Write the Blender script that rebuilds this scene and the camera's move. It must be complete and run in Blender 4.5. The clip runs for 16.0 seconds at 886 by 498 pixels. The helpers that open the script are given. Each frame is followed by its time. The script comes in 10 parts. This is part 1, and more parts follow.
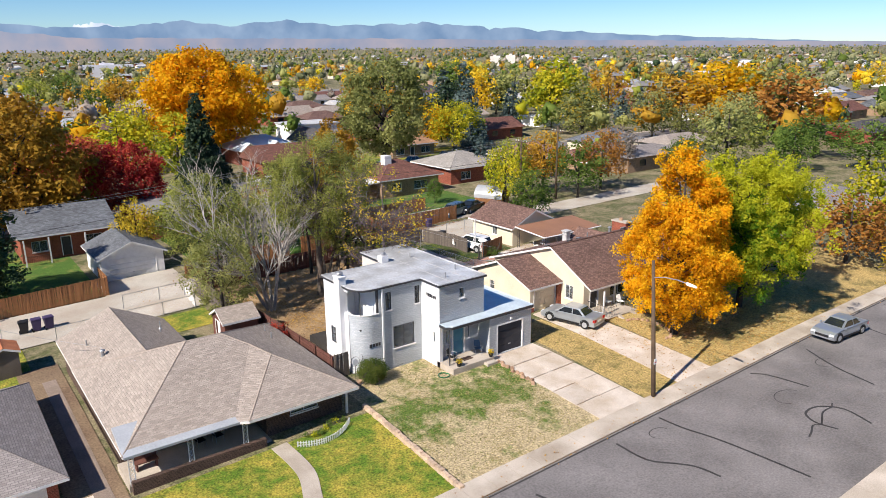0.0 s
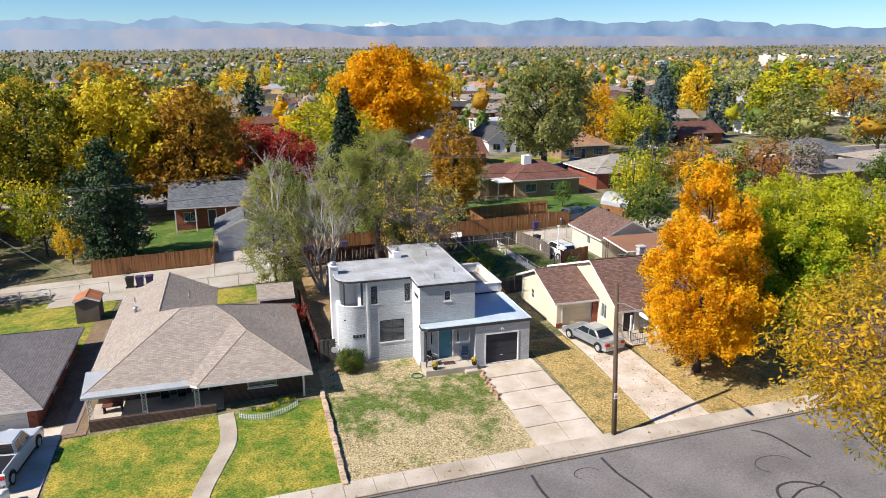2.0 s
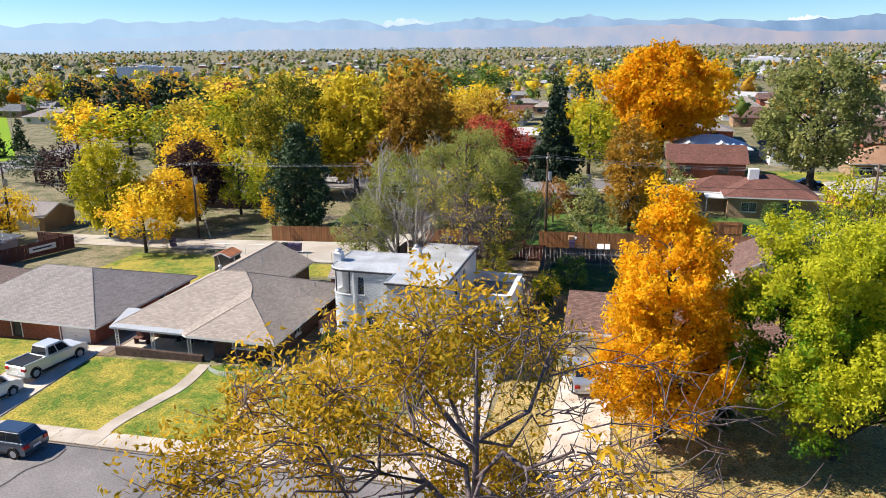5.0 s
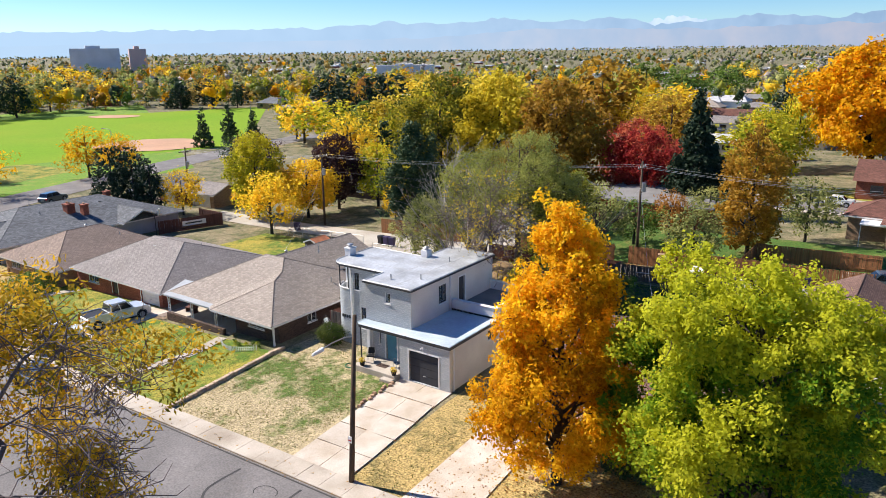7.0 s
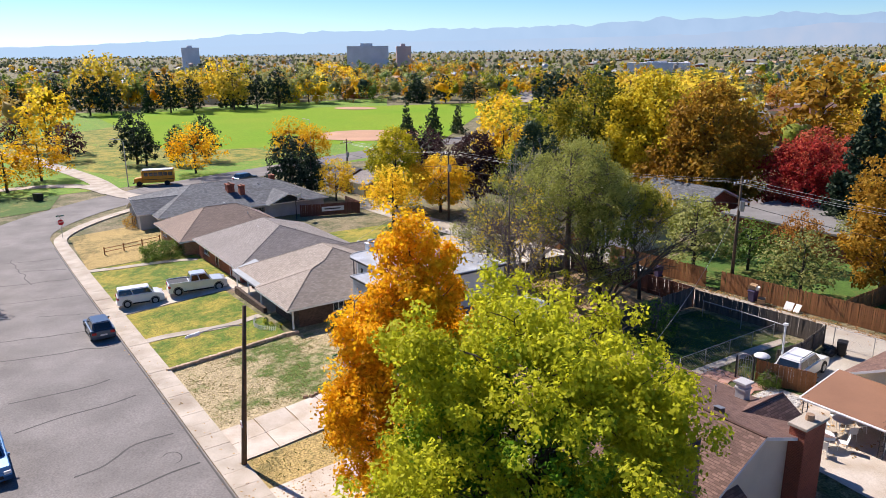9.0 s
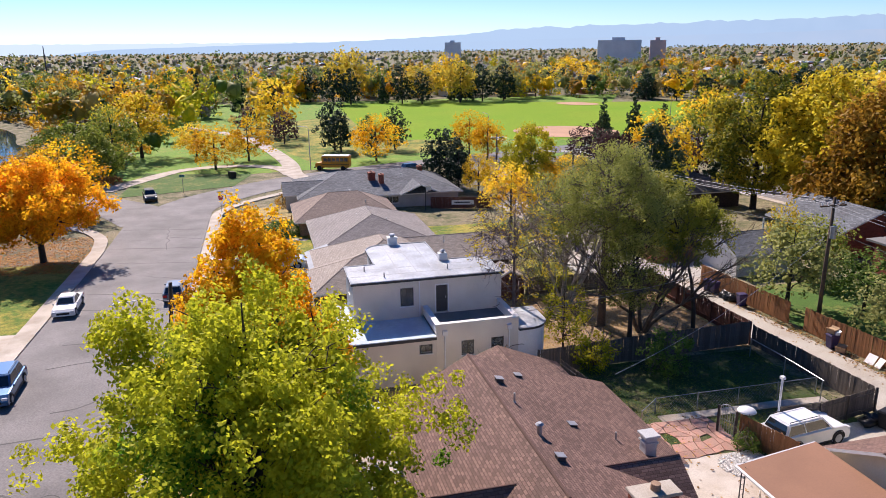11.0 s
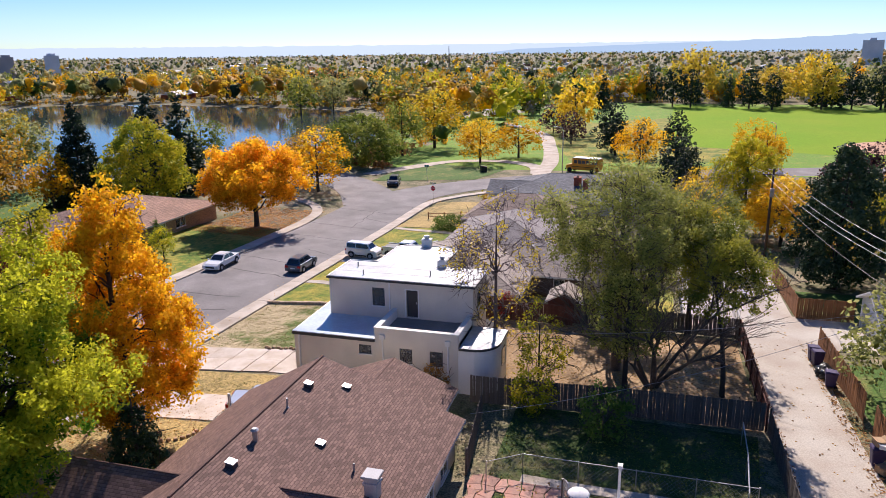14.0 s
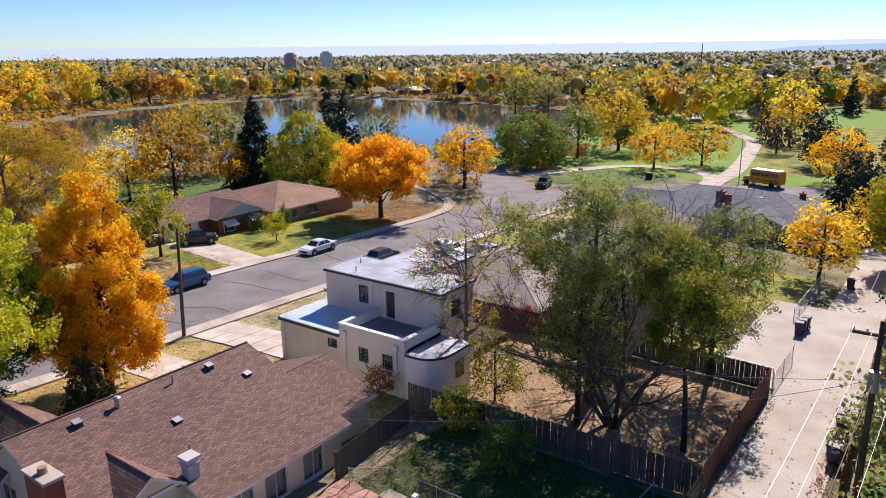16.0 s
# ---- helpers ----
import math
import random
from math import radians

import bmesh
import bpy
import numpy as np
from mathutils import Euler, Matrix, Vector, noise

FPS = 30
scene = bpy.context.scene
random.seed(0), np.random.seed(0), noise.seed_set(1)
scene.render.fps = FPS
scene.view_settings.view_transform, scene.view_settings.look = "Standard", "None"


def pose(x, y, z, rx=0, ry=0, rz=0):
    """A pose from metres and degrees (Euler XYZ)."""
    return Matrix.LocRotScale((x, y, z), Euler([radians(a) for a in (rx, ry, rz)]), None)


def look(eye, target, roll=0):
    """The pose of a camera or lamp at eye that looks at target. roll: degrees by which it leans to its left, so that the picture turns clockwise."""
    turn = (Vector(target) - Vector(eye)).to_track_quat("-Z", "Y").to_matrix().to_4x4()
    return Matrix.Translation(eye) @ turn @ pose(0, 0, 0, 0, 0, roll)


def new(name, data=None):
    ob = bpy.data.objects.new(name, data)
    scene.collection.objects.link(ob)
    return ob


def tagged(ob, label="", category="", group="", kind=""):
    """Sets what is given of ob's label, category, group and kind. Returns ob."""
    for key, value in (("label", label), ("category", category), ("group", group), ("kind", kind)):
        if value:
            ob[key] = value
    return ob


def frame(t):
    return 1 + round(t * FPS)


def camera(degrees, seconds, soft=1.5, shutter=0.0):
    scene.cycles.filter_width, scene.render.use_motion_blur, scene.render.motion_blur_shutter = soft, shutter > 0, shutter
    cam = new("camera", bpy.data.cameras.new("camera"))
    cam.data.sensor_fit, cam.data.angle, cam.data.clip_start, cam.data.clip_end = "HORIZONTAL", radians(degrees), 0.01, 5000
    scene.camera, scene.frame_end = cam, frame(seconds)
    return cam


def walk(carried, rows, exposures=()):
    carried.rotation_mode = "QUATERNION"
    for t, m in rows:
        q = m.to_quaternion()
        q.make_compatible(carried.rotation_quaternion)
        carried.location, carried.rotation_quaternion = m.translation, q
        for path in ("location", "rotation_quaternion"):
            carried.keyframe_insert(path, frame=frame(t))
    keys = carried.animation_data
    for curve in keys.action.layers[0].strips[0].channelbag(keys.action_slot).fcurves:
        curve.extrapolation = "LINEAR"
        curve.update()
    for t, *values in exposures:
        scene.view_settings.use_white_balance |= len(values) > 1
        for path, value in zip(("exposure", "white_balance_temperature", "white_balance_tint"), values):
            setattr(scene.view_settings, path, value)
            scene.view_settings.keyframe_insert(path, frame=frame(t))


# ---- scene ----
cam = camera(63.1, 16.0, soft=0.45)
PATH = [
    (0, (-34.368, -36.001, 20.852), (-33.225, -34.446, 20.323), -0.6),
    (0.5, (-30.718, -38.214, 20.864), (-29.714, -36.568, 20.333), -0.6),
    (1, (-26.856, -40.209, 20.855), (-26.004, -38.479, 20.323), -0.4),
    (1.5, (-22.816, -41.907, 20.825), (-22.119, -40.109, 20.295), -0.5),
    (2, (-18.587, -43.176, 20.793), (-18.055, -41.322, 20.264), -0.3),
    (2.5, (-14.239, -44.039, 20.745), (-13.873, -42.145, 20.218), -0.5),
    (3, (-9.762, -44.495, 20.701), (-9.569, -42.575, 20.177), -0.4),
    (3.5, (-5.248, -44.557, 20.666), (-5.229, -42.628, 20.139), -0.7),
    (4, (-0.799, -44.255, 20.638), (-0.954, -42.331, 20.114), -0.5),
    (4.5, (3.522, -43.472, 20.623), (3.197, -41.569, 20.1), -0.5),
    (4.7, (5.188, -42.942, 20.622), (4.796, -41.053, 20.097), -0.4),
    (6.8, (21.917, -34.974, 20.668), (20.869, -33.356, 20.134), -0.9),
    (7, (23.364, -34.032, 20.676), (22.259, -32.451, 20.148), -0.5),
    (7.5, (26.674, -31.222, 20.696), (25.436, -29.743, 20.165), -0.7),
    (8, (29.762, -27.977, 20.717), (28.394, -26.617, 20.188), -0.5),
    (8.5, (32.541, -24.473, 20.729), (31.058, -23.242, 20.196), -0.7),
    (9, (35.025, -20.761, 20.718), (33.436, -19.668, 20.188), -0.5),
    (9.5, (37.149, -16.876, 20.694), (35.469, -15.928, 20.164), -0.6),
    (10, (38.976, -12.821, 20.657), (37.217, -12.028, 20.13), -0.6),
    (10.2, (39.505, -11.14, 20.653), (37.72, -10.41, 20.123), -0.6),
    (12.3, (42.449, 7.198, 20.691), (40.521, 7.231, 20.16), -0.8),
    (12.5, (42.45, 8.973, 20.695), (40.522, 8.937, 20.166), -0.8),
    (13, (41.901, 13.459, 20.686), (39.984, 13.25, 20.156), -0.6),
    (13.5, (41.036, 17.628, 20.692), (39.144, 17.255, 20.162), -0.8),
    (14, (39.802, 21.841, 20.682), (37.95, 21.302, 20.153), -0.7),
    (14.5, (38.241, 25.81, 20.702), (36.442, 25.114, 20.173), -0.7),
    (15, (36.281, 29.727, 20.726), (34.549, 28.878, 20.197), -0.6),
    (15.5, (34.07, 33.434, 20.757), (32.417, 32.44, 20.228), -0.6),
    (16, (31.544, 37.121, 20.789), (29.985, 35.985, 20.262), -0.7),
]
walk(cam, [(t, look(eye, target, roll)) for t, eye, target, roll in PATH], [(0, 0.58, 6500, 14), (2, 0.64, 6500, 12), (4.5, 0.86, 6500, 12), (7, 0.8, 6500, 13), (9, 0.7, 6500, 18), (10.5, 0.66, 6500, 22), (12.5, 0.58, 6500, 24), (16, 0.56, 6500, 24)])

# ---- world, sun, exposure ----
SUN_AZ, SUN_EL = 190.0, 41.0
world = bpy.data.worlds.new("sky")
scene.world = world
world.use_nodes = True
wn, wl = world.node_tree.nodes, world.node_tree.links
wn.clear()
w_sky = wn.new("ShaderNodeTexSky")
w_sky.sky_type = 'NISHITA'
w_sky.sun_disc = False
w_sky.sun_elevation = radians(SUN_EL)
w_sky.sun_rotation = radians(90 - SUN_AZ)
w_sky.altitude = 1600
w_sky.air_density, w_sky.dust_density, w_sky.ozone_density = 1.0, 0.25, 3.0
w_bg = wn.new("ShaderNodeBackground")
w_bg.inputs["Strength"].default_value = 0.075
w_out = wn.new("ShaderNodeOutputWorld")
w_hue = wn.new("ShaderNodeHueSaturation")
w_hue.inputs["Saturation"].default_value = 1.3
wl.new(w_sky.outputs[0], w_hue.inputs["Color"])
w_tint = wn.new("ShaderNodeMix")
w_tint.data_type, w_tint.blend_type = 'RGBA', 'MULTIPLY'
w_tint.inputs["Factor"].default_value = 1.0
w_tint.inputs["B"].default_value = (0.8, 0.95, 1.1, 1)
wl.new(w_hue.outputs[0], w_tint.inputs["A"])
wl.new(w_tint.outputs["Result"], w_bg.inputs[0])
wl.new(w_bg.outputs[0], w_out.inputs[0])
sun_data = bpy.data.lights.new("sun", 'SUN')
sun_data.energy, sun_data.angle, sun_data.color = 5.0, radians(0.53), (1.0, 0.93, 0.82)
sun = new("sun", sun_data)
sun.matrix_world = look((0, 0, 60), (-math.cos(radians(SUN_AZ)) * 100, -math.sin(radians(SUN_AZ)) * 100, 60 - 100 * math.tan(radians(SUN_EL))))


# ---- terrain ----
def lerp_table(x, xs, ys):
    return float(np.interp(x, xs, ys))


LAKE_ANG = [-180, -160, -140, -120, -100, -80, -60, -40, -20, 0, 20, 40, 60, 80, 100, 120, 140, 160, 180]
LAKE_RAD = [95, 110, 125, 120, 105, 95, 90, 95, 96, 98, 103, 108, 104, 124, 98, 100, 105, 98, 95]
LAKE_C = (-160.0, -170.0)
LAKE_Z = -3.3


def lake_ratio(x, y):
    dx, dy = x - LAKE_C[0], y - LAKE_C[1]
    return math.hypot(dx, dy) / lerp_table(math.degrees(math.atan2(dy, dx)), LAKE_ANG, LAKE_RAD)


def ground(x, y):
    s = lerp_table(x, [-200, -110, -65, -45, -21, -14, 1, 20, 60, 150], [-2.8, -2.4, -2.0, -1.8, -1.15, -.92, -.55, 0, .6, 1.0])
    r = lerp_table(x, [-80, -54, -28, -16, 0, 60], [.1, .2, .55, .6, .55, .5])
    z = s + min(max((y + 10.0) / 8.5, 0), 1) * r - 0.3 * min(max((y - 12) / 20, 0), 1)
    if y < -23:
        z += min((-23 - y) / 10, 1) * 0.25
    q = lake_ratio(x, y)
    if q < 1.25:
        z = z + (LAKE_Z - 0.9 - z) * min(max((1.12 - q) / 0.16, 0), 1)
    d = math.hypot(x, y)
    if d > 400:
        up = max(0.0, math.cos(math.atan2(y, x) - radians(75)))
        z += up * 34 * min(max((d - 400) / 3600, 0), 1) ** 1.3
    return z


# ---- mesh building ----
class Mesh:
    """Collects faces, then makes one object of them."""

    def __init__(self):
        self.v, self.f, self.m, self.uv = [], [], [], []

    def face(self, pts, m=0, uv=None):
        n = len(self.v)
        self.v += [tuple(p) for p in pts]
        self.f.append(tuple(range(n, n + len(pts))))
        self.m.append(m)
        self.uv.append(uv)

    def hexa(self, c, m=0):
        """c: four bottom corners, then four top corners, both counter-clockwise."""
        n = len(self.v)
        self.v += [tuple(p) for p in c]
        for q in ((3, 2, 1, 0), (4, 5, 6, 7), (0, 1, 5, 4), (1, 2, 6, 5), (2, 3, 7, 6), (3, 0, 4, 7)):
            self.f.append(tuple(n + i for i in q))
            self.m.append(m)
            self.uv.append(None)

    def box(self, x0, y0, z0, x1, y1, z1, m=0):
        self.hexa([(x0, y0, z0), (x1, y0, z0), (x1, y1, z0), (x0, y1, z0), (x0, y0, z1), (x1, y0, z1), (x1, y1, z1), (x0, y1, z1)], m)

    def prism(self, poly, z0, z1, m=0, top=None):
        n, k = len(self.v), len(poly)
        self.v += [(x, y, z0) for x, y in poly] + [(x, y, z1) for x, y in poly]
        fs = [tuple(range(n + k - 1, n - 1, -1)), tuple(range(n + k, n + 2 * k))]
        fs += [(n + i, n + (i + 1) % k, n + k + (i + 1) % k, n + k + i) for i in range(k)]
        self.f += fs
        self.m += [m, m if top is None else top] + [m] * k
        self.uv += [None] * (k + 2)

    def tube(self, pts, radii, sides=6, m=0, caps=True):
        n = len(self.v)
        pts = [Vector(p) for p in pts]
        for i, p in enumerate(pts):
            d = (pts[min(i + 1, len(pts) - 1)] - pts[max(i - 1, 0)]).normalized()
            a = d.orthogonal().normalized() if abs(d.z) < 0.95 else Vector((1, 0, 0)).cross(d).normalized()
            b = d.cross(a)
            r = radii[i] if isinstance(radii, (list, tuple)) else radii
            for s in range(sides):
                w = 2 * math.pi * s / sides
                self.v.append(tuple(p + a * (r * math.cos(w)) + b * (r * math.sin(w))))
        for i in range(len(pts) - 1):
            for s in range(sides):
                t = (s + 1) % sides
                self.f.append((n + i * sides + s, n + i * sides + t, n + (i + 1) * sides + t, n + (i + 1) * sides + s))
        if caps:
            self.f.append(tuple(n + s for s in range(sides - 1, -1, -1)))
            self.f.append(tuple(n + (len(pts) - 1) * sides + s for s in range(sides)))
        add = len(self.f) - len(self.m)
        self.m += [m] * add
        self.uv += [None] * add

    def cyl(self, x, y, z0, z1, r0, r1=None, sides=12, m=0):
        self.tube([(x, y, z0), (x, y, z1)], [r0, r0 if r1 is None else r1], sides, m)

    def lathe(self, prof, sides=14, m=0, cx=0.0, cy=0.0):
        n = len(self.v)
        for r, z in prof:
            for s in range(sides):
                w = 2 * math.pi * s / sides
                self.v.append((cx + r * math.cos(w), cy + r * math.sin(w), z))
        for i in range(len(prof) - 1):
            for s in range(sides):
                t = (s + 1) % sides
                self.f.append((n + i * sides + s, n + i * sides + t, n + (i + 1) * sides + t, n + (i + 1) * sides + s))
                self.m.append(m)
                self.uv.append(None)

    def data(self, name, mats, smooth=False, bevel=0.0):
        me = bpy.data.meshes.new(name)
        me.from_pydata(self.v, [], self.f)
        for k in mats:
            me.materials.append(k)
        me.polygons.foreach_set("material_index", self.m)
        if any(u is not None for u in self.uv):
            layer = me.uv_layers.new(name="uv")
            flat = []
            for f, u in zip(self.f, self.uv):
                flat += [c for p in (u or [(0, 0)] * len(f)) for c in p]
            layer.data.foreach_set("uv", flat)
        if bevel:
            bm = bmesh.new()
            bm.from_mesh(me)
            bmesh.ops.remove_doubles(bm, verts=bm.verts, dist=0.0005)
            bmesh.ops.bevel(bm, geom=[e for e in bm.edges if len(e.link_faces) == 2 and e.calc_face_angle(0) > 0.6], offset=bevel, segments=2, affect='EDGES', clamp_overlap=True)
            bm.to_mesh(me)
            bm.free()
        if smooth:
            me.polygons.foreach_set("use_smooth", [True] * len(me.polygons))
        me.update()
        return me


def part(name, mesh, mats, parent=None, label="", smooth=False, bevel=0.0, kind="", category="", group=""):
    """One mesh object, under a thing or a part if a parent is given."""
    if not isinstance(mats, (list, tuple)):
        mats = [mats]
    ob = new(name, mesh.data(name, mats, smooth, bevel) if isinstance(mesh, Mesh) else mesh)
    if parent is not None:
        ob.parent = parent
    return tagged(ob, label, category, group, kind)


def thing(name, label, category, x=0.0, y=0.0, z=0.0, rz=0.0, group="", kind=""):
    ob = new(name)
    ob.empty_display_size = 0.2
    ob.matrix_world = pose(x, y, z, 0, 0, rz)
    return tagged(ob, label, category, group, kind)


# ---- materials ----
def mat(name, col, rough=0.85, var=0.18, scale=1.5, fine=30.0, fvar=0.12, bump=0.15, metal=0.0, spec=0.3, rand=0.0, col2=None, sharp=0.0, bdist=0.02):
    """A surface with large stains, fine grain and relief. col2: the colour of its stains."""
    m = bpy.data.materials.new(name)
    m.use_nodes = True
    n, l = m.node_tree.nodes, m.node_tree.links
    b = n["Principled BSDF"]
    b.inputs["Roughness"].default_value, b.inputs["Metallic"].default_value = rough, metal
    b.inputs["Specular IOR Level"].default_value = spec
    tc = n.new("ShaderNodeTexCoord")
    big, small = n.new("ShaderNodeTexNoise"), n.new("ShaderNodeTexNoise")
    for k, s, dt in ((big, scale, 5), (small, fine, 3)):
        k.inputs["Scale"].default_value, k.inputs["Detail"].default_value = s, dt
        l.new(tc.outputs["Object"], k.inputs["Vector"])
    ramp = n.new("ShaderNodeMapRange")
    lo = 0.3 + 0.17 * sharp
    ramp.inputs["From Min"].default_value, ramp.inputs["From Max"].default_value = lo, 1 - lo
    l.new(big.outputs["Fac"], ramp.inputs["Value"])
    mix = n.new("ShaderNodeMix")
    mix.data_type = 'RGBA'
    c2 = col2 or tuple(c * (1 - 1.6 * var) for c in col)
    mix.inputs["A"].default_value, mix.inputs["B"].default_value = (*c2, 1), (*[min(c * (1 + (0 if col2 else var * 0.6)), 1) for c in col], 1)
    l.new(ramp.outputs["Result"], mix.inputs["Factor"])
    hsv = n.new("ShaderNodeHueSaturation")
    mr = n.new("ShaderNodeMapRange")
    mr.inputs["From Min"].default_value, mr.inputs["From Max"].default_value = 0.25, 0.75
    mr.inputs["To Min"].default_value, mr.inputs["To Max"].default_value = 1 - fvar * 1.6, 1 + fvar * 1.6
    l.new(small.outputs["Fac"], mr.inputs["Value"])
    val = mr.outputs["Result"]
    if rand:
        oi = n.new("ShaderNodeObjectInfo")
        m2 = n.new("ShaderNodeMapRange")
        m2.inputs["To Min"].default_value, m2.inputs["To Max"].default_value = 1 - rand, 1 + rand
        l.new(oi.outputs["Random"], m2.inputs["Value"])
        mul = n.new("ShaderNodeMath")
        mul.operation = 'MULTIPLY'
        l.new(val, mul.inputs[0])
        l.new(m2.outputs["Result"], mul.inputs[1])
        val = mul.outputs[0]
    l.new(val, hsv.inputs["Value"])
    l.new(mix.outputs["Result"], hsv.inputs["Color"])
    l.new(hsv.outputs["Color"], b.inputs["Base Color"])
    if bump:
        bp = n.new("ShaderNodeBump")
        bp.inputs["Strength"].default_value, bp.inputs["Distance"].default_value = bump, bdist
        l.new(small.outputs["Fac"], bp.inputs["Height"])
        l.new(bp.outputs["Normal"], b.inputs["Normal"])
    return m


def bricky(name, col, joint, width, height, uvmap=False, mortar=0.012, var=0.25, bump=0.4, rough=0.85, scale=0.4, stain=0.15, c2=None, offset=0.5, warp=0.0):
    """Courses of bricks, shingles or blocks: each piece its own shade, joints recessed."""
    m = mat(name, col, rough, stain, scale, 25.0, 0.12, 0)
    n, l = m.node_tree.nodes, m.node_tree.links
    b = n["Principled BSDF"]
    tc = next(k for k in n if k.type == 'TEX_COORD')
    br = n.new("ShaderNodeTexBrick")
    br.offset = offset
    br.inputs["Scale"].default_value = 1.0
    br.inputs["Brick Width"].default_value, br.inputs["Row Height"].default_value = width, height
    br.inputs["Mortar Size"].default_value = mortar
    br.inputs["Mortar Smooth"].default_value = 0.2
    c2 = c2 or tuple(c * (1 - 2 * var) for c in (1, 1, 1))
    br.inputs["Color1"].default_value, br.inputs["Color2"].default_value = (1, 1, 1, 1), (*c2, 1)
    br.inputs["Mortar"].default_value = (*joint, 1)
    if uvmap:
        l.new(tc.outputs["UV"], br.inputs["Vector"])
    else:
        sep, com, add = n.new("ShaderNodeSeparateXYZ"), n.new("ShaderNodeCombineXYZ"), n.new("ShaderNodeMath")
        l.new(tc.outputs["Object"], sep.inputs[0])
        l.new(sep.outputs["X"], add.inputs[0])
        l.new(sep.outputs["Y"], add.inputs[1])
        l.new(add.outputs[0], com.inputs["X"])
        l.new(sep.outputs["Z"], com.inputs["Y"])
        l.new(com.outputs[0], br.inputs["Vector"])
    if warp:
        was = br.inputs["Vector"].links[0].from_socket
        nz, ad, sc = n.new("ShaderNodeTexNoise"), n.new("ShaderNodeVectorMath"), n.new("ShaderNodeVectorMath")
        nz.inputs["Scale"].default_value, nz.inputs["Detail"].default_value = 7.0, 5
        l.new(tc.outputs["Object"], nz.inputs["Vector"])
        sc.operation = 'SCALE'
        sc.inputs["Scale"].default_value = warp
        l.new(nz.outputs["Color"], sc.inputs[0])
        l.new(was, ad.inputs[0])
        l.new(sc.outputs[0], ad.inputs[1])
        l.new(ad.outputs[0], br.inputs["Vector"])
    old = b.inputs["Base Color"].links[0].from_socket
    mx = n.new("ShaderNodeMix")
    mx.data_type, mx.blend_type = 'RGBA', 'MULTIPLY'
    mx.inputs["Factor"].default_value = 1.0
    l.new(old, mx.inputs["A"])
    l.new(br.outputs["Color"], mx.inputs["B"])
    l.new(mx.outputs["Result"], b.inputs["Base Color"])
    bp = n.new("ShaderNodeBump")
    bp.invert = True
    bp.inputs["Strength"].default_value, bp.inputs["Distance"].default_value = bump, 0.06 if warp else 0.03
    l.new(br.outputs["Fac"], bp.inputs["Height"])
    l.new(bp.outputs["Normal"], b.inputs["Normal"])
    return m


def leafy(name, a, b_, c, trans=0.48, spread=0.5):
    """Leaves: a shade for each clump (the mesh's tone), another for each leaf."""
    m = bpy.data.materials.new(name)
    m.use_nodes = True
    n, l = m.node_tree.nodes, m.node_tree.links
    n.clear()
    geo, at, oi = n.new("ShaderNodeNewGeometry"), n.new("ShaderNodeAttribute"), n.new("ShaderNodeObjectInfo")
    at.attribute_name = "tone"
    ma = n.new("ShaderNodeMath")
    ma.operation = 'MULTIPLY_ADD'
    ma.inputs[1].default_value = spread
    l.new(geo.outputs["Random Per Island"], ma.inputs[0])
    l.new(at.outputs["Fac"], ma.inputs[2])
    rp = n.new("ShaderNodeValToRGB")
    rp.color_ramp.elements[0].color, rp.color_ramp.elements[1].color = (*a, 1), (*c, 1)
    rp.color_ramp.elements[0].position, rp.color_ramp.elements[1].position = 0.1, 1.0
    e = rp.color_ramp.elements.new(0.55)
    e.color = (*b_, 1)
    l.new(ma.outputs[0], rp.inputs["Fac"])
    hs = n.new("ShaderNodeHueSaturation")
    mr = n.new("ShaderNodeMapRange")
    mr.inputs["To Min"].default_value, mr.inputs["To Max"].default_value = 0.82, 1.15
    l.new(oi.outputs["Random"], mr.inputs["Value"])
    l.new(mr.outputs["Result"], hs.inputs["Value"])
    l.new(rp.outputs["Color"], hs.inputs["Color"])
    df, tr, mx, out = n.new("ShaderNodeBsdfPrincipled"), n.new("ShaderNodeBsdfTranslucent"), n.new("ShaderNodeMixShader"), n.new("ShaderNodeOutputMaterial")
    df.inputs["Roughness"].default_value = 0.6
    df.inputs["Specular IOR Level"].default_value = 0.12
    mx.inputs[0].default_value = trans
    l.new(hs.outputs["Color"], df.inputs["Base Color"])
    l.new(hs.outputs["Color"], tr.inputs["Color"])
    l.new(df.outputs[0], mx.inputs[1])
    l.new(tr.outputs[0], mx.inputs[2])
    l.new(mx.outputs[0], out.inputs[0])
    return m


def glass(name, tint=(0.75, 0.8, 0.82)):
    m = bpy.data.materials.new(name)
    m.use_nodes = True
    b = m.node_tree.nodes["Principled BSDF"]
    b.inputs["Base Color"].default_value = (*tint, 1)
    b.inputs["Roughness"].default_value = 0.03
    b.inputs["Transmission Weight"].default_value = 0.9
    b.inputs["IOR"].default_value = 1.25
    return m


M = {}

M["dirt"] = mat("backyard_dirt", (0.4, 0.28, 0.155), 0.95, 0.25, 0.35, 6.0, 0.25, 0.4, col2=(0.2, 0.13, 0.065))


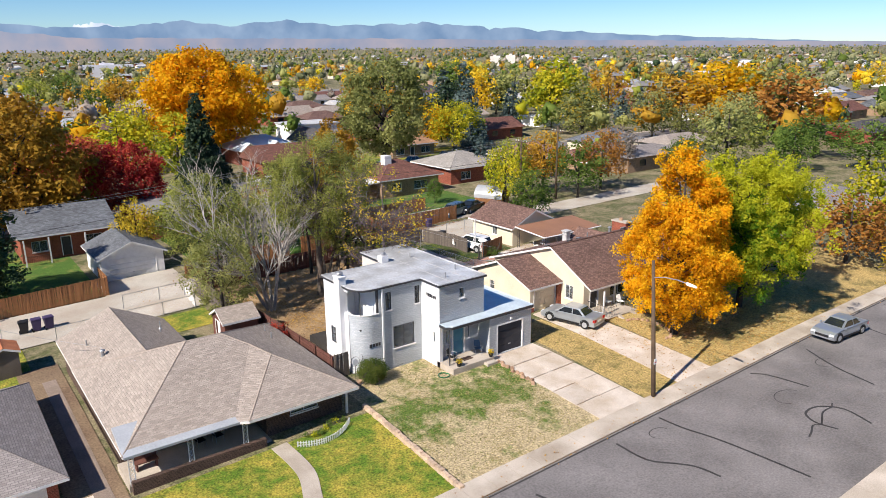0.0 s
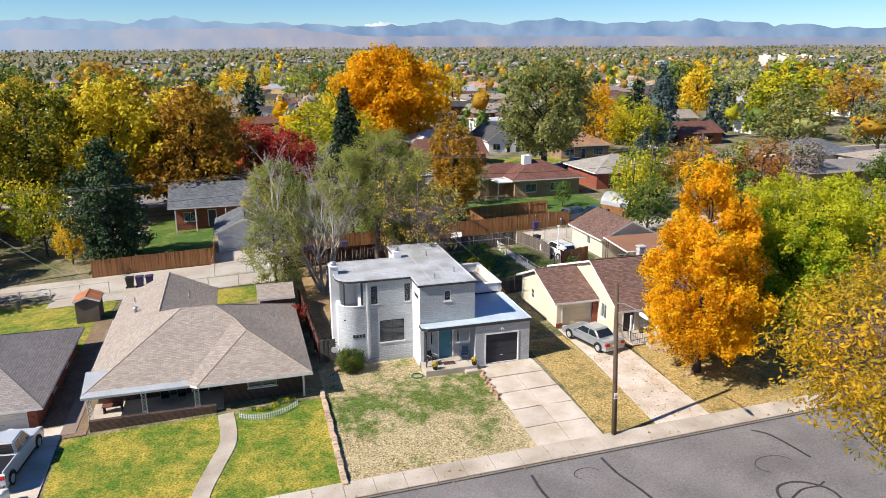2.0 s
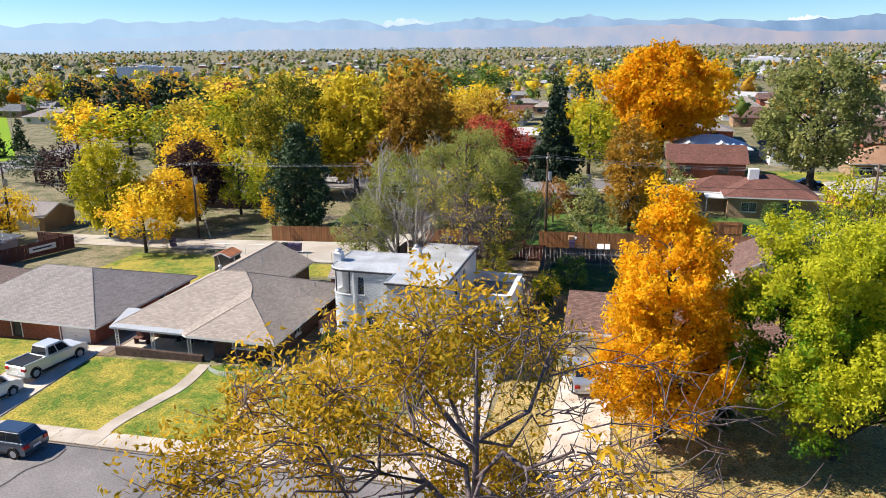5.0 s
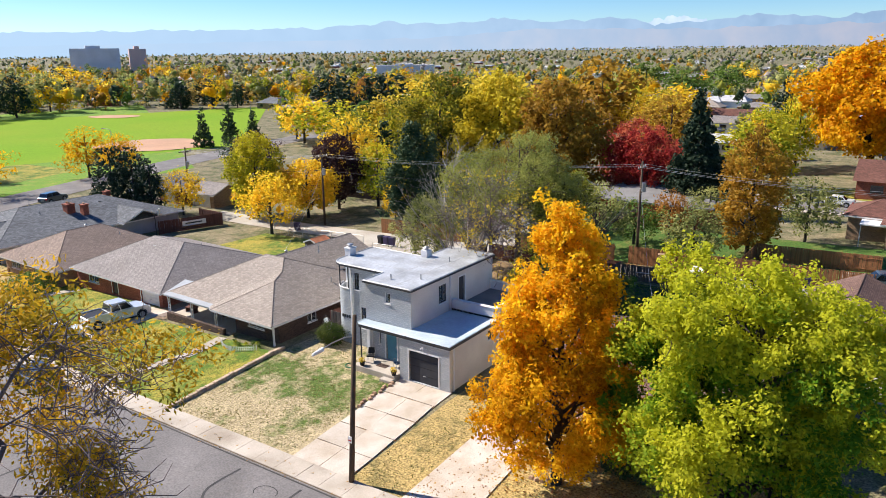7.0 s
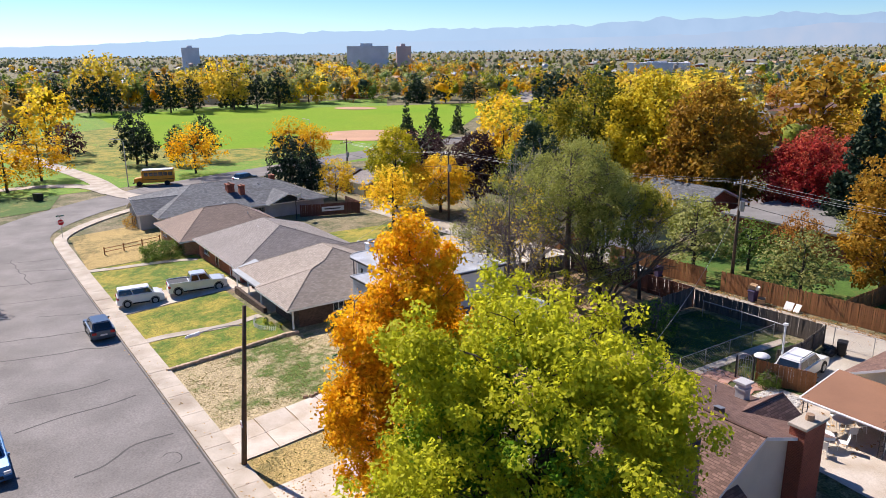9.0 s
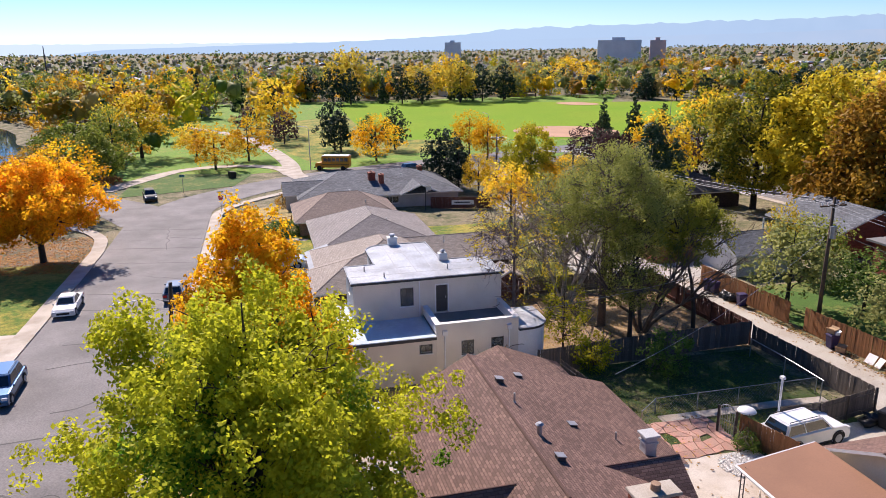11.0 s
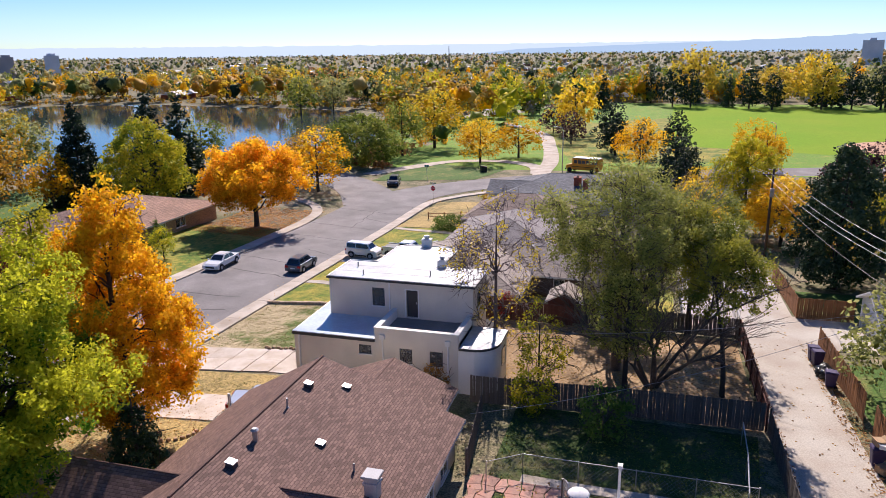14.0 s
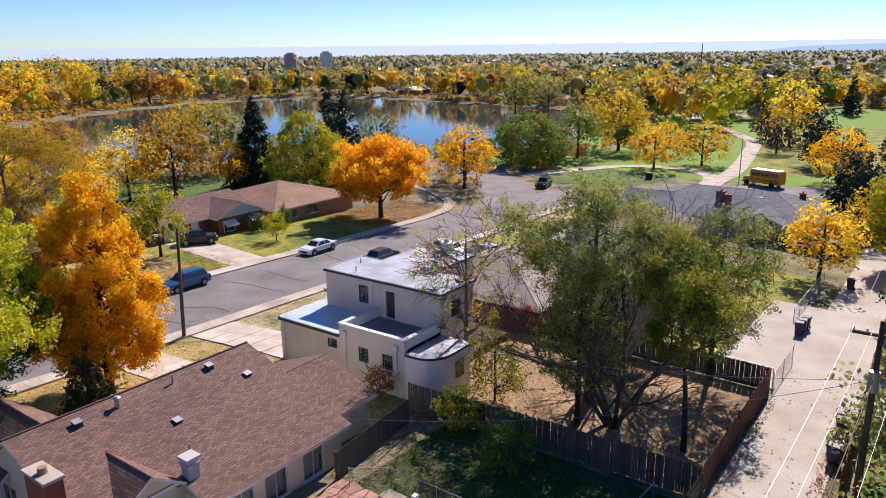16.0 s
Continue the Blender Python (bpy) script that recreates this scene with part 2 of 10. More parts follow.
def lawn(name, green, straw, bias=0.0, band=None, gain=3.0):
    """Grass that is green in patches and straw in others, mottled down to the tufts. band: (y, half width) of a greener stretch."""
    m = mat(name, green, 0.95, 0.1, 0.3, 9.0, 0.42, 0.6, bdist=0.06)
    n, l = m.node_tree.nodes, m.node_tree.links
    mix = next(k for k in n if k.type == 'MIX')
    tc = next(k for k in n if k.type == 'TEX_COORD')
    mix.inputs["A"].default_value, mix.inputs["B"].default_value = (*green, 1), (*straw, 1)
    a, c = n.new("ShaderNodeTexNoise"), n.new("ShaderNodeTexNoise")
    a.inputs["Scale"].default_value, a.inputs["Detail"].default_value = 0.32, 3
    c.inputs["Scale"].default_value, c.inputs["Detail"].default_value, c.inputs["Roughness"].default_value = 1.6, 6, 0.58
    for k in (a, c):
        l.new(tc.outputs["Object"], k.inputs["Vector"])
    s1, s2, s3 = n.new("ShaderNodeMath"), n.new("ShaderNodeMath"), n.new("ShaderNodeMath")
    s1.operation, s2.operation = 'MULTIPLY_ADD', 'MULTIPLY_ADD'
    l.new(c.outputs["Fac"], s1.inputs[0])
    s1.inputs[1].default_value = 0.85
    l.new(a.outputs["Fac"], s1.inputs[2])
    s2.inputs[1].default_value, s2.inputs[2].default_value = gain, -0.925 * gain + 0.5 + bias
    l.new(s1.outputs[0], s2.inputs[0])
    fac = s2.outputs[0]
    if band:
        sep, d, e = n.new("ShaderNodeSeparateXYZ"), n.new("ShaderNodeMath"), n.new("ShaderNodeMath")
        l.new(tc.outputs["Object"], sep.inputs[0])
        d.operation = 'SUBTRACT'
        d.inputs[1].default_value = band[0]
        l.new(sep.outputs["Y"], d.inputs[0])
        e.operation = 'ABSOLUTE'
        l.new(d.outputs[0], e.inputs[0])
        f = n.new("ShaderNodeMapRange")
        f.inputs["From Min"].default_value, f.inputs["From Max"].default_value = 0, band[1]
        f.inputs["To Min"].default_value, f.inputs["To Max"].default_value = -0.75, 0.3
        l.new(e.outputs[0], f.inputs["Value"])
        l.new(fac, s3.inputs[0])
        l.new(f.outputs["Result"], s3.inputs[1])
        fac = s3.outputs[0]
    cl = n.new("ShaderNodeClamp")
    l.new(fac, cl.inputs["Value"])
    l.new(cl.outputs[0], mix.inputs["Factor"])
    return m


M["ground"] = lawn("ground_dry_grass", (0.085, 0.095, 0.035), (0.24, 0.2, 0.12), 0.05)
M["lawn_park"] = lawn("lawn_park", (0.13, 0.25, 0.02), (0.28, 0.26, 0.05), -0.6)
# thin grass, both colours darkened to hold the trees' shade
M["lawn_shade"] = lawn("lawn_thin_painted_shade", (0.035, 0.068, 0.012), (0.11, 0.095, 0.045), -0.25)
M["lawn_green"] = lawn("lawn_green", (0.06, 0.125, 0.018), (0.2, 0.19, 0.05), -0.5)
M["lawn_yellow"] = lawn("lawn_yellow_green", (0.085, 0.15, 0.013), (0.33, 0.27, 0.043), 0.0, gain=3.0)
M["lawn_dry"] = lawn("lawn_dry_patchy", (0.085, 0.135, 0.022), (0.4, 0.325, 0.19), 0.3, (-3.4, 4.4), gain=4.2)
M["lawn_straw"] = lawn("lawn_straw", (0.15, 0.13, 0.045), (0.4, 0.29, 0.11), 0.35)
M["field"] = mat("playing_field_grass", (0.16, 0.3, 0.022), 0.95, 0.18, 0.03, 3.0, 0.15, 0.2, col2=(0.22, 0.31, 0.03), spec=0.05)
M["infield"] = mat("infield_clay", (0.5, 0.3, 0.19), 0.95, 0.1, 0.1, 4.0, 0.08, 0.1)
M["asphalt"] = mat("asphalt_worn", (0.192, 0.18, 0.176), 0.85, 0.2, 0.3, 9.0, 0.16, 0.25)
M["tar"] = mat("tar_seal", (0.05, 0.048, 0.048), 0.7, 0.2, 2.0, 20.0, 0.15, 0.1)
M["earth"] = mat("dark_side_yard_earth", (0.15, 0.1, 0.065), 0.95, 0.25, 0.5, 8.0, 0.25, 0.4, col2=(0.22, 0.16, 0.1))
M["old_path"] = mat("stained_old_concrete", (0.27, 0.215, 0.175), 0.92, 0.2, 0.6, 14.0, 0.15, 0.25, col2=(0.18, 0.14, 0.11))
M["rust_metal"] = mat("rust_orange_metal", (0.5, 0.19, 0.085), 0.6, 0.18, 1.2, 14.0, 0.12, 0.1)
M["concrete"] = mat("concrete_walk", (0.52, 0.465, 0.395), 0.9, 0.16, 0.5, 18.0, 0.1, 0.2, col2=(0.33, 0.28, 0.22), rand=0.06)
M["drive"] = mat("concrete_drive", (0.56, 0.5, 0.43), 0.9, 0.2, 0.7, 18.0, 0.12, 0.25, col2=(0.43, 0.36, 0.28), rand=0.07, sharp=0.35)
M["alley"] = mat("concrete_alley", (0.45, 0.42, 0.36), 0.9, 0.14, 0.3, 12.0, 0.12, 0.25, col2=(0.37, 0.32, 0.26), sharp=0.3)
M["white_brick"] = bricky("painted_white_brick", (0.63, 0.65, 0.67), (0.72, 0.76, 0.78), 0.44, 0.13, False, 0.04, 0.07, 1.0, warp=0.3)
M["white_paint"] = mat("white_painted_stucco", (0.76, 0.76, 0.76), 0.75, 0.07, 0.6, 20.0, 0.04, 0.2)
M["cream_stucco"] = mat("warm_white_stucco", (0.68, 0.635, 0.57), 0.85, 0.08, 0.5, 18.0, 0.05, 0.2)
M["cream"] = mat("cream_stucco", (0.68, 0.605, 0.465), 0.85, 0.08, 0.6, 18.0, 0.05, 0.2)
M["membrane"] = mat("white_roof_membrane", (0.5, 0.52, 0.535), 0.38, 0.16, 0.6, 6.0, 0.12, 0.15, col2=(0.33, 0.335, 0.33), spec=0.6, sharp=0.4)
M["membrane_blue"] = mat("pale_roof_coating", (0.6, 0.7, 0.74), 0.3, 0.1, 0.5, 6.0, 0.06, 0.1, col2=(0.42, 0.5, 0.55), spec=0.6)
M["brick_dark"] = bricky("brown_brick", (0.1, 0.065, 0.052), (1.6, 1.6, 1.5), 0.21, 0.075, False, 0.01, 0.25, 0.4)
M["brick_red"] = bricky("red_brick", (0.3, 0.09, 0.055), (1.3, 1.5, 1.5), 0.21, 0.075, False, 0.01, 0.2, 0.4)
M["brick_tan"] = bricky("tan_brick", (0.36, 0.24, 0.15), (1.3, 1.3, 1.3), 0.21, 0.075, False, 0.01, 0.2, 0.4)
M["shingle_tan"] = bricky("tan_shingles", (0.43, 0.37, 0.315), (0.7, 0.68, 0.66), 0.3, 0.145, True, 0.016, 0.16, 0.8, stain=0.05)
M["shingle_gray"] = bricky("gray_shingles", (0.34, 0.305, 0.285), (0.5, 0.5, 0.5), 0.33, 0.15, True, 0.014, 0.14, 0.6, stain=0.08)
M["shingle_taupe"] = bricky("taupe_shingles", (0.34, 0.255, 0.205), (0.5, 0.5, 0.5), 0.33, 0.15, True, 0.014, 0.14, 0.6, stain=0.08)
M["shingle_brown"] = bricky("brown_shingles", (0.25, 0.152, 0.122), (0.45, 0.42, 0.42), 0.3, 0.14, True, 0.015, 0.24, 0.8, stain=0.1)
M["shingle_slate"] = bricky("slate_shingles", (0.19, 0.205, 0.225), (0.45, 0.45, 0.45), 0.36, 0.17, True, 0.014, 0.25, 0.5)
M["shingle_dark"] = bricky("charcoal_shingles", (0.1, 0.095, 0.1), (0.45, 0.45, 0.45), 0.36, 0.17, True, 0.014, 0.2, 0.5)
M["shingle_red"] = bricky("red_brown_shingles", (0.22, 0.1, 0.075), (0.45, 0.45, 0.45), 0.36, 0.17, True, 0.014, 0.2, 0.5)
M["gable_blue"] = mat("pale_blue_boards", (0.5, 0.56, 0.62), 0.6, 0.1, 2.0, 12.0, 0.1, 0.3)
M["tile_clay"] = bricky("clay_tiles", (0.4, 0.235, 0.165), (0.35, 0.35, 0.35), 0.3, 0.36, True, 0.03, 0.12, 1.0)
M["roof_flat_gray"] = mat("gravel_roof", (0.22, 0.215, 0.21), 0.9, 0.15, 0.4, 20, 0.12, 0.2)
M["roof_white"] = mat("pale_roof", (0.5, 0.5, 0.5), 0.7, 0.12, 0.5, 20, 0.08, 0.1)
M["roof_pale_blue"] = mat("pale_blue_metal_roof", (0.55, 0.62, 0.68), 0.5, 0.08, 0.5, 20, 0.05, 0.05)
M["roof_pale_gray"] = bricky("worn_gray_shingles", (0.4, 0.37, 0.33), (0.6, 0.6, 0.6), 0.36, 0.17, True, 0.014, 0.14, 0.5)
M["shingle_orange"] = bricky("orange_brown_shingles", (0.42, 0.25, 0.15), (0.55, 0.5, 0.5), 0.36, 0.17, True, 0.014, 0.14, 0.5)
M["metal_gray"] = mat("gray_metal_roof", (0.4, 0.42, 0.44), 0.45, 0.15, 0.5, 10.0, 0.05, 0.05, metal=0.1)
M["porch_metal"] = mat("matte_porch_metal", (0.4, 0.425, 0.45), 0.8, 0.12, 0.6, 10.0, 0.06, 0.05, spec=0.2)
M["trim_white"] = mat("white_trim", (0.75, 0.74, 0.72), 0.6, 0.06, 2.0, 30.0, 0.04, 0.05)
M["trim_dark"] = mat("dark_trim", (0.05, 0.05, 0.055), 0.5, 0.1, 2.0, 30.0, 0.06, 0.05)
M["charcoal"] = mat("charcoal_door", (0.045, 0.047, 0.055), 0.85, 0.1, 1.5, 30.0, 0.05, 0.05)
M["teal"] = mat("teal_door", (0.07, 0.24, 0.33), 0.5, 0.08, 2.0, 30.0, 0.05, 0.05)
M["wood_pole"] = mat("weathered_pole", (0.11, 0.075, 0.05), 0.9, 0.2, 1.5, 30.0, 0.2, 0.4)
M["fence_cedar"] = mat("cedar_fence", (0.34, 0.155, 0.065), 0.9, 0.2, 0.7, 20.0, 0.18, 0.3, rand=0.2)
M["fence_gray"] = mat("weathered_fence", (0.15, 0.125, 0.105), 0.95, 0.2, 0.7, 20.0, 0.2, 0.3, rand=0.2)
M["fence_red"] = mat("red_stained_fence", (0.14, 0.06, 0.045), 0.9, 0.2, 0.7, 20.0, 0.18, 0.3, rand=0.15)
M["bark"] = mat("gray_bark", (0.13, 0.105, 0.085), 0.95, 0.25, 2.0, 20.0, 0.25, 0.6)
M["bark_dark"] = mat("dark_bark", (0.06, 0.05, 0.042), 0.95, 0.25, 2.0, 20.0, 0.25, 0.6)
M["bark_purple"] = mat("purple_grey_bark", (0.16, 0.125, 0.125), 0.95, 0.25, 2.0, 20.0, 0.25, 0.6)
M["bark_silver"] = mat("grey_silver_bark", (0.36, 0.33, 0.3), 0.95, 0.25, 2.0, 20.0, 0.25, 0.5)
M["galv"] = mat("galvanised_steel", (0.42, 0.43, 0.44), 0.45, 0.12, 3.0, 30.0, 0.06, 0.05, metal=0.7)
M["white_plastic"] = mat("white_plastic", (0.8, 0.8, 0.78), 0.4, 0.04, 2.0, 30.0, 0.03, 0.0)
M["black"] = mat("black_plastic", (0.02, 0.02, 0.022), 0.5, 0.1, 2.0, 30.0, 0.05, 0.0)
M["tyre"] = mat("tyre_rubber", (0.02, 0.02, 0.02), 0.85, 0.1, 4.0, 40.0, 0.1, 0.1)
M["rim"] = mat("wheel_rim", (0.4, 0.41, 0.42), 0.5, 0.1, 3.0, 30.0, 0.05, 0.05, metal=0.15)
M["carglass"] = mat("tinted_car_glass", (0.015, 0.02, 0.025), 0.05, 0.05, 2.0, 30.0, 0.0, 0.0, spec=0.8)
M["lamp_red"] = mat("red_lens", (0.45, 0.02, 0.02), 0.25, 0.05, 4.0, 40.0, 0.02, 0.0)
M["lamp_clear"] = mat("clear_lens", (0.7, 0.72, 0.74), 0.15, 0.05, 4.0, 40.0, 0.02, 0.0)
M["glass"] = glass("window_glass")
# dark colour that stands in for an unlit room behind the panes
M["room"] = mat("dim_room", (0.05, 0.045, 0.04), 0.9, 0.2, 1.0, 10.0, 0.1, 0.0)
M["blind"] = mat("pale_blind", (0.55, 0.54, 0.5), 0.8, 0.05, 1.0, 20.0, 0.05, 0.0)
M["flag_red"] = mat("red_flagstone", (0.46, 0.23, 0.17), 0.9, 0.2, 1.0, 18.0, 0.12, 0.4, rand=0.2, col2=(0.36, 0.24, 0.19))
M["stone_pale"] = mat("pale_sandstone", (0.56, 0.42, 0.3), 0.95, 0.15, 1.5, 20.0, 0.14, 0.5, rand=0.22)
M["stone_red"] = mat("red_sandstone", (0.47, 0.31, 0.2), 0.95, 0.2, 1.5, 20.0, 0.15, 0.5, rand=0.2)
M["water"] = bpy.data.materials.new("pond_water")
M["water"].use_nodes = True
_n, _l = M["water"].node_tree.nodes, M["water"].node_tree.links
_b = _n["Principled BSDF"]
_b.inputs["Base Color"].default_value = (0.035, 0.055, 0.06, 1)
_b.inputs["Roughness"].default_value = 0.06
_w = _n.new("ShaderNodeTexNoise")
_w.inputs["Scale"].default_value = 1.2
_bp = _n.new("ShaderNodeBump")
_bp.inputs["Strength"].default_value, _bp.inputs["Distance"].default_value = 0.12, 0.05
_tc = _n.new("ShaderNodeTexCoord")
_l.new(_tc.outputs["Object"], _w.inputs["Vector"])
_l.new(_w.outputs["Fac"], _bp.inputs["Height"])
_l.new(_bp.outputs["Normal"], _b.inputs["Normal"])


# ---- ground, road, paving, water ----
def sheet(name, quad, off, m, nx, ny, kind="structure", label="", skirt=0.0, parent=None, category="ground"):
    """A patch laid on the terrain between four corners (counter-clockwise), as a grid."""
    b = Mesh()
    p = [Vector(q) for q in quad]
    g = [[p[0].lerp(p[1], i / nx).lerp(p[3].lerp(p[2], i / nx), j / ny) for i in range(nx + 1)] for j in range(ny + 1)]
    for row in g:
        for q in row:
            b.v.append((q.x, q.y, ground(q.x, q.y) + off))
    w = nx + 1
    for j in range(ny):
        for i in range(nx):
            b.f.append((j * w + i, j * w + i + 1, (j + 1) * w + i + 1, (j + 1) * w + i))
    if skirt:
        rim = [i for i in range(nx)] + [j * w + nx for j in range(ny)] + [ny * w + i for i in range(nx, 0, -1)] + [j * w for j in range(ny, 0, -1)]
        n = len(b.v)
        b.v += [(b.v[i][0], b.v[i][1], b.v[i][2] - skirt) for i in rim]
        for k in range(len(rim)):
            k2 = (k + 1) % len(rim)
            b.f.append((rim[k2], rim[k], n + k, n + k2))
    b.m, b.uv = [0] * len(b.f), [None] * len(b.f)
    return part(name, b, m, parent, label, kind=kind, category=category if parent is None else "")


def strip(name, line, width, off, m, label="", skirt=0.0, step=1.5, kind="structure", category="pavement", parent=None, taper=None):
    """A band of that width along a line over the terrain."""
    pts = []
    for a, c in zip(line[:-1], line[1:]):
        k = max(1, int((Vector(c) - Vector(a)).length / step))
        pts += [Vector(a).lerp(Vector(c), i / k) for i in range(k)]
    pts.append(Vector(line[-1]))
    b = Mesh()
    for i, q in enumerate(pts):
        d = (pts[min(i + 1, len(pts) - 1)] - pts[max(i - 1, 0)]).normalized()
        s = Vector((-d.y, d.x)) * (width / 2)
        for e, dz in ((q + s, -skirt), (q + s, 0), (q - s, 0), (q - s, -skirt)):
            b.v.append((e.x, e.y, ground(e.x, e.y) + off + dz))
    for i in range(len(pts) - 1):
        for k in range(0 if skirt else 1, 3 if skirt else 2):
            b.f.append((4 * i + k, 4 * i + k + 1, 4 * i + k + 5, 4 * i + k + 4))
    if skirt:
        b.f += [(3, 2, 1, 0), tuple(4 * (len(pts) - 1) + k for k in range(4))]
    b.m, b.uv = [0] * len(b.f), [None] * len(b.f)
    return part(name, b, m, parent, label, kind=kind, category=category if parent is None else "")


def smooth_line(pts, n=6):
    """A Catmull-Rom curve through the points."""
    out = []
    p = [Vector(pts[0])] + [Vector(q) for q in pts] + [Vector(pts[-1])]
    for i in range(1, len(p) - 2):
        for k in range(n):
            t = k / n
            out.append(0.5 * ((2 * p[i]) + (p[i + 1] - p[i - 1]) * t + (2 * p[i - 1] - 5 * p[i] + 4 * p[i + 1] - p[i + 2]) * t * t + (3 * p[i] - p[i - 1] - 3 * p[i + 1] + p[i + 2]) * t ** 3))
    out.append(p[-2])
    return [tuple(q) for q in out]


def build_ground():
    b = Mesh()
    rings = [0] + [4 * 1.083 ** i for i in range(91)]
    seg = 180
    cx, cy = -20.0, 0.0
    b.v.append((cx, cy, ground(cx, cy)))
    for r in rings[1:]:
        for s in range(seg):
            a = 2 * math.pi * s / seg
            x, y = cx + r * math.cos(a), cy + r * math.sin(a)
            b.v.append((x, y, ground(x, y)))
    for s in range(seg):
        b.f.append((0, 1 + s, 1 + (s + 1) % seg))
    for i in range(len(rings) - 2):
        for s in range(seg):
            t = (s + 1) % seg
            o = 1 + i * seg
            b.f.append((o + s, o + seg + s, o + seg + t, o + t))
    b.m, b.uv = [0] * len(b.f), [None] * len(b.f)
    part("ground", b, M["ground"], None, "dry autumn ground of a low suburb", smooth=True, kind="structure", category="ground")


build_ground()

# the street, its kerbs and walks
CURB_N, CURB_S = -11.6, -22.6
road_main = sheet("road", [(-70, CURB_S, 0), (90, CURB_S, 0), (90, CURB_N, 0), (-70, CURB_N, 0)], 0.05, M["asphalt"], 90, 8, label="worn grey asphalt street with tar-sealed cracks", category="road")
walk_n = strip("pavement", [(-61, CURB_N + 0.75), (92, CURB_N + 0.75)], 1.48, 0.135, M["dirt"], "pale concrete walk of slabs along the kerb", 0.25)
g = np.random.default_rng(4)
for i in range(76):
    x0, x1 = -61 + i * 1.6, -61 + i * 1.6 + 1.575
    b = Mesh()
    za, zc = ground(x0, CURB_N), ground(x1, CURB_N)
    e = float(g.normal()) * 0.004
    b.hexa([(x0, CURB_N, za + .02), (x1, CURB_N, zc + .02), (x1, CURB_N + 1.5, zc + .02), (x0, CURB_N + 1.5, za + .02), (x0, CURB_N + .02, za + .17 + e), (x1, CURB_N + .02, zc + .17 + e), (x1, CURB_N + 1.49, zc + .18 + e), (x0, CURB_N + 1.49, za + .18 + e)])
    part("slab", b, M["concrete"], walk_n)
strip("pavement", [(-47, CURB_S - 0.75), (92, CURB_S - 0.75)], 1.5, 0.17, M["concrete"], "pale concrete walk along the kerb", 0.25)
bend = smooth_line([(-60, -17.2), (-72, -15), (-82, -8), (-90, 2), (-97, 14), (-106, 34), (-118, 70), (-130, 120)])
strip("road", bend, 9.5, 0.06, M["asphalt"], "side street curving past the park", category="road")
strip("road", smooth_line([(-62, -19), (-74, -26), (-86, -40), (-92, -60), (-95, -80)]), 9.0, 0.055, M["asphalt"], "side street beside the lake lawn", category="road")
strip("pavement", smooth_line([(-61, -10.85), (-66, -10.2), (-72, -6.5), (-79, 1), (-85, 10)]), 1.5, 0.17, M["concrete"], "concrete walk round the corner", 0.25)
strip("pavement", smooth_line([(-47, CURB_S - 0.75), (-54, -24.5), (-60, -29), (-66, -40)]), 1.5, 0.17, M["concrete"], "concrete walk round the corner", 0.25)
strip("road", [(-75, 74.2), (190, 74.2)], 8.5, 0.06, M["asphalt"], "quiet street behind the next row of houses", category="road")
strip("pavement", [(-75, 69.2), (190, 69.2)], 1.3, 0.12, M["concrete"], "concrete walk along the street behind", 0.2)
strip("pavement", [(-75, 79.2), (190, 79.2)], 1.3, 0.12, M["concrete"], "concrete walk along the street behind", 0.2)
# alley behind the lots
sheet("alley", [(-64, 29.3, 0), (60, 29.3, 0), (60, 33.85, 0), (-64, 33.85, 0)], 0.06, M["alley"], 70, 4, label="cracked concrete alley between fences", category="road")

# lawns
sheet("lawn", [(-14.3, -10.1, 0), (-3.6, -10.1, 0), (-3.6, 3.0, 0), (-14.3, 3.0, 0)], 0.035, M["lawn_dry"], 12, 14, label="patchy half-dry front lawn", category="lawn")
sheet("lawn", [(-29.5, -10.1, 0), (-14.6, -10.1, 0), (-14.6, -1.2, 0), (-29.5, -1.2, 0)], 0.035, M["lawn_yellow"], 14, 12, label="yellowing green front lawn", category="lawn")
sheet("lawn", [(-48, -10.1, 0), (-34.5, -10.1, 0), (-34.5, 1, 0), (-48, 1, 0)], 0.035, M["lawn_yellow"], 14, 12, label="green and yellow front lawn", category="lawn")
sheet("lawn", [(-66, -9.5, 0), (-48.2, -10.1, 0), (-48.2, 3, 0), (-68, 3, 0)], 0.035, M["lawn_straw"], 14, 12, label="straw-coloured corner lawn", category="lawn")
sheet("lawn", [(0.6, -10.1, 0), (4.0, -10.1, 0), (4.0, 3, 0), (0.6, 3, 0)], 0.035, M["lawn_straw"], 5, 14, label="dry strip of lawn beside the driveway", category="lawn")
sheet("lawn", [(7.6, -10.1, 0), (40, -10.1, 0), (40, 0, 0), (7.6, 0, 0)], 0.035, M["lawn_straw"], 20, 12, label="leaf-strewn dry front lawn", category="lawn")
sheet("lawn", [(0.5, 15, 0), (16, 15, 0), (16, 27, 0), (0.5, 28.5, 0)], 0.035, M["lawn_shade"], 12, 12, label="thin back lawn with bare patches, tree shade in its colour", category="lawn")
sheet("dirt_yard", [(-14, 8.5, 0), (0, 14, 0), (0, 28.8, 0), (-14.5, 28.8, 0)], 0.035, M["dirt"], 12, 16, label="bare sandy backyard with fallen leaves", category="yard")
sheet("lawn", [(-27, 20, 0), (-16, 20, 0), (-16, 24.5, 0), (-27, 24.5, 0)], 0.035, M["lawn_yellow"], 10, 6, label="small green back lawn", category="lawn")
sheet("lawn", [(-47, 12, 0), (-30, 12, 0), (-30, 27, 0), (-47, 27, 0)], 0.035, M["lawn_yellow"], 12, 12, label="green back lawn", category="lawn")
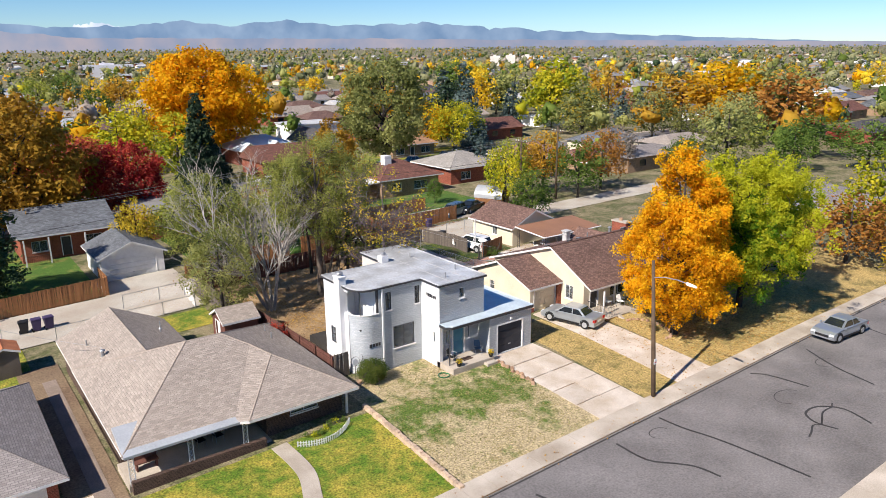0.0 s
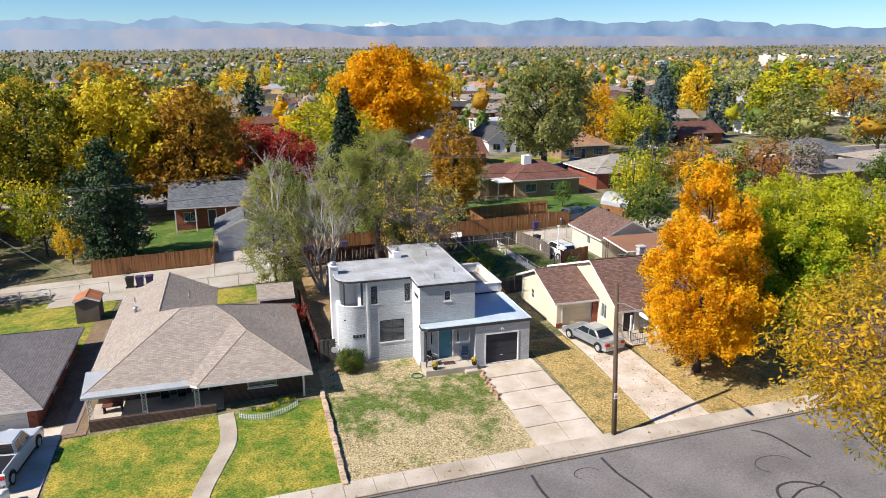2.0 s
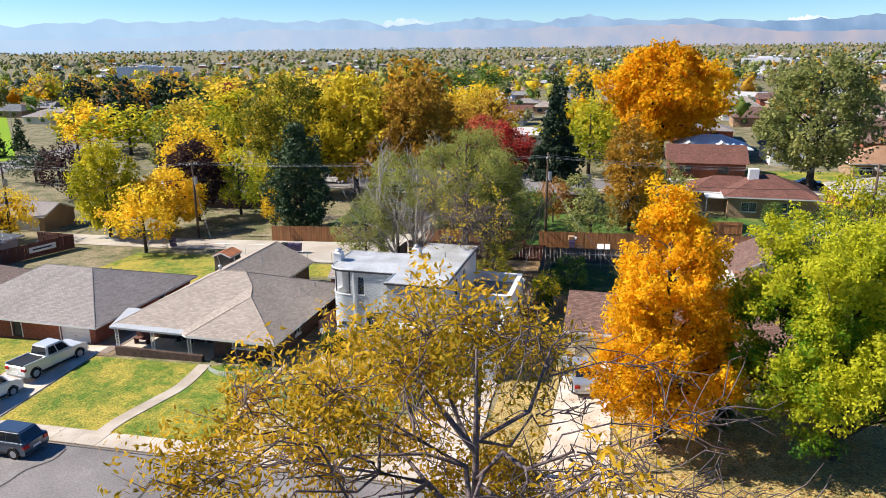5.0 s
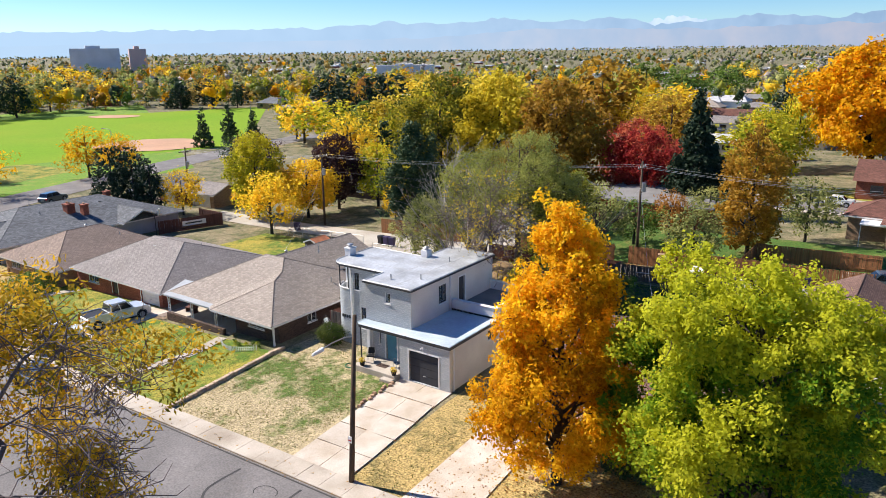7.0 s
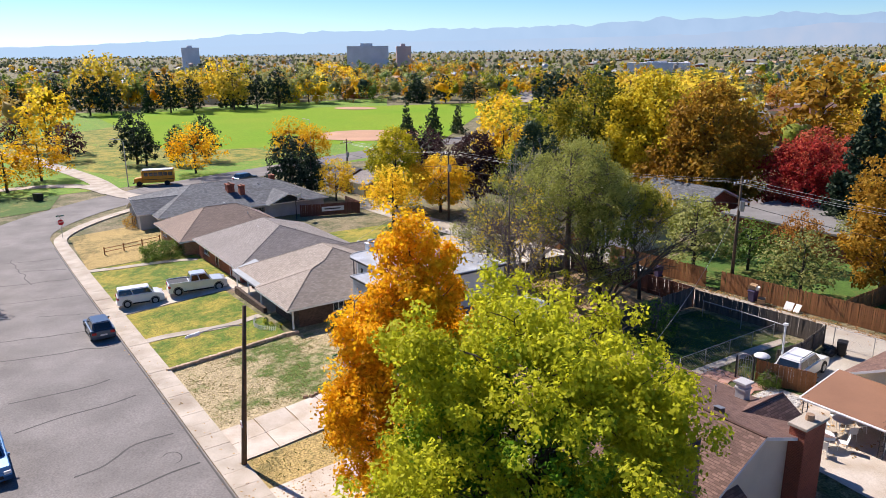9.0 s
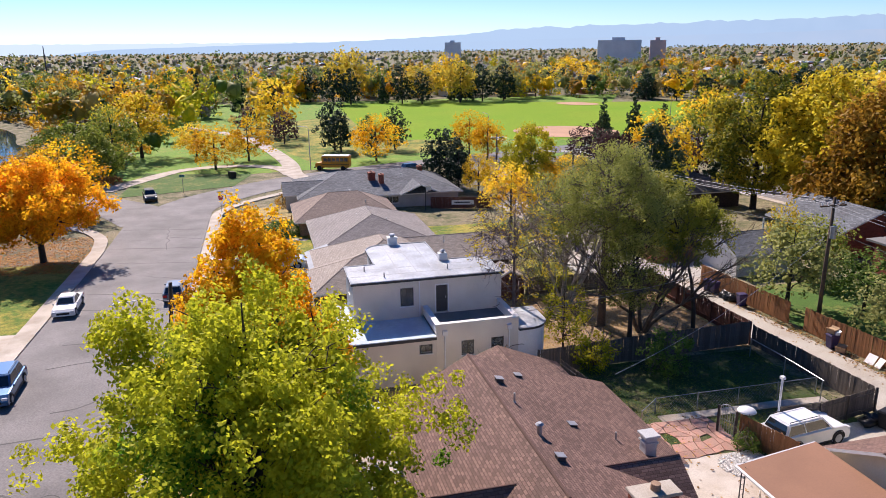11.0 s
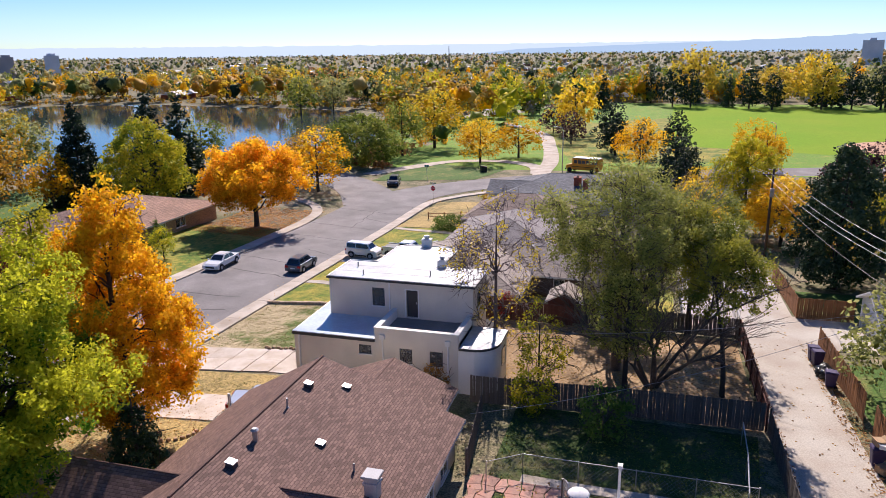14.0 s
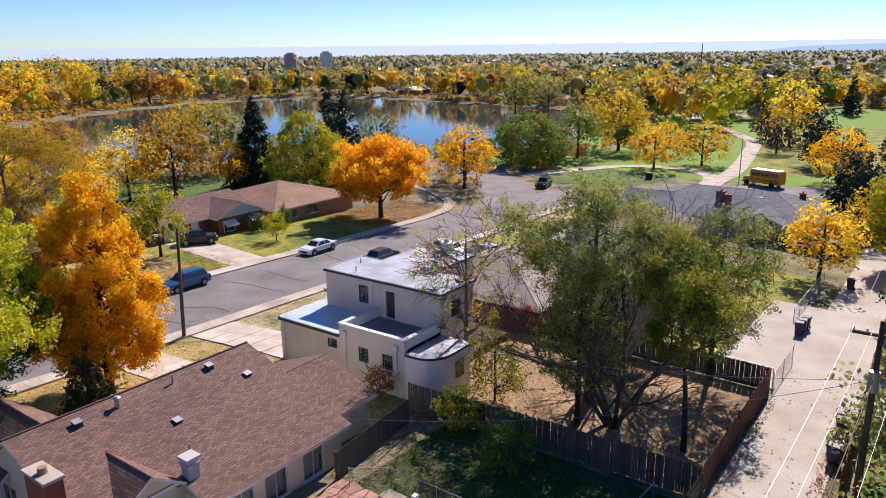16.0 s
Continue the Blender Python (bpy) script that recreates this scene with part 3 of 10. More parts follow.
sheet("concrete_apron", [(-36, 25, 0), (-15.5, 25, 0), (-15.5, 29.4, 0), (-36, 29.4, 0)], 0.07, M["alley"], 12, 4, label="pale concrete parking apron by the alley", category="driveway")
sheet("concrete_apron", [(-22, 33.3, 0), (-14.5, 33.3, 0), (-14.5, 38.4, 0), (-22, 38.4, 0)], 0.07, M["alley"], 8, 5, label="concrete apron before a garage", category="driveway")
sheet("lawn", [(-30, 35, 0), (-22, 35, 0), (-22, 58, 0), (-30, 58, 0)], 0.035, M["lawn_green"], 8, 16, label="green back lawn beyond the alley", category="lawn")
sheet("lawn", [(-12, 35, 0), (30, 35, 0), (30, 52, 0), (-12, 52, 0)], 0.035, M["lawn_green"], 16, 12, label="green back lawn beyond the alley", category="lawn")
sheet("lawn", [(-42, -38, 0), (-12, -38, 0), (-12, -24.1, 0), (-42, -24.1, 0)], 0.035, M["lawn_yellow"], 14, 10, label="green front lawn across the street", category="lawn")
sheet("lawn", [(-12, -38, 0), (40, -38, 0), (40, -24.1, 0), (-12, -24.1, 0)], 0.035, M["lawn_straw"], 18, 10, label="dry front lawn across the street", category="lawn")
sheet("side_yard", [(-31.0, -1.0, 0), (-28.3, -1.0, 0), (-28.3, 20.0, 0), (-31.0, 20.0, 0)], 0.045, M["earth"], 4, 16, label="bare earth side yard between houses", category="yard")
strip("side_path", [(-29.35, -0.6), (-29.3, 17)], 0.85, 0.07, M["old_path"], "narrow brown-stained concrete path along the house", 0.1)
# park
sheet("park_lawn", [(-300, -50, 0), (-96, -62, 0), (-106, 60, 0), (-300, 175, 0)], 0.03, M["lawn_park"], 40, 30, label="green park lawn under scattered trees", category="lawn")
sheet("playing_field", [(-292, 30, 0), (-150, 25, 0), (-128, 92, 0), (-235, 196, 0)], 0.05, M["field"], 30, 24, label="bright green playing field", category="field")
sheet("playing_field", [(-190, -12, 0), (-112, 6, 0), (-125, 45, 0), (-240, 40, 0)], 0.04, M["lawn_yellow"], 20, 12, label="park lawn", category="lawn")
sheet("lawn", [(-108, -26, 0), (-82, -27, 0), (-88, -9, 0), (-100, -6, 0)], 0.05, M["lawn_green"], 12, 10, label="park lawn beside the corner", category="lawn")
sheet("lawn", [(-66, -84, 0), (-20, -84, 0), (-20, -62, 0), (-62, -50, 0)], 0.05, M["lawn_green"], 14, 10, label="green bank by the lake", category="lawn")


def disc(name, cx, cy, rx, ry, rot, off, m, label, category):
    b = Mesh()
    n = 40
    c, s = math.cos(rot), math.sin(rot)
    b.v.append((cx, cy, ground(cx, cy) + off))
    for i in range(n):
        a = 2 * math.pi * i / n
        x, y = rx * math.cos(a), ry * math.sin(a)
        x, y = cx + x * c - y * s, cy + x * s + y * c
        b.v.append((x, y, ground(x, y) + off))
    b.f = [(0, 1 + i, 1 + (i + 1) % n) for i in range(n)]
    b.m, b.uv = [0] * n, [None] * n
    return part(name, b, m, None, label, kind="structure", category=category)


disc("infield", -150.5, 80.5, 15.5, 14, 0.5, 0.16, M["infield"], "reddish clay infield of a ball field", "field")
disc("infield", -247, 128, 10, 7, 0.5, 0.16, M["infield"], "far clay infield of a ball field", "field")
strip("path", smooth_line([(-88, -30), (-100, -25), (-110, -19), (-112, -9), (-106, -1), (-96, 1.5)]), 3.2, 0.12, M["concrete"], "pale concrete park path")
strip("path", smooth_line([(-88, 4.5), (-96.4, 1.9), (-113.5, 1.3), (-139.9, -2.6), (-168.9, -8.9), (-200, -26)]), 3.4, 0.13, M["concrete"], "pale concrete park path")


def build_lake():
    b = Mesh()
    n = 72
    b.v.append((*LAKE_C, LAKE_Z))
    for i in range(n):
        a = 360 * i / n - 180
        r = 1.1 * lerp_table(a, LAKE_ANG, LAKE_RAD)
        b.v.append((LAKE_C[0] + r * math.cos(radians(a)), LAKE_C[1] + r * math.sin(radians(a)), LAKE_Z))
    b.f = [(0, 1 + i, 1 + (i + 1) % n) for i in range(n)]
    b.m, b.uv = [0] * n, [None] * n
    part("lake_water", b, M["water"], None, "calm blue-grey lake reflecting the sky", kind="structure", category="water")


build_lake()
# driveways and paths
dw = sheet("driveway", [(-3.6, -10.1, 0), (0.5, -10.1, 0), (0.2, 0, 0), (-3.9, 0, 0)], 0.03, M["dirt"], 6, 12, label="cracked stained concrete driveway of large slabs", category="driveway")
for j in range(5):
    for i in range(2):
        b = Mesh()
        q = []
        for u, v in ((i / 2 + .004, j / 5 + .003), ((i + 1) / 2 - .004, j / 5 + .003), ((i + 1) / 2 - .004, (j + 1) / 5 - .003), (i / 2 + .004, (j + 1) / 5 - .003)):
            lo, hi = Vector((-3.6 + 4.1 * u, -10.1)), Vector((-3.9 + 4.1 * u, 0))
            p = lo.lerp(hi, v)
            q.append((p.x + float(g.normal()) * .02, p.y + float(g.normal()) * .02, ground(p.x, p.y) + .075 + float(g.normal()) * .008))
        b.hexa([(x, y, z - .1) for x, y, z in q] + q)
        part("slab", b, M["drive"], dw)
sheet("driveway", [(3.9, -11.0, 0), (7.6, -11.0, 0), (7.2, 4.2, 0), (4.2, 4.2, 0)], 0.06, M["drive"], 6, 12, label="pale concrete driveway", category="driveway", skirt=0.1)
sheet("driveway", [(-34.4, -11.0, 0), (-29.7, -11.0, 0), (-29.7, 0.6, 0), (-34.4, 0.6, 0)], 0.06, M["drive"], 6, 12, label="pale concrete driveway", category="driveway", skirt=0.1)
sheet("driveway", [(-15.5, -38, 0), (-20, -38, 0), (-19, -23.2, 0), (-14.5, -23.2, 0)][::-1], 0.06, M["drive"], 6, 10, label="concrete driveway across the street", category="driveway", skirt=0.1)
strip("garden_path", smooth_line([(-21.8, -10.4), (-21.6, -8.6), (-20.9, -6.4), (-20.25, -4.2), (-20.4, -1.2)]), 0.95, 0.075, M["concrete"], "winding concrete garden path", 0.1)
strip("garden_path", smooth_line([(-47.5, -10.2), (-46.5, -7), (-45.5, -3), (-44, 0.5)]), 1.0, 0.075, M["concrete"], "concrete garden path", 0.1)

# tar-sealed cracks of the street
g = np.random.default_rng(12)


def wiggle(a, c, amp, n=9):
    return [(a[0] + (c[0] - a[0]) * i / n + float(g.normal()) * amp, a[1] + (c[1] - a[1]) * i / n + float(g.normal()) * amp * .5) for i in range(n + 1)]


for i in range(17):
    x = -62 + i * 5.6 + float(g.normal()) * .8
    long_ = g.random() < .6
    if -18 < x < 17:
        continue
    strip("tar_seal", smooth_line(wiggle((x - 1.2, -22.3 if long_ else -16.5), (x + 1.2, -12.0), .1), 3), .085 + .07 * g.random(), .056, M["tar"], step=.6, parent=road_main)
for x0, x1, y in ((4, 9, -18.6), (-58, -46, -16.6)):
    strip("tar_seal", smooth_line(wiggle((x0, y), (x1, y + .8), .2), 3), .11, .057, M["tar"], step=.6, parent=road_main)
CRACKS = ([(-0.8, -12.1), (-0.7, -13.7), (-0.3, -15.4), (-0.05, -17.4), (0.2, -20.8)],
          [(-5, -12.4), (-5, -14.5), (-4.1, -15.7), (-3.5, -16.6), (-3.3, -17.9)],
          [(8.6, -12.3), (9.3, -13.2), (9.7, -15.7)], [(15.1, -12.7), (13.8, -15.4), (13.1, -18.2)],
          [(5.95, -19.4), (5.7, -18.2), (6.3, -17.3), (7.6, -17.35), (8.5, -18.5), (8.0, -20.3)],
          [(-10.7, -20), (-11.3, -17.4), (-11.4, -14.7), (-11.8, -13)], [(-15.5, -20), (-15.2, -15.6), (-15.6, -13.9)])
for line in CRACKS:
    strip("tar_seal", smooth_line(line, 4), .15, .0575, M["tar"], step=.6, parent=road_main)
for x, y, r in ((7.5, -15.6, 1.1), (14.0, -14.6, .8), (-2.2, -13.2, .7)):
    strip("tar_seal", [(x + r * math.cos(k * .4), y + .7 * r * math.sin(k * .4)) for k in range(11)], .06, .058, M["tar"], step=.4, parent=road_main)
strip("gutter_seam", [(-61, CURB_N - .12), (60, CURB_N - .12)], .1, .056, M["tar"], parent=road_main)


# ---- houses ----
def wall_run(b, p, q, z0, z1, th, holes=(), m=0):
    """A wall from p to q (its outer face, inside to the left), one solid with through openings (u0, u1, v0, v1)."""
    p, q = Vector((*p, 0)), Vector((*q, 0))
    d = (q - p)
    length = d.length
    d.normalize()
    p, q, length = p + d * 0.003, q - d * 0.003, length - 0.006
    n = Vector((-d.y, d.x, 0))
    us = sorted({0.0, length, *[min(max(h[i], 0), length) for h in holes for i in (0, 1)]})
    vs = sorted({z0, z1, *[min(max(h[i], z0), z1) for h in holes for i in (2, 3)]})
    nu, nv = len(us) - 1, len(vs) - 1

    def solid(i, j):
        if not (0 <= i < nu and 0 <= j < nv):
            return False
        return not any(h[0] - 1e-4 <= us[i] and us[i + 1] <= h[1] + 1e-4 and h[2] - 1e-4 <= vs[j] and vs[j + 1] <= h[3] + 1e-4 for h in holes)
    ids = {}

    def vid(i, j, k):
        if (i, j, k) not in ids:
            c = p + d * us[i] + n * (th * k)
            ids[(i, j, k)] = len(b.v)
            b.v.append((c.x, c.y, vs[j]))
        return ids[(i, j, k)]

    def quad(*c):
        b.f.append(tuple(vid(*k) for k in c))
        b.m.append(m)
        b.uv.append(None)
    for i in range(nu):
        for j in range(nv):
            if not solid(i, j):
                continue
            quad((i, j, 0), (i + 1, j, 0), (i + 1, j + 1, 0), (i, j + 1, 0))
            quad((i, j + 1, 1), (i + 1, j + 1, 1), (i + 1, j, 1), (i, j, 1))
            if not solid(i - 1, j):
                quad((i, j, 1), (i, j, 0), (i, j + 1, 0), (i, j + 1, 1))
            if not solid(i + 1, j):
                quad((i + 1, j, 0), (i + 1, j, 1), (i + 1, j + 1, 1), (i + 1, j + 1, 0))
            if not solid(i, j - 1):
                quad((i, j, 1), (i + 1, j, 1), (i + 1, j, 0), (i, j, 0))
            if not solid(i, j + 1):
                quad((i, j + 1, 0), (i + 1, j + 1, 0), (i + 1, j + 1, 1), (i, j + 1, 1))


def window_unit(parent, p, q, u0, u1, v0, v1, style="sash", frame="trim_white", back=None, name="window"):
    """A window in a wall run: one frame with its bars, a sill, panes and a dark panel painted as the dim room behind.
    """
    p, q = Vector((*p, 0)), Vector((*q, 0))
    d = (q - p).normalized()
    n = Vector((-d.y, d.x, 0))
    k, h = 0.05, 0.015
    cols = 2 if style in ("grid", "slider", "picture") else 1
    rows = {"sash": 2, "grid": 2, "picture": 3}.get(style, 1)
    us = [k + (u1 - u0 - 2 * k) * i / cols for i in range(cols + 1)]
    vs = [v0 + k + (v1 - v0 - 2 * k) * i / rows for i in range(rows + 1)]
    panes = [(us[i] + (h if i else 0), us[i + 1] - (h if i < cols - 1 else 0), vs[j] + (h if j else 0), vs[j + 1] - (h if j < rows - 1 else 0)) for i in range(cols) for j in range(rows)]

    def at(u, i):
        c = p + d * u + n * i
        return (c.x, c.y)
    w = Mesh()
    wall_run(w, at(u0, .04), at(u1, .04), v0, v1, .07, panes)
    ob = part(name, w, M[frame], parent)
    w = Mesh()
    wall_run(w, at(u0 - .05, -.05), at(u1 + .05, -.05), v0 - .07, v0 - .002, .09)
    part("window_sill", w, M["trim_white"], ob)
    g = Mesh()
    wall_run(g, at(u0 + k * .6, .07), at(u1 - k * .6, .07), v0 + k * .6, v1 - k * .6, .008)
    part("pane", g, M["glass"], ob)
    r = Mesh()
    wall_run(r, at(u0 - .1, .5), at(u1 + .1, .5), v0 - .1, v1 + .1, .02)
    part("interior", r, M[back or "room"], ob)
    return ob


def door_unit(parent, p, q, u0, u1, v0, v1, m, kind="door"):
    p, q = Vector((*p, 0)), Vector((*q, 0))
    d = (q - p).normalized()
    n = Vector((-d.y, d.x, 0))

    def bar(mesh, a, c, e, f, i0, i1):
        s, t, dd = p + d * a + n * i0, p + d * c + n * i0, n * (i1 - i0)
        mesh.hexa([(s.x, s.y, e), (t.x, t.y, e), (t.x + dd.x, t.y + dd.y, e), (s.x + dd.x, s.y + dd.y, e), (s.x, s.y, f), (t.x, t.y, f), (t.x + dd.x, t.y + dd.y, f), (s.x + dd.x, s.y + dd.y, f)])
    leaf = Mesh()
    if kind == "garage":
        rows = 4
        for i in range(rows):
            h = (v1 - v0) / rows
            bar(leaf, u0, u1, v0 + i * h + 0.008, v0 + (i + 1) * h - 0.008, 0.12, 0.17)
            cols = 0 if m == "charcoal" else 4 if u1 - u0 < 3.5 else 8
            for j in range(cols):
                w = (u1 - u0) / cols
                bar(leaf, u0 + j * w + 0.08, u0 + (j + 1) * w - 0.08, v0 + i * h + 0.09, v0 + (i + 1) * h - 0.09, 0.105, 0.12)
        bar(leaf, u0, u1, v0, v1, 0.165, 0.175)
    else:
        bar(leaf, u0 + 0.04, u1 - 0.04, v0 + 0.02, v1 - 0.04, 0.1, 0.15)
        for e, f in ((0.12, 0.45), (0.52, 0.9)):
            bar(leaf, u0 + 0.17, u1 - 0.17, v0 + (v1 - v0) * e, v0 + (v1 - v0) * f, 0.09, 0.1)
    ob = part("garage_door" if kind == "garage" else "door", leaf, M[m] if isinstance(m, str) else m, parent)
    fr = Mesh()
    bar(fr, u0 - 0.09, u0, v0, v1 + 0.09, -0.02, 0.1)
    bar(fr, u1, u1 + 0.09, v0, v1 + 0.09, -0.02, 0.1)
    bar(fr, u0, u1, v1, v1 + 0.09, -0.02, 0.1)
    part("door_frame", fr, M["trim_white"], ob)
    hn = Mesh()
    if kind == "garage":
        bar(hn, (u0 + u1) / 2 - 0.1, (u0 + u1) / 2 + 0.1, v0 + 0.5, v0 + 0.54, 0.06, 0.105)
    else:
        bar(hn, u1 - 0.14, u1 - 0.1, v0 + 0.95, v0 + 1.1, 0.05, 0.1)
    part("handle", hn, M["galv"], ob)
    return ob


def slope(b, pts, m=0, thick=0.14):
    """A roof plane (its first two points on the eave), with courses running along the eave."""
    a, c = Vector(pts[0]), Vector(pts[1])
    u = (c - a).normalized()
    nrm = (Vector(pts[1]) - Vector(pts[0])).cross(Vector(pts[2]) - Vector(pts[0])).normalized()
    v = nrm.cross(u)
    b.face(pts, m, [((Vector(p) - a).dot(u), (Vector(p) - a).dot(v)) for p in pts])


def roof(parent, kind, x0, y0, x1, y1, ze, zr, m, ridge=None, fascia="trim_white", thick=0.16, ends=None, gable_mat=None, wall=None, label=""):
    """hip, gable_x (ridge along x) or gable_y roof over an eave rectangle. ridge: its place across, if not the middle."""
    b = Mesh()
    sw = kind == "gable_y" or (kind == "hip" and (y1 - y0) > (x1 - x0))

    def P(u, v, z):
        return (v, u, z) if sw else (u, v, z)
    u0, u1, v0, v1 = (y0, y1, x0, x1) if sw else (x0, x1, y0, y1)
    vr = (v0 + v1) / 2 if ridge is None else ridge
    if kind == "hip":
        if ends is None:
            e0 = e1 = min((v1 - v0) / 2, (u1 - u0) / 2 - 0.05)
        else:
            e0, e1 = ends
    else:
        e0 = e1 = 0
    A, B, C, D, R0, R1 = P(u0, v0, ze), P(u1, v0, ze), P(u1, v1, ze), P(u0, v1, ze), P(u0 + e0, vr, zr), P(u1 - e1, vr, zr)

    def add(pts):
        slope(b, pts)
    faces = [[A, B, R1, R0], [C, D, R0, R1]]
    if kind == "hip":
        faces += [[B, C, R1], [D, A, R0]]
    if sw:
        faces = [[f[1], f[0], *f[2:][::-1]] for f in faces]
    for f in faces:
        slope(b, f)
    ob = part("roof", b, M[m], parent, label)
    f = Mesh()
    dz = -thick
    lo = [(p[0], p[1], p[2] + dz) for p in (A, B, C, D)]
    for i, j in ((0, 1), (1, 2), (2, 3), (3, 0)):
        q = (A, B, C, D)
        if kind == "hip" or i % 2 == 0:
            f.face([lo[i], lo[j], q[j], q[i]])
    if kind != "hip":
        for e0_, r, e1_ in ((A, R0, D), (B, R1, C)):
            f.face([e0_, r, (r[0], r[1], r[2] + dz), (e0_[0], e0_[1], e0_[2] + dz)])
            f.face([r, e1_, (e1_[0], e1_[1], e1_[2] + dz), (r[0], r[1], r[2] + dz)])
        l0, l1 = (R0[0], R0[1], R0[2] + dz), (R1[0], R1[1], R1[2] + dz)
        f.face([lo[0], lo[1], l1, l0])
        f.face([lo[2], lo[3], l0, l1])
    else:
        f.face(lo)
    part("fascia", f, M[fascia], ob)
    if kind in ("hip", "gable_x", "gable_y"):
        c = Mesh()
        lines = [(R0, R1)] + ([(A, R0), (D, R0), (B, R1), (C, R1)] if kind == "hip" else [])
        for s, t in lines:
            s, t = Vector(s), Vector(t)
            if (t - s).length > 0.3:
                c.tube([s + Vector((0, 0, -0.02)), t + Vector((0, 0, -0.02))], 0.045, 6)
        part("ridge_cap", c, M[m], ob)
    return ob


def simple_house(name, label, x0, y0, x1, y1, zf, h, kind, rise, over, wall, rmat, holes=None, ridge=None, front=None, lowest=-0.8, ends=None, group="", fascia="trim_white"):
    """A small house: four walls with openings, a roof, windows and doors.
    holes: {side: [(u0, u1, v0, v1, what)]}, u along the wall as seen from outside, left to right."""
    h_ = thing(name, label, "house" if "garage" not in name and "shed" not in name else name.split("_")[-1], (x0 + x1) / 2, (y0 + y1) / 2, 0, group=group)
    ox, oy = (x0 + x1) / 2, (y0 + y1) / 2
    a, b_, c, d = (x0 - ox, y0 - oy), (x1 - ox, y0 - oy), (x1 - ox, y1 - oy), (x0 - ox, y1 - oy)
    sides = {"S": (a, b_), "E": (b_, c), "N": (c, d), "W": (d, a)}
    holes = holes or {}
    for s, (p, q) in sides.items():
        mesh = Mesh()
        hs = [(u0, u1, zf + v0, zf + v1) for u0, u1, v0, v1, *_ in holes.get(s, [])]
        wall_run(mesh, p, q, zf + lowest, zf + h, 0.2, hs)
        if kind == "gable_x" and s in "EW" or kind == "gable_y" and s in "SN":
            r = ridge if ridge is not None else None
            k = rise * (1 - 0.0)
            P, Q = Vector((*p, 0)), Vector((*q, 0))
            fr = 0.5
            if r is not None:
                rr = r - (oy if kind == "gable_x" else ox)
                fr = (rr - (p[1] if kind == "gable_x" else p[0])) / ((q[1] - p[1]) if kind == "gable_x" else (q[0] - p[0]))
            T = P.lerp(Q, fr)
            n = Vector((-(Q - P).y, (Q - P).x, 0)).normalized() * 0.2
            z = zf + h
            mesh.face([(P.x, P.y, z), (Q.x, Q.y, z), (T.x, T.y, z + k)])
            mesh.face([(P.x + n.x, P.y + n.y, z), (T.x + n.x, T.y + n.y, z + k), (Q.x + n.x, Q.y + n.y, z)])
        part("wall", mesh, M[wall], h_)
        for u0, u1, v0, v1, what in holes.get(s, []):
            if what in ("sash", "grid", "slider", "picture", "fixed"):
                window_unit(h_, p, q, u0, u1, zf + v0, zf + v1, what)
            elif what == "blind":
                window_unit(h_, p, q, u0, u1, zf + v0, zf + v1, "slider", back="blind")
            elif what.startswith("garage"):
                door_unit(h_, p, q, u0, u1, zf + v0, zf + v1, what.split(":")[1] if ":" in what else "trim_white", "garage")
            else:
                door_unit(h_, p, q, u0, u1, zf + v0, zf + v1, what.split(":")[1] if ":" in what else "trim_dark")
    fl = Mesh()
    fl.box(x0 - ox + 0.2, y0 - oy + 0.2, zf - 0.3, x1 - ox - 0.2, y1 - oy - 0.2, zf - 0.02)
    part("floor_slab", fl, M["room"], h_)
    if kind == "flat":
        r = Mesh()
        r.box(x0 - ox - over, y0 - oy - over, zf + h, x1 - ox + over, y1 - oy + over, zf + h + 0.22)
        part("roof", r, M[rmat], h_, bevel=0.02)
    else:
        span = ((x1 - x0) if kind == "gable_y" else (y1 - y0)) / 2
        if kind == "hip":
            span = min(x1 - x0, y1 - y0) / 2
        drop = rise * over / max(span, 0.5)
        rr = None if ridge is None else ridge - (oy if kind == "gable_x" else ox)
        roof(h_, kind, x0 - ox - over, y0 - oy - over, x1 - ox + over, y1 - oy + over, zf + h - drop + 0.16, zf + h + rise + 0.16, rmat, rr, ends=ends, fascia=fascia)
    return h_


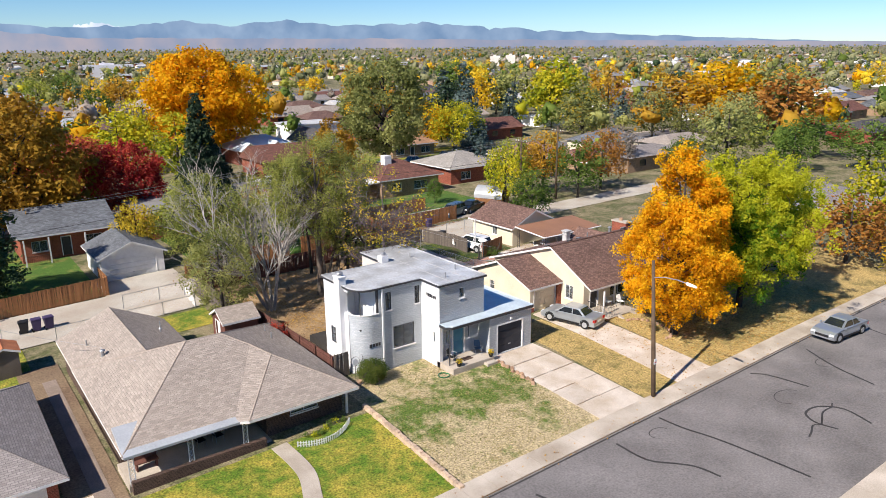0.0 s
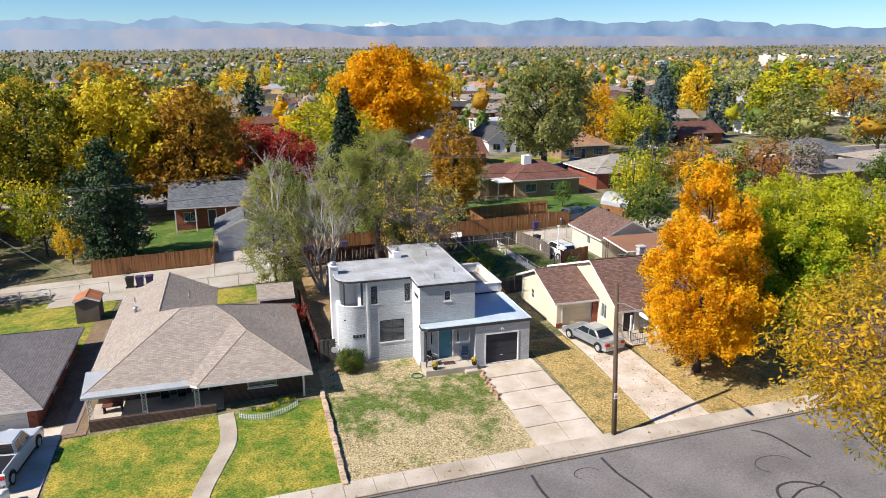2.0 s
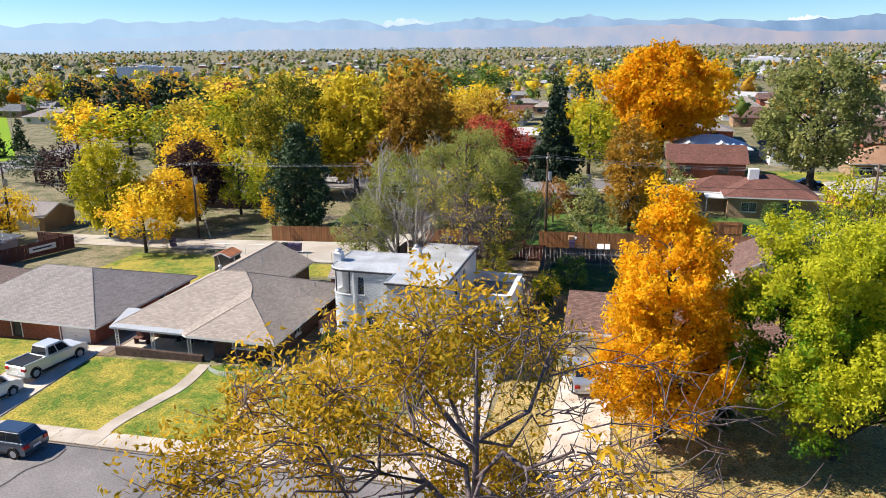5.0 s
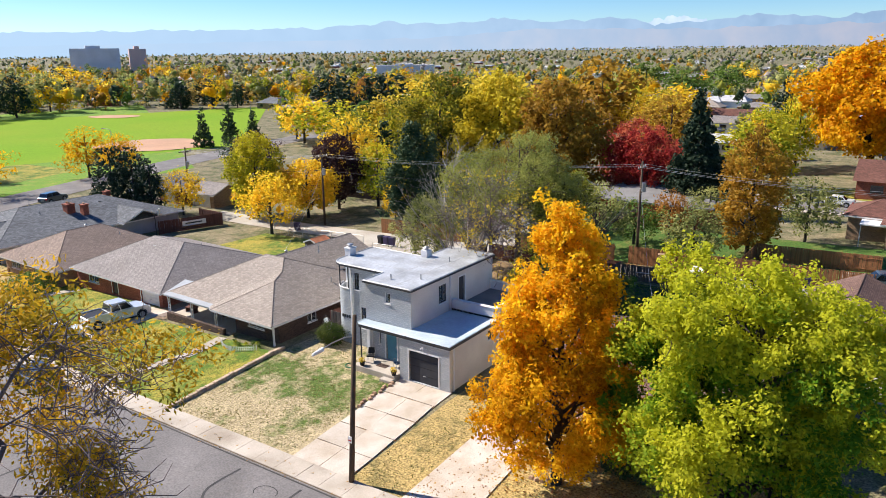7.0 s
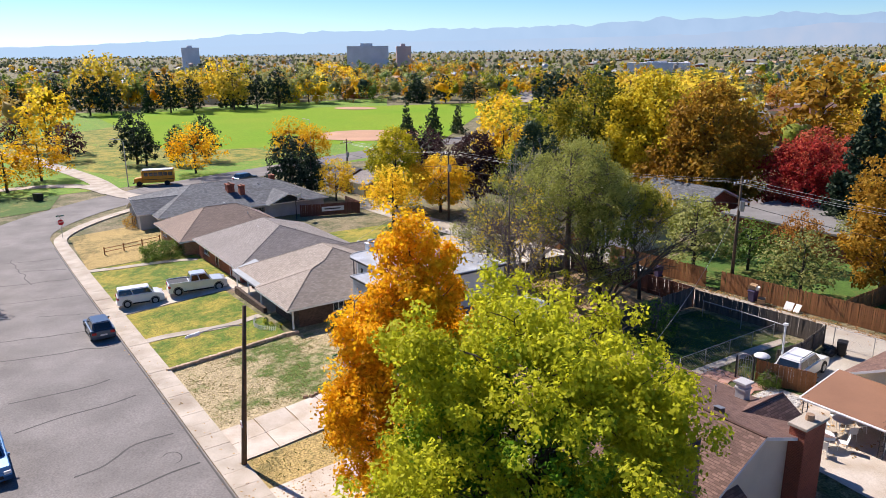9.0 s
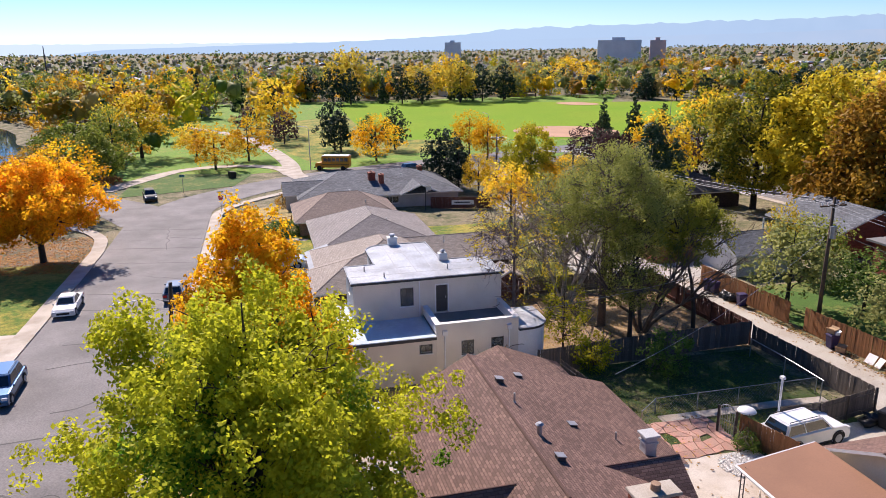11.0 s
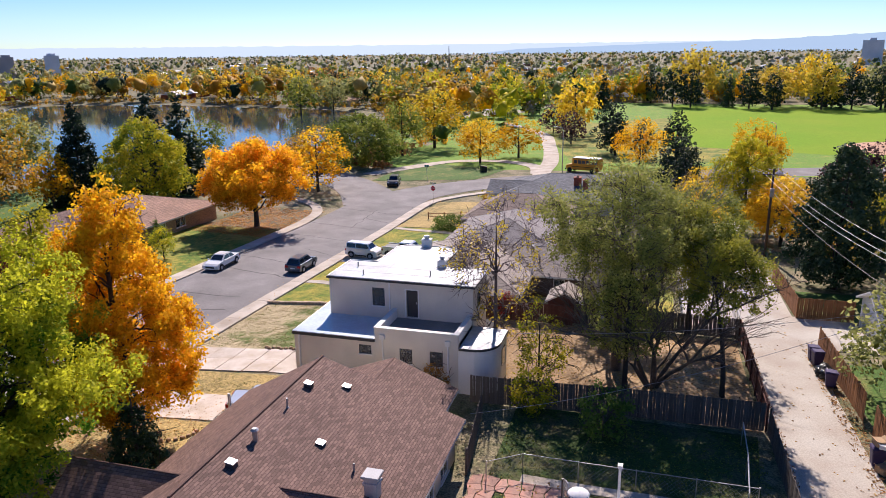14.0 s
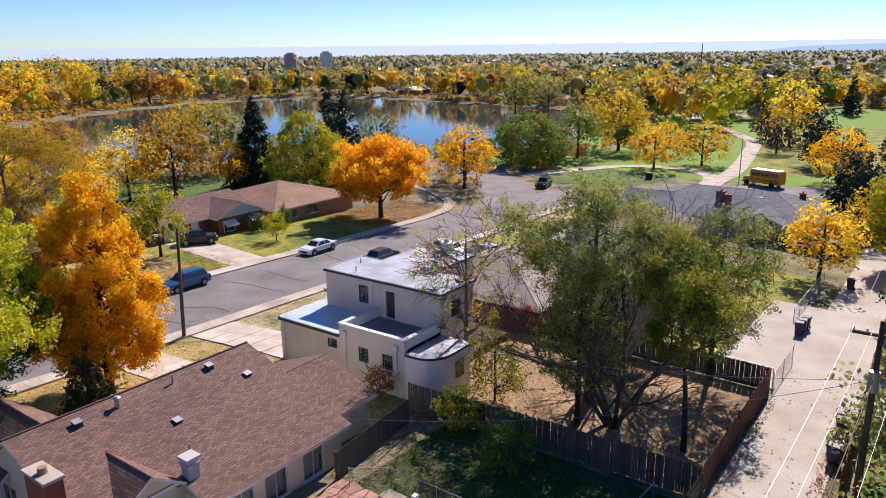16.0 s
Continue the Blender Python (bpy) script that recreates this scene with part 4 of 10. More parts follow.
def roof_bits(parent, items):
    """Vents, pipes and boxes that stand on a roof: (what, x, y, z)."""
    for what, x, y, z in items:
        b = Mesh()
        if what == "vent":
            b.hexa([(x - .2, y - .2, z - .25), (x + .2, y - .2, z - .25), (x + .2, y + .2, z - .25), (x - .2, y + .2, z - .25), (x - .17, y - .17, z + .12), (x + .17, y - .17, z + .12), (x + .17, y + .17, z + .04), (x - .17, y + .17, z + .04)])
            box_ = part("roof_vent", b, M["trim_dark"], parent, bevel=0.015)
            c = Mesh()
            c.hexa([(x - .2, y - .2, z + .13), (x + .2, y - .2, z + .13), (x + .2, y + .2, z + .05), (x - .2, y + .2, z + .05), (x - .2, y - .2, z + .16), (x + .2, y - .2, z + .16), (x + .2, y + .2, z + .08), (x - .2, y + .2, z + .08)])
            part("cap", c, M["galv"], box_)
        elif what == "pipe":
            b.cyl(x, y, z - 0.3, z + 0.45, 0.05, sides=10)
            b.cyl(x, y, z - 0.1, z + 0.02, 0.12, 0.06, sides=10)
            part("vent_pipe", b, M["galv"], parent)
        elif what == "flue":
            b.cyl(x, y, z - 0.3, z + 0.4, 0.11, sides=12)
            b.cyl(x, y, z + 0.4, z + 0.48, 0.19, 0.1, sides=12)
            part("flue", b, M["galv"], parent)
        elif what == "chimney":
            b.box(x - .4, y - .35, z - 2.0, x + .4, y + .35, z + .9)
            b.box(x - .46, y - .41, z + .9, x + .46, y + .41, z + 1.02)
            ob = part("chimney", b, M["brick_red"], parent, bevel=0.01)
            c = Mesh()
            c.cyl(x, y, z + 1.02, z + 1.22, 0.13, 0.12)
            part("chimney_pot", c, M["stone_red"], ob)


def white_house():
    h = thing("flat_roofed_house", "white painted brick two-storey flat-roofed house with teal door", "house")
    wb, st = M["white_brick"], M["cream_stucco"]

    def run(p, q, z0, z1, holes, m, th=0.25):
        b = Mesh()
        wall_run(b, p, q, z0, z1, th, [k[:4] for k in holes])
        part("wall", b, m, h)
        for u0, u1, v0, v1, what in holes:
            if what == "open":
                continue
            if what.startswith("garage") or what.startswith("door"):
                door_unit(h, p, q, u0, u1, v0, v1, what.split(":")[1], "garage" if what.startswith("garage") else "door")
            else:
                window_unit(h, p, q, u0, u1, v0, v1, what, "trim_dark" if what != "fixed" else "trim_white")
    # garage and porch
    run((-3.95, 0), (0, 0), -0.8, 2.9, [(0.77, 3.09, 0.04, 2.16, "garage:charcoal")], wb)
    run((0, 0), (0, 5.65), -0.8, 2.9, [(4.55, 5.4, 2.0, 2.62, "slider")], st)
    run((-7.5, 1.3), (-3.95, 1.3), -0.8, 2.9, [(1.35, 2.3, 0.3, 2.4, "door:teal"), (0.72, 0.95, 1.3, 2.3, "fixed"), (2.62, 2.85, 1.3, 2.3, "fixed")], wb)
    run((-3.95, 1.3), (-3.95, 0.25), -0.8, 2.9, [], wb)
    # upper block and the left wing
    run((-7.55, 0.96), (-3.68, 0.96), 3.1, 5.7, [(1.68, 2.17, 4.55, 5.3, "fixed")], wb)
    run((-3.68, 0.96), (-3.68, 11.2), 3.1, 5.7, [(3.15, 4.05, 3.95, 5.23, "grid"), (5.6, 6.42, 3.3, 5.23, "door:trim_dark")], st)
    run((-3.68, 11.2), (-7.5, 11.2), -0.8, 5.7, [(1.2, 2.2, 3.9, 5.0, "sash"), (1.2, 2.2, 1.0, 2.2, "sash")], st)
    run((-7.5, 11.2), (-7.5, 7.8), -0.8, 5.7, [], st)
    run((-7.5, 7.8), (-12.6, 7.8), -0.8, 5.7, [(1.5, 2.5, 3.9, 5.0, "sash")], st)
    run((-7.55, 3.1), (-7.55, 0.96), -0.8, 5.7, [(1.3, 1.6, 1.5, 2.3, "fixed"), (0.55, 1.35, 4.7, 4.95, "open")], M["white_paint"])
    run((-11.0, 3.1), (-7.55, 3.1), -0.8, 5.7, [(1.1, 2.84, 1.2, 2.8, "picture"), (0.55, 1.0, 4.07, 5.34, "grid"), (2.9, 3.3, 4.07, 5.34, "grid")], wb)
    run((-12.6, 7.8), (-12.6, 4.4), -0.8, 5.7, [(0.8, 1.5, 1.2, 2.4, "sash"), (2.9, 3.4, 3.95, 5.45, "open")], M["white_paint"])
    # rounded corner below an open corner balcony
    b = Mesh()
    arc = [(-11.4 - 1.2 * math.sin(a), 4.3 - 1.2 * math.cos(a)) for a in [i * math.pi / 2 / 10 for i in range(11)]]
    inner = [(-11.4 - 1.0 * math.sin(a), 4.3 - 1.0 * math.cos(a)) for a in [i * math.pi / 2 / 10 for i in range(11)]]
    b.prism(arc[::-1] + inner, -0.8, 3.95)
    b.box(-11.4, 3.1, -0.8, -11.003, 3.3, 3.95)
    part("curved_wall", b, wb, h)
    b = Mesh()
    b.box(-12.35, 4.0, 3.0, -11.0, 6.4, 3.15)
    b.box(-12.34, 6.25, 3.15, -11.0, 6.4, 5.7)
    b.box(-11.05, 3.36, 3.15, -10.95, 6.25, 5.7)
    part("balcony", b, M["white_paint"], h)
    b = Mesh()
    b.box(-11.12, 3.12, 3.97, -10.99, 3.28, 5.7)
    part("balcony_frame", b, M["trim_dark"], h)
    b = Mesh()
    b.tube([(-12.22, 3.48, 3.95), (-12.22, 3.48, 5.75)], 0.045, 8)
    part("balcony_post", b, M["trim_dark"], h)
    b = Mesh()
    b.tube([(-11.0, 3.1, 4.0)] + [(*p, 4.0) for p in arc], 0.05, 6)
    part("balcony_coping", b, M["trim_white"], h)
    # house number as plain bars, wall bars
    b = Mesh()
    for i in range(4):
        b.box(-11.78 + 0.22 * i, 3.075, 1.72, -11.62 + 0.22 * i, 3.16, 1.94)
    part("number_plate", b, M["trim_dark"], h, "dark bars of a house number")
    b = Mesh()
    for i in range(5):
        b.box(-7.57, 1.35 + 0.2 * i, 4.72, -7.54, 1.5 + 0.2 * i, 4.93)
    part("vent_grille", b, M["trim_dark"], h)
    # upper roof
    b = Mesh()
    cor = [(-11.5 - 1.25 * math.sin(a), 4.2 - 1.25 * math.cos(a)) for a in [i * math.pi / 2 / 8 for i in range(9)]]
    poly = [(-7.7, 2.95), (-7.7, 0.82), (-3.54, 0.82), (-3.54, 11.34), (-7.64, 11.34), (-7.64, 7.94), (-12.75, 7.94)] + cor[::-1]
    b.prism(poly, 5.7, 5.84, 1, 0)
    part("roof", b, [M["membrane"], M["trim_dark"]], h, "weathered white flat roof with dark edge")
    b = Mesh()
    ins = [(-7.62, 3.03), (-7.62, 0.9), (-3.62, 0.9), (-3.62, 11.26), (-7.56, 11.26), (-7.56, 7.86), (-12.67, 7.86)] + [(x * 1.0 + 0.06, y + 0.06) for x, y in cor[::-1]]
    for i in range(len(ins)):
        p, q = ins[i], ins[(i + 1) % len(ins)]
        b.tube([(*p, 5.85), (*q, 5.85)], 0.05, 6)
    part("roof_edge", b, M["membrane"], h)
    # lower roof
    b = Mesh()
    b.prism([(-7.65, 0.9), (-7.65, 0.15), (-7.3, -0.12), (0.1, -0.12), (0.1, 5.66), (-3.68, 5.66), (-3.68, 0.955)], 2.9, 3.1, 1, 0)
    part("porch_roof", b, [M["membrane_blue"], M["trim_dark"]], h, "pale coated low roof over garage and porch")
    b = Mesh()
    b.tube([(-7.6, 0.9, 3.1), (-7.6, 0.2, 3.1), (-7.28, -0.08, 3.1), (0.06, -0.08, 3.1), (0.06, 5.6, 3.1)], 0.05, 6)
    part("drip_edge", b, M["membrane_blue"], h)
    # terrace over the back rooms
    run((0, 5.65), (0, 11.15), -0.8, 3.85, [(1.65, 2.5, 1.62, 2.62, "grid"), (3.65, 4.5, 1.62, 2.62, "grid")], st)
    b = Mesh()
    b.box(-3.68, 5.65, 2.9, -0.25, 11.15, 3.22)
    part("terrace_floor", b, M["roof_flat_gray"], h)
    for q in (((-3.68, 5.65), (-0.25, 5.65)), ((-0.25, 11.15), (-3.68, 11.15))):
        b = Mesh()
        wall_run(b, q[0], q[1], 2.9, 3.85, 0.25)
        part("parapet", b, M["white_paint"], h)
    b = Mesh()
    b.box(-3.68, 5.6, 3.85, 0.05, 5.95, 3.9)
    b.box(-3.68, 10.85, 3.85, 0.05, 11.2, 3.9)
    b.box(-0.3, 5.95, 3.85, 0.05, 10.85, 3.9)
    part("coping", b, M["trim_white"], h, bevel=0.015)
    # round-cornered back room
    b = Mesh()
    arc = [(-1.6 + 1.6 * math.cos(a), 11.85 + 1.6 * math.sin(a)) for a in [i * math.pi / 2 / 8 for i in range(9)]]
    b.prism([(0, 11.15)] + arc + [(-3.7, 13.45), (-3.7, 11.15)], -0.8, 2.9)
    part("back_room", b, M["white_paint"], h)
    b = Mesh()
    b.prism([(0.1, 11.2)] + [(x + 0.08, y + 0.08) for x, y in arc] + [(-3.75, 13.55), (-3.75, 11.2)], 2.9, 3.06, 1, 0)
    part("back_roof", b, [M["membrane"], M["trim_dark"]], h)
    b = Mesh()
    b.box(-3.0, 13.44, 1.2, -2.1, 13.5, 2.3)
    part("back_window", b, M["carglass"], h)
    # chimneys and pipes
    b = Mesh()
    b.box(-12.95, 4.9, -0.8, -12.4, 5.6, 6.35)
    b.box(-13.0, 4.85, 6.35, -12.35, 5.65, 6.45)
    c = part("chimney", b, M["white_paint"], h, bevel=0.02)
    b = Mesh()
    b.cyl(-12.68, 5.25, 6.45, 6.62, 0.18, sides=12)
    b.cyl(-12.68, 5.25, 6.62, 6.7, 0.27, 0.2, sides=12)
    part("chimney_cap", b, M["galv"], c)
    b = Mesh()
    b.box(-7.85, 7.7, 5.84, -7.25, 8.3, 6.35)
    c = part("chimney", b, M["white_paint"], h, bevel=0.02)
    b = Mesh()
    b.cyl(-7.55, 8.0, 6.35, 6.5, 0.14, sides=12)
    b.cyl(-7.55, 8.0, 6.5, 6.62, 0.24, 0.1, sides=12)
    part("chimney_cap", b, M["galv"], c)
    for x, y in ((-6.2, 2.1), (-5.3, 7.8), (-4.5, 3.2)):
        b = Mesh()
        b.cyl(x, y, 5.8, 6.2, 0.05, sides=10)
        part("vent_pipe", b, M["galv"], h)
    # porch column, downpipes, wall lamp
    b = Mesh()
    b.cyl(-7.35, 0.12, 0.25, 2.9, 0.05, sides=10)
    part("porch_post", b, M["trim_dark"], h)
    for x, y, z0, z1 in ((-10.75, 3.02, 0.1, 5.7), (0.07, 0.35, 0.0, 2.9), (0.07, 6.2, 0.0, 3.4), (0.07, 10.5, 0.2, 3.4), (-3.6, 5.4, 3.1, 5.7)):
        b = Mesh()
        b.box(x - 0.05, y - 0.04, z0, x + 0.05, y + 0.04, z1)
        if z1 == 3.4:
            b.box(x - 0.1, y - 0.16, z1 - 0.25, x + 0.12, y + 0.16, z1 + 0.05)
        part("downpipe", b, M["white_paint"], h)
    b = Mesh()
    b.box(-2.09, -0.1, 2.55, -2.01, 0, 2.62)
    b.cyl(-2.13, -0.12, 2.47, 2.57, 0.04, 0.03, sides=10)
    b.cyl(-1.97, -0.12, 2.47, 2.57, 0.04, 0.03, sides=10)
    part("flood_lamp", b, M["white_plastic"], h)
    # porch slab and steps
    b = Mesh()
    b.box(-7.55, -0.55, -0.5, -3.96, 1.3, 0.28)
    b.box(-4.9, -1.0, -0.5, -3.98, -0.56, 0.1)
    part("porch_slab", b, M["concrete"], h, bevel=0.02)
    # roof seams of the coated sheets
    for y in (4.4, 5.6, 6.8):
        b = Mesh()
        b.box(-12.3, y - 0.03, 5.842, -3.7, y + 0.03, 5.848)
        part("roof_seam", b, M["roof_white"], h)
    for x in (-6.5, -5.1):
        b = Mesh()
        b.box(x - 0.03, 1.0, 5.842, x + 0.03, 11.1, 5.849)
        part("roof_seam", b, M["roof_white"], h)
    b = Mesh()
    b.box(-3.75, 0.2, -0.2, -0.2, 11.0, 0.02)
    b.box(-12.4, 3.4, -0.2, -3.8, 11.0, 0.3)
    b.box(-12.3, 3.4, 2.92, -3.8, 7.6, 3.0)
    part("floor_slab", b, M["room"], h)


white_house()


def tan_house():
    h = thing("ranch_house", "brown brick ranch house with tan shingle hip roof and porch", "house")
    for p, q, holes in (((-28.0, 2.2), (-20.5, 2.2), [(1.0, 2.2, .6, 1.4, "blind"), (5.6, 6.5, -0.35, 1.5, "door")]), ((-20.5, 0.2), (-15.6, 0.2), [(1.5, 3.3, 0.35, 1.15, "blind")]), ((-15.6, 0.2), (-15.6, 12.2), [(3, 4, .3, 1.1, "slider"), (8, 9, .3, 1.1, "slider")]), ((-15.6, 12.2), (-21.3, 12.2), []), ((-21.3, 12.2), (-21.3, 18.0), [(2, 3, .3, 1.1, "slider")]), ((-21.3, 18.0), (-28.0, 18.0), [(2, 3, .2, 1.1, "sash")]), ((-28.0, 18.0), (-28.0, 2.2), [(3, 4, .3, 1.1, "slider"), (9, 10, .3, 1.1, "slider")])):
        b = Mesh()
        wall_run(b, p, q, -1.4, 1.5, 0.2, [k[:4] for k in holes])
        part("wall", b, M["brick_dark"], h)
        for u0, u1, v0, v1, w in holes:
            if w == "door":
                door_unit(h, p, q, u0, u1, v0, v1, "trim_dark")
            else:
                window_unit(h, p, q, u0, u1, v0, v1, "slider", back="blind" if w == "blind" else None)
    b = Mesh()
    wall_run(b, (-20.5, 2.2), (-20.5, 0.2), -1.4, 1.5, 0.2)
    part("wall", b, M["brick_dark"], h)
    # roof: a main hip, a wing behind, a small hip over the projecting room, and the metal porch roof
    SW, E1, E2, SE, NE, NW = (-28.4, -0.6, 1.45), (-22.6, -0.6, 1.45), (-21.9, -1.0, 1.45), (-15.0, -1.0, 1.45), (-15.0, 12.4, 1.45), (-28.4, 12.4, 1.45)
    C, B, A1, A = (-22.9, 5.9, 4.15), (-20.8, 5.9, 4.15), (-19.5, 4.44, 3.55), (-18.8, 2.9, 3.24)
    r = Mesh()
    for q in ([SW, E1, A1, B, C], [E1, E2, A, A1], [E2, SE, A], [SE, NE, B, A1, A], [NE, NW, C, B], [NW, SW, C]):
        slope(r, q)
    ro = part("roof", r, M["shingle_tan"], h)
    f = Mesh()
    rim = (SW, E1, E2, SE, NE, NW)
    for p, q in zip(rim, rim[1:] + rim[:1]):
        f.face([(p[0], p[1], p[2] - 0.16), (q[0], q[1], q[2] - 0.16), q, p])
    f.face([(p[0], p[1], p[2] - 0.16) for p in rim[::-1]])
    part("fascia", f, M["trim_white"], ro)
    c = Mesh()
    for p, q in ((C, B), (SW, C), (NW, C), (NE, B), (B, A1), (A1, A), (SE, A), (E2, A)):
        c.tube([(p[0], p[1], p[2] - 0.02), (q[0], q[1], q[2] - 0.02)], 0.05, 6)
    part("ridge_cap", c, M["shingle_tan"], ro)
    roof(h, "gable_y", -28.35, 5.0, -20.95, 18.4, 1.42, 3.15, "shingle_tan")
    b = Mesh()
    b.hexa([(-28.35, -0.75, 1.3), (-21.9, -0.75, 1.3), (-21.9, 1.5, 1.92), (-28.35, 1.5, 1.92), (-28.35, -0.75, 1.44), (-21.9, -0.75, 1.44), (-21.9, 1.5, 2.12), (-28.35, 1.5, 2.12)])
    part("porch_roof", b, M["porch_metal"], h, "flat grey metal porch roof")
    b = Mesh()
    b.box(-28.2, -0.4, -1.2, -20.5, 2.2, -0.4)
    part("porch_slab", b, M["concrete"], h)
    b = Mesh()
    b.face([(-21.3, 17.9, 1.4), (-28.0, 17.9, 1.4), (-24.65, 17.9, 2.85)])
    part("gable", b, M["trim_white"], h)
    b = Mesh()
    b.box(-28.1, -0.75, -1.2, -20.9, -0.45, -0.1)
    part("planter_wall", b, M["brick_dark"], h, bevel=0.02)
    for x in (-28.0, -25.0, -22.0):
        b = Mesh()
        for dx in (-0.13, 0.13):
            b.box(x + dx - 0.02, -0.5, -0.4, x + dx + 0.02, -0.46, 1.35)
        for k in range(7):
            z = -0.35 + k * 0.24
            b.tube([(x - 0.12, -0.48, z), (x + 0.12, -0.48, z + 0.24)], 0.014, 5)
            b.tube([(x + 0.12, -0.48, z), (x - 0.12, -0.48, z + 0.24)], 0.014, 5)
        part("porch_post", b, M["trim_white"], h, "white wrought-iron porch post")
    b = Mesh()
    b.box(-15.62, -0.4, -1.0, -15.5, -0.28, 1.3)
    part("porch_post", b, M["trim_white"], h)
    roof_bits(h, [("pipe", -16.9, 7.4, 2.3), ("pipe", -16.6, 9.2, 2.15), ("vent", -24.6, 11.2, 2.9), ("vent", -25.3, 8.0, 2.75), ("pipe", -22.8, 12.0, 3.1), ("flue", -26.6, 11.5, 2.2), ("pipe", -27.0, 14.5, 2.0)])
    b = Mesh()
    b.box(-28, 2.3, -0.6, -15.7, 12.1, -0.4)
    part("floor_slab", b, M["room"], h)


tan_house()


def cream_house():
    h = thing("ranch_house", "cream stucco ranch house with brown shingle gable roof", "house")
    # main part, stepped back behind the dormer
    for p, q, holes, m in (((7.6, 1.9), (20, 1.9), [(0.8, 1.7, -0.0, 2.1, "door"), (3.2, 5.2, 0.9, 2.1, "slider"), (9, 11, 0.9, 2.1, "slider")], "cream"), ((20, 1.9), (20, 11.2), [(1.5, 3.0, 0.3, 2.1, "slider")], "cream"), ((20, 11.2), (15.7, 11.2), [(1.2, 3.0, 0, 2.15, "fd")], "cream"), ((15.7, 11.2), (15.7, 13.0), [], "cream"), ((15.7, 13.0), (7.6, 13.0), [(1.0, 2.4, .3, 2.1, "blind"), (3.0, 4.4, .3, 2.1, "blind"), (5.4, 6.8, .3, 2.1, "blind")], "cream"), ((7.6, 13.0), (7.6, 1.9), [(9.0, 9.9, 0.9, 2.1, "sash")], "cream")):
        b = Mesh()
        wall_run(b, p, q, -0.8, 2.45, 0.2, [k[:4] for k in holes])
        if abs(p[1] - q[1]) > 5:
            x, n, e = p[0], 0.2 if p[1] > q[1] else -0.2, max(p[1], q[1])
            top = 2.45 if e > 12 else 2.95
            b.face([(x, 1.9, 2.45), (x, e, 2.45), (x, e, top), (x, 5.6, 4.85)] if top > 2.5 else [(x, 1.9, 2.45), (x, e, 2.45), (x, 5.6, 4.85)])
            b.face([(x + n, 1.9, 2.45), (x + n, 5.6, 4.85), (x + n, e, 2.45)])
        part("wall", b, M[m], h)
        for u0, u1, v0, v1, w in holes:
            if w == "door":
                door_unit(h, p, q, u0, u1, v0, v1, "trim_dark")
            elif w == "fd":
                window_unit(h, p, q, u0, u1, v0, v1, "grid", back="blind", name="french_door")
            else:
                window_unit(h, p, q, u0, u1, v0, v1, "slider", back="blind" if w == "blind" else None)
    # main roof, its front slope steeper than its long back slope
    r = Mesh()
    A, B, R0, R1 = (7.3, 0.9, 2.4), (20.45, 0.9, 2.4), (7.3, 5.6, 5.02), (20.45, 5.6, 5.02)
    D, E, F, G = (7.3, 13.5, 2.36), (16.0, 13.5, 2.36), (16.0, 11.6, 3.0), (20.45, 11.6, 3.0)
    slope(r, [A, B, R1, R0])
    slope(r, [E, D, R0, (16.0, 5.6, 5.02)])
    slope(r, [G, F, (16.0, 5.6, 5.02), R1])
    ro = part("roof", r, M["shingle_brown"], h)
    f = Mesh()
    for s, t in ((A, B), (E, D), (F, E), (G, F), (A, R0), (R0, D), (B, R1), (R1, G)):
        f.face([s, t, (t[0], t[1], t[2] - 0.16), (s[0], s[1], s[2] - 0.16)])
    for q in ((A, B, R1, R0), (E, D, R0, (16.0, 5.6, 5.02)), (G, F, (16.0, 5.6, 5.02), R1)):
        f.face([(p[0], p[1], p[2] - 0.16) for p in q])
    part("fascia", f, M["trim_white"], ro)
    c = Mesh()
    c.tube([R0, R1], 0.07, 6)
    part("ridge_cap", c, M["shingle_brown"], ro)
    # garage wing
    for p, q, holes in (((4.2, 4.6), (7.6, 4.6), [(0.5, 2.9, -0.0, 2.1, "garage:cream")]), ((4.2, 11.7), (4.2, 4.6), [(2.0, 2.65, 0.95, 1.75, "sash")]), ((7.6, 11.7), (4.2, 11.7), [])):
        b = Mesh()
        wall_run(b, p, q, -0.8, 2.2, 0.2, [k[:4] for k in holes])
        if p[0] == q[0]:
            b.face([(4.2, 4.6, 2.2), (4.2, 11.7, 2.2), (4.2, 8.4, 3.6)])
            b.face([(4.4, 4.6, 2.2), (4.4, 8.4, 3.6), (4.4, 11.7, 2.2)])
        part("wall", b, M["cream"], h)
        for u0, u1, v0, v1, w in holes:
            if w.startswith("garage"):
                door_unit(h, p, q, u0, u1, v0, v1, "cream", "garage")
            else:
                window_unit(h, p, q, u0, u1, v0, v1, "sash")
    for x0, y0, x1, y1, zt in ((4.17, 4.56, 4.66, 4.6, 0.45), (4.16, 4.61, 4.2, 11.7, 0.1), (7.14, 4.4, 7.6, 4.6, 2.15)):
        b = Mesh()
        b.box(x0, y0, -0.8, x1, y1, zt)
        part("brick_pier" if zt > 2 else "brick_base", b, M["brick_red"], h)
    roof(h, "gable_x", 3.85, 4.2, 9.5, 12.2, 2.25, 3.78, "shingle_brown", 8.4)
    roof(h, "gable_y", 15.8, -0.9, 20.5, 4.6, 2.55, 4.35, "shingle_brown")
    roof(h, "gable_y", 15.9, 7.4, 19.1, 11.9, 2.95, 4.05, "shingle_brown")
    b = Mesh()
    b.box(16.2, 8.5, 2.4, 18.8, 11.5, 3.05)
    b.face([(16.0, 11.55, 2.9), (19.0, 11.55, 2.9), (17.5, 11.55, 3.95)])
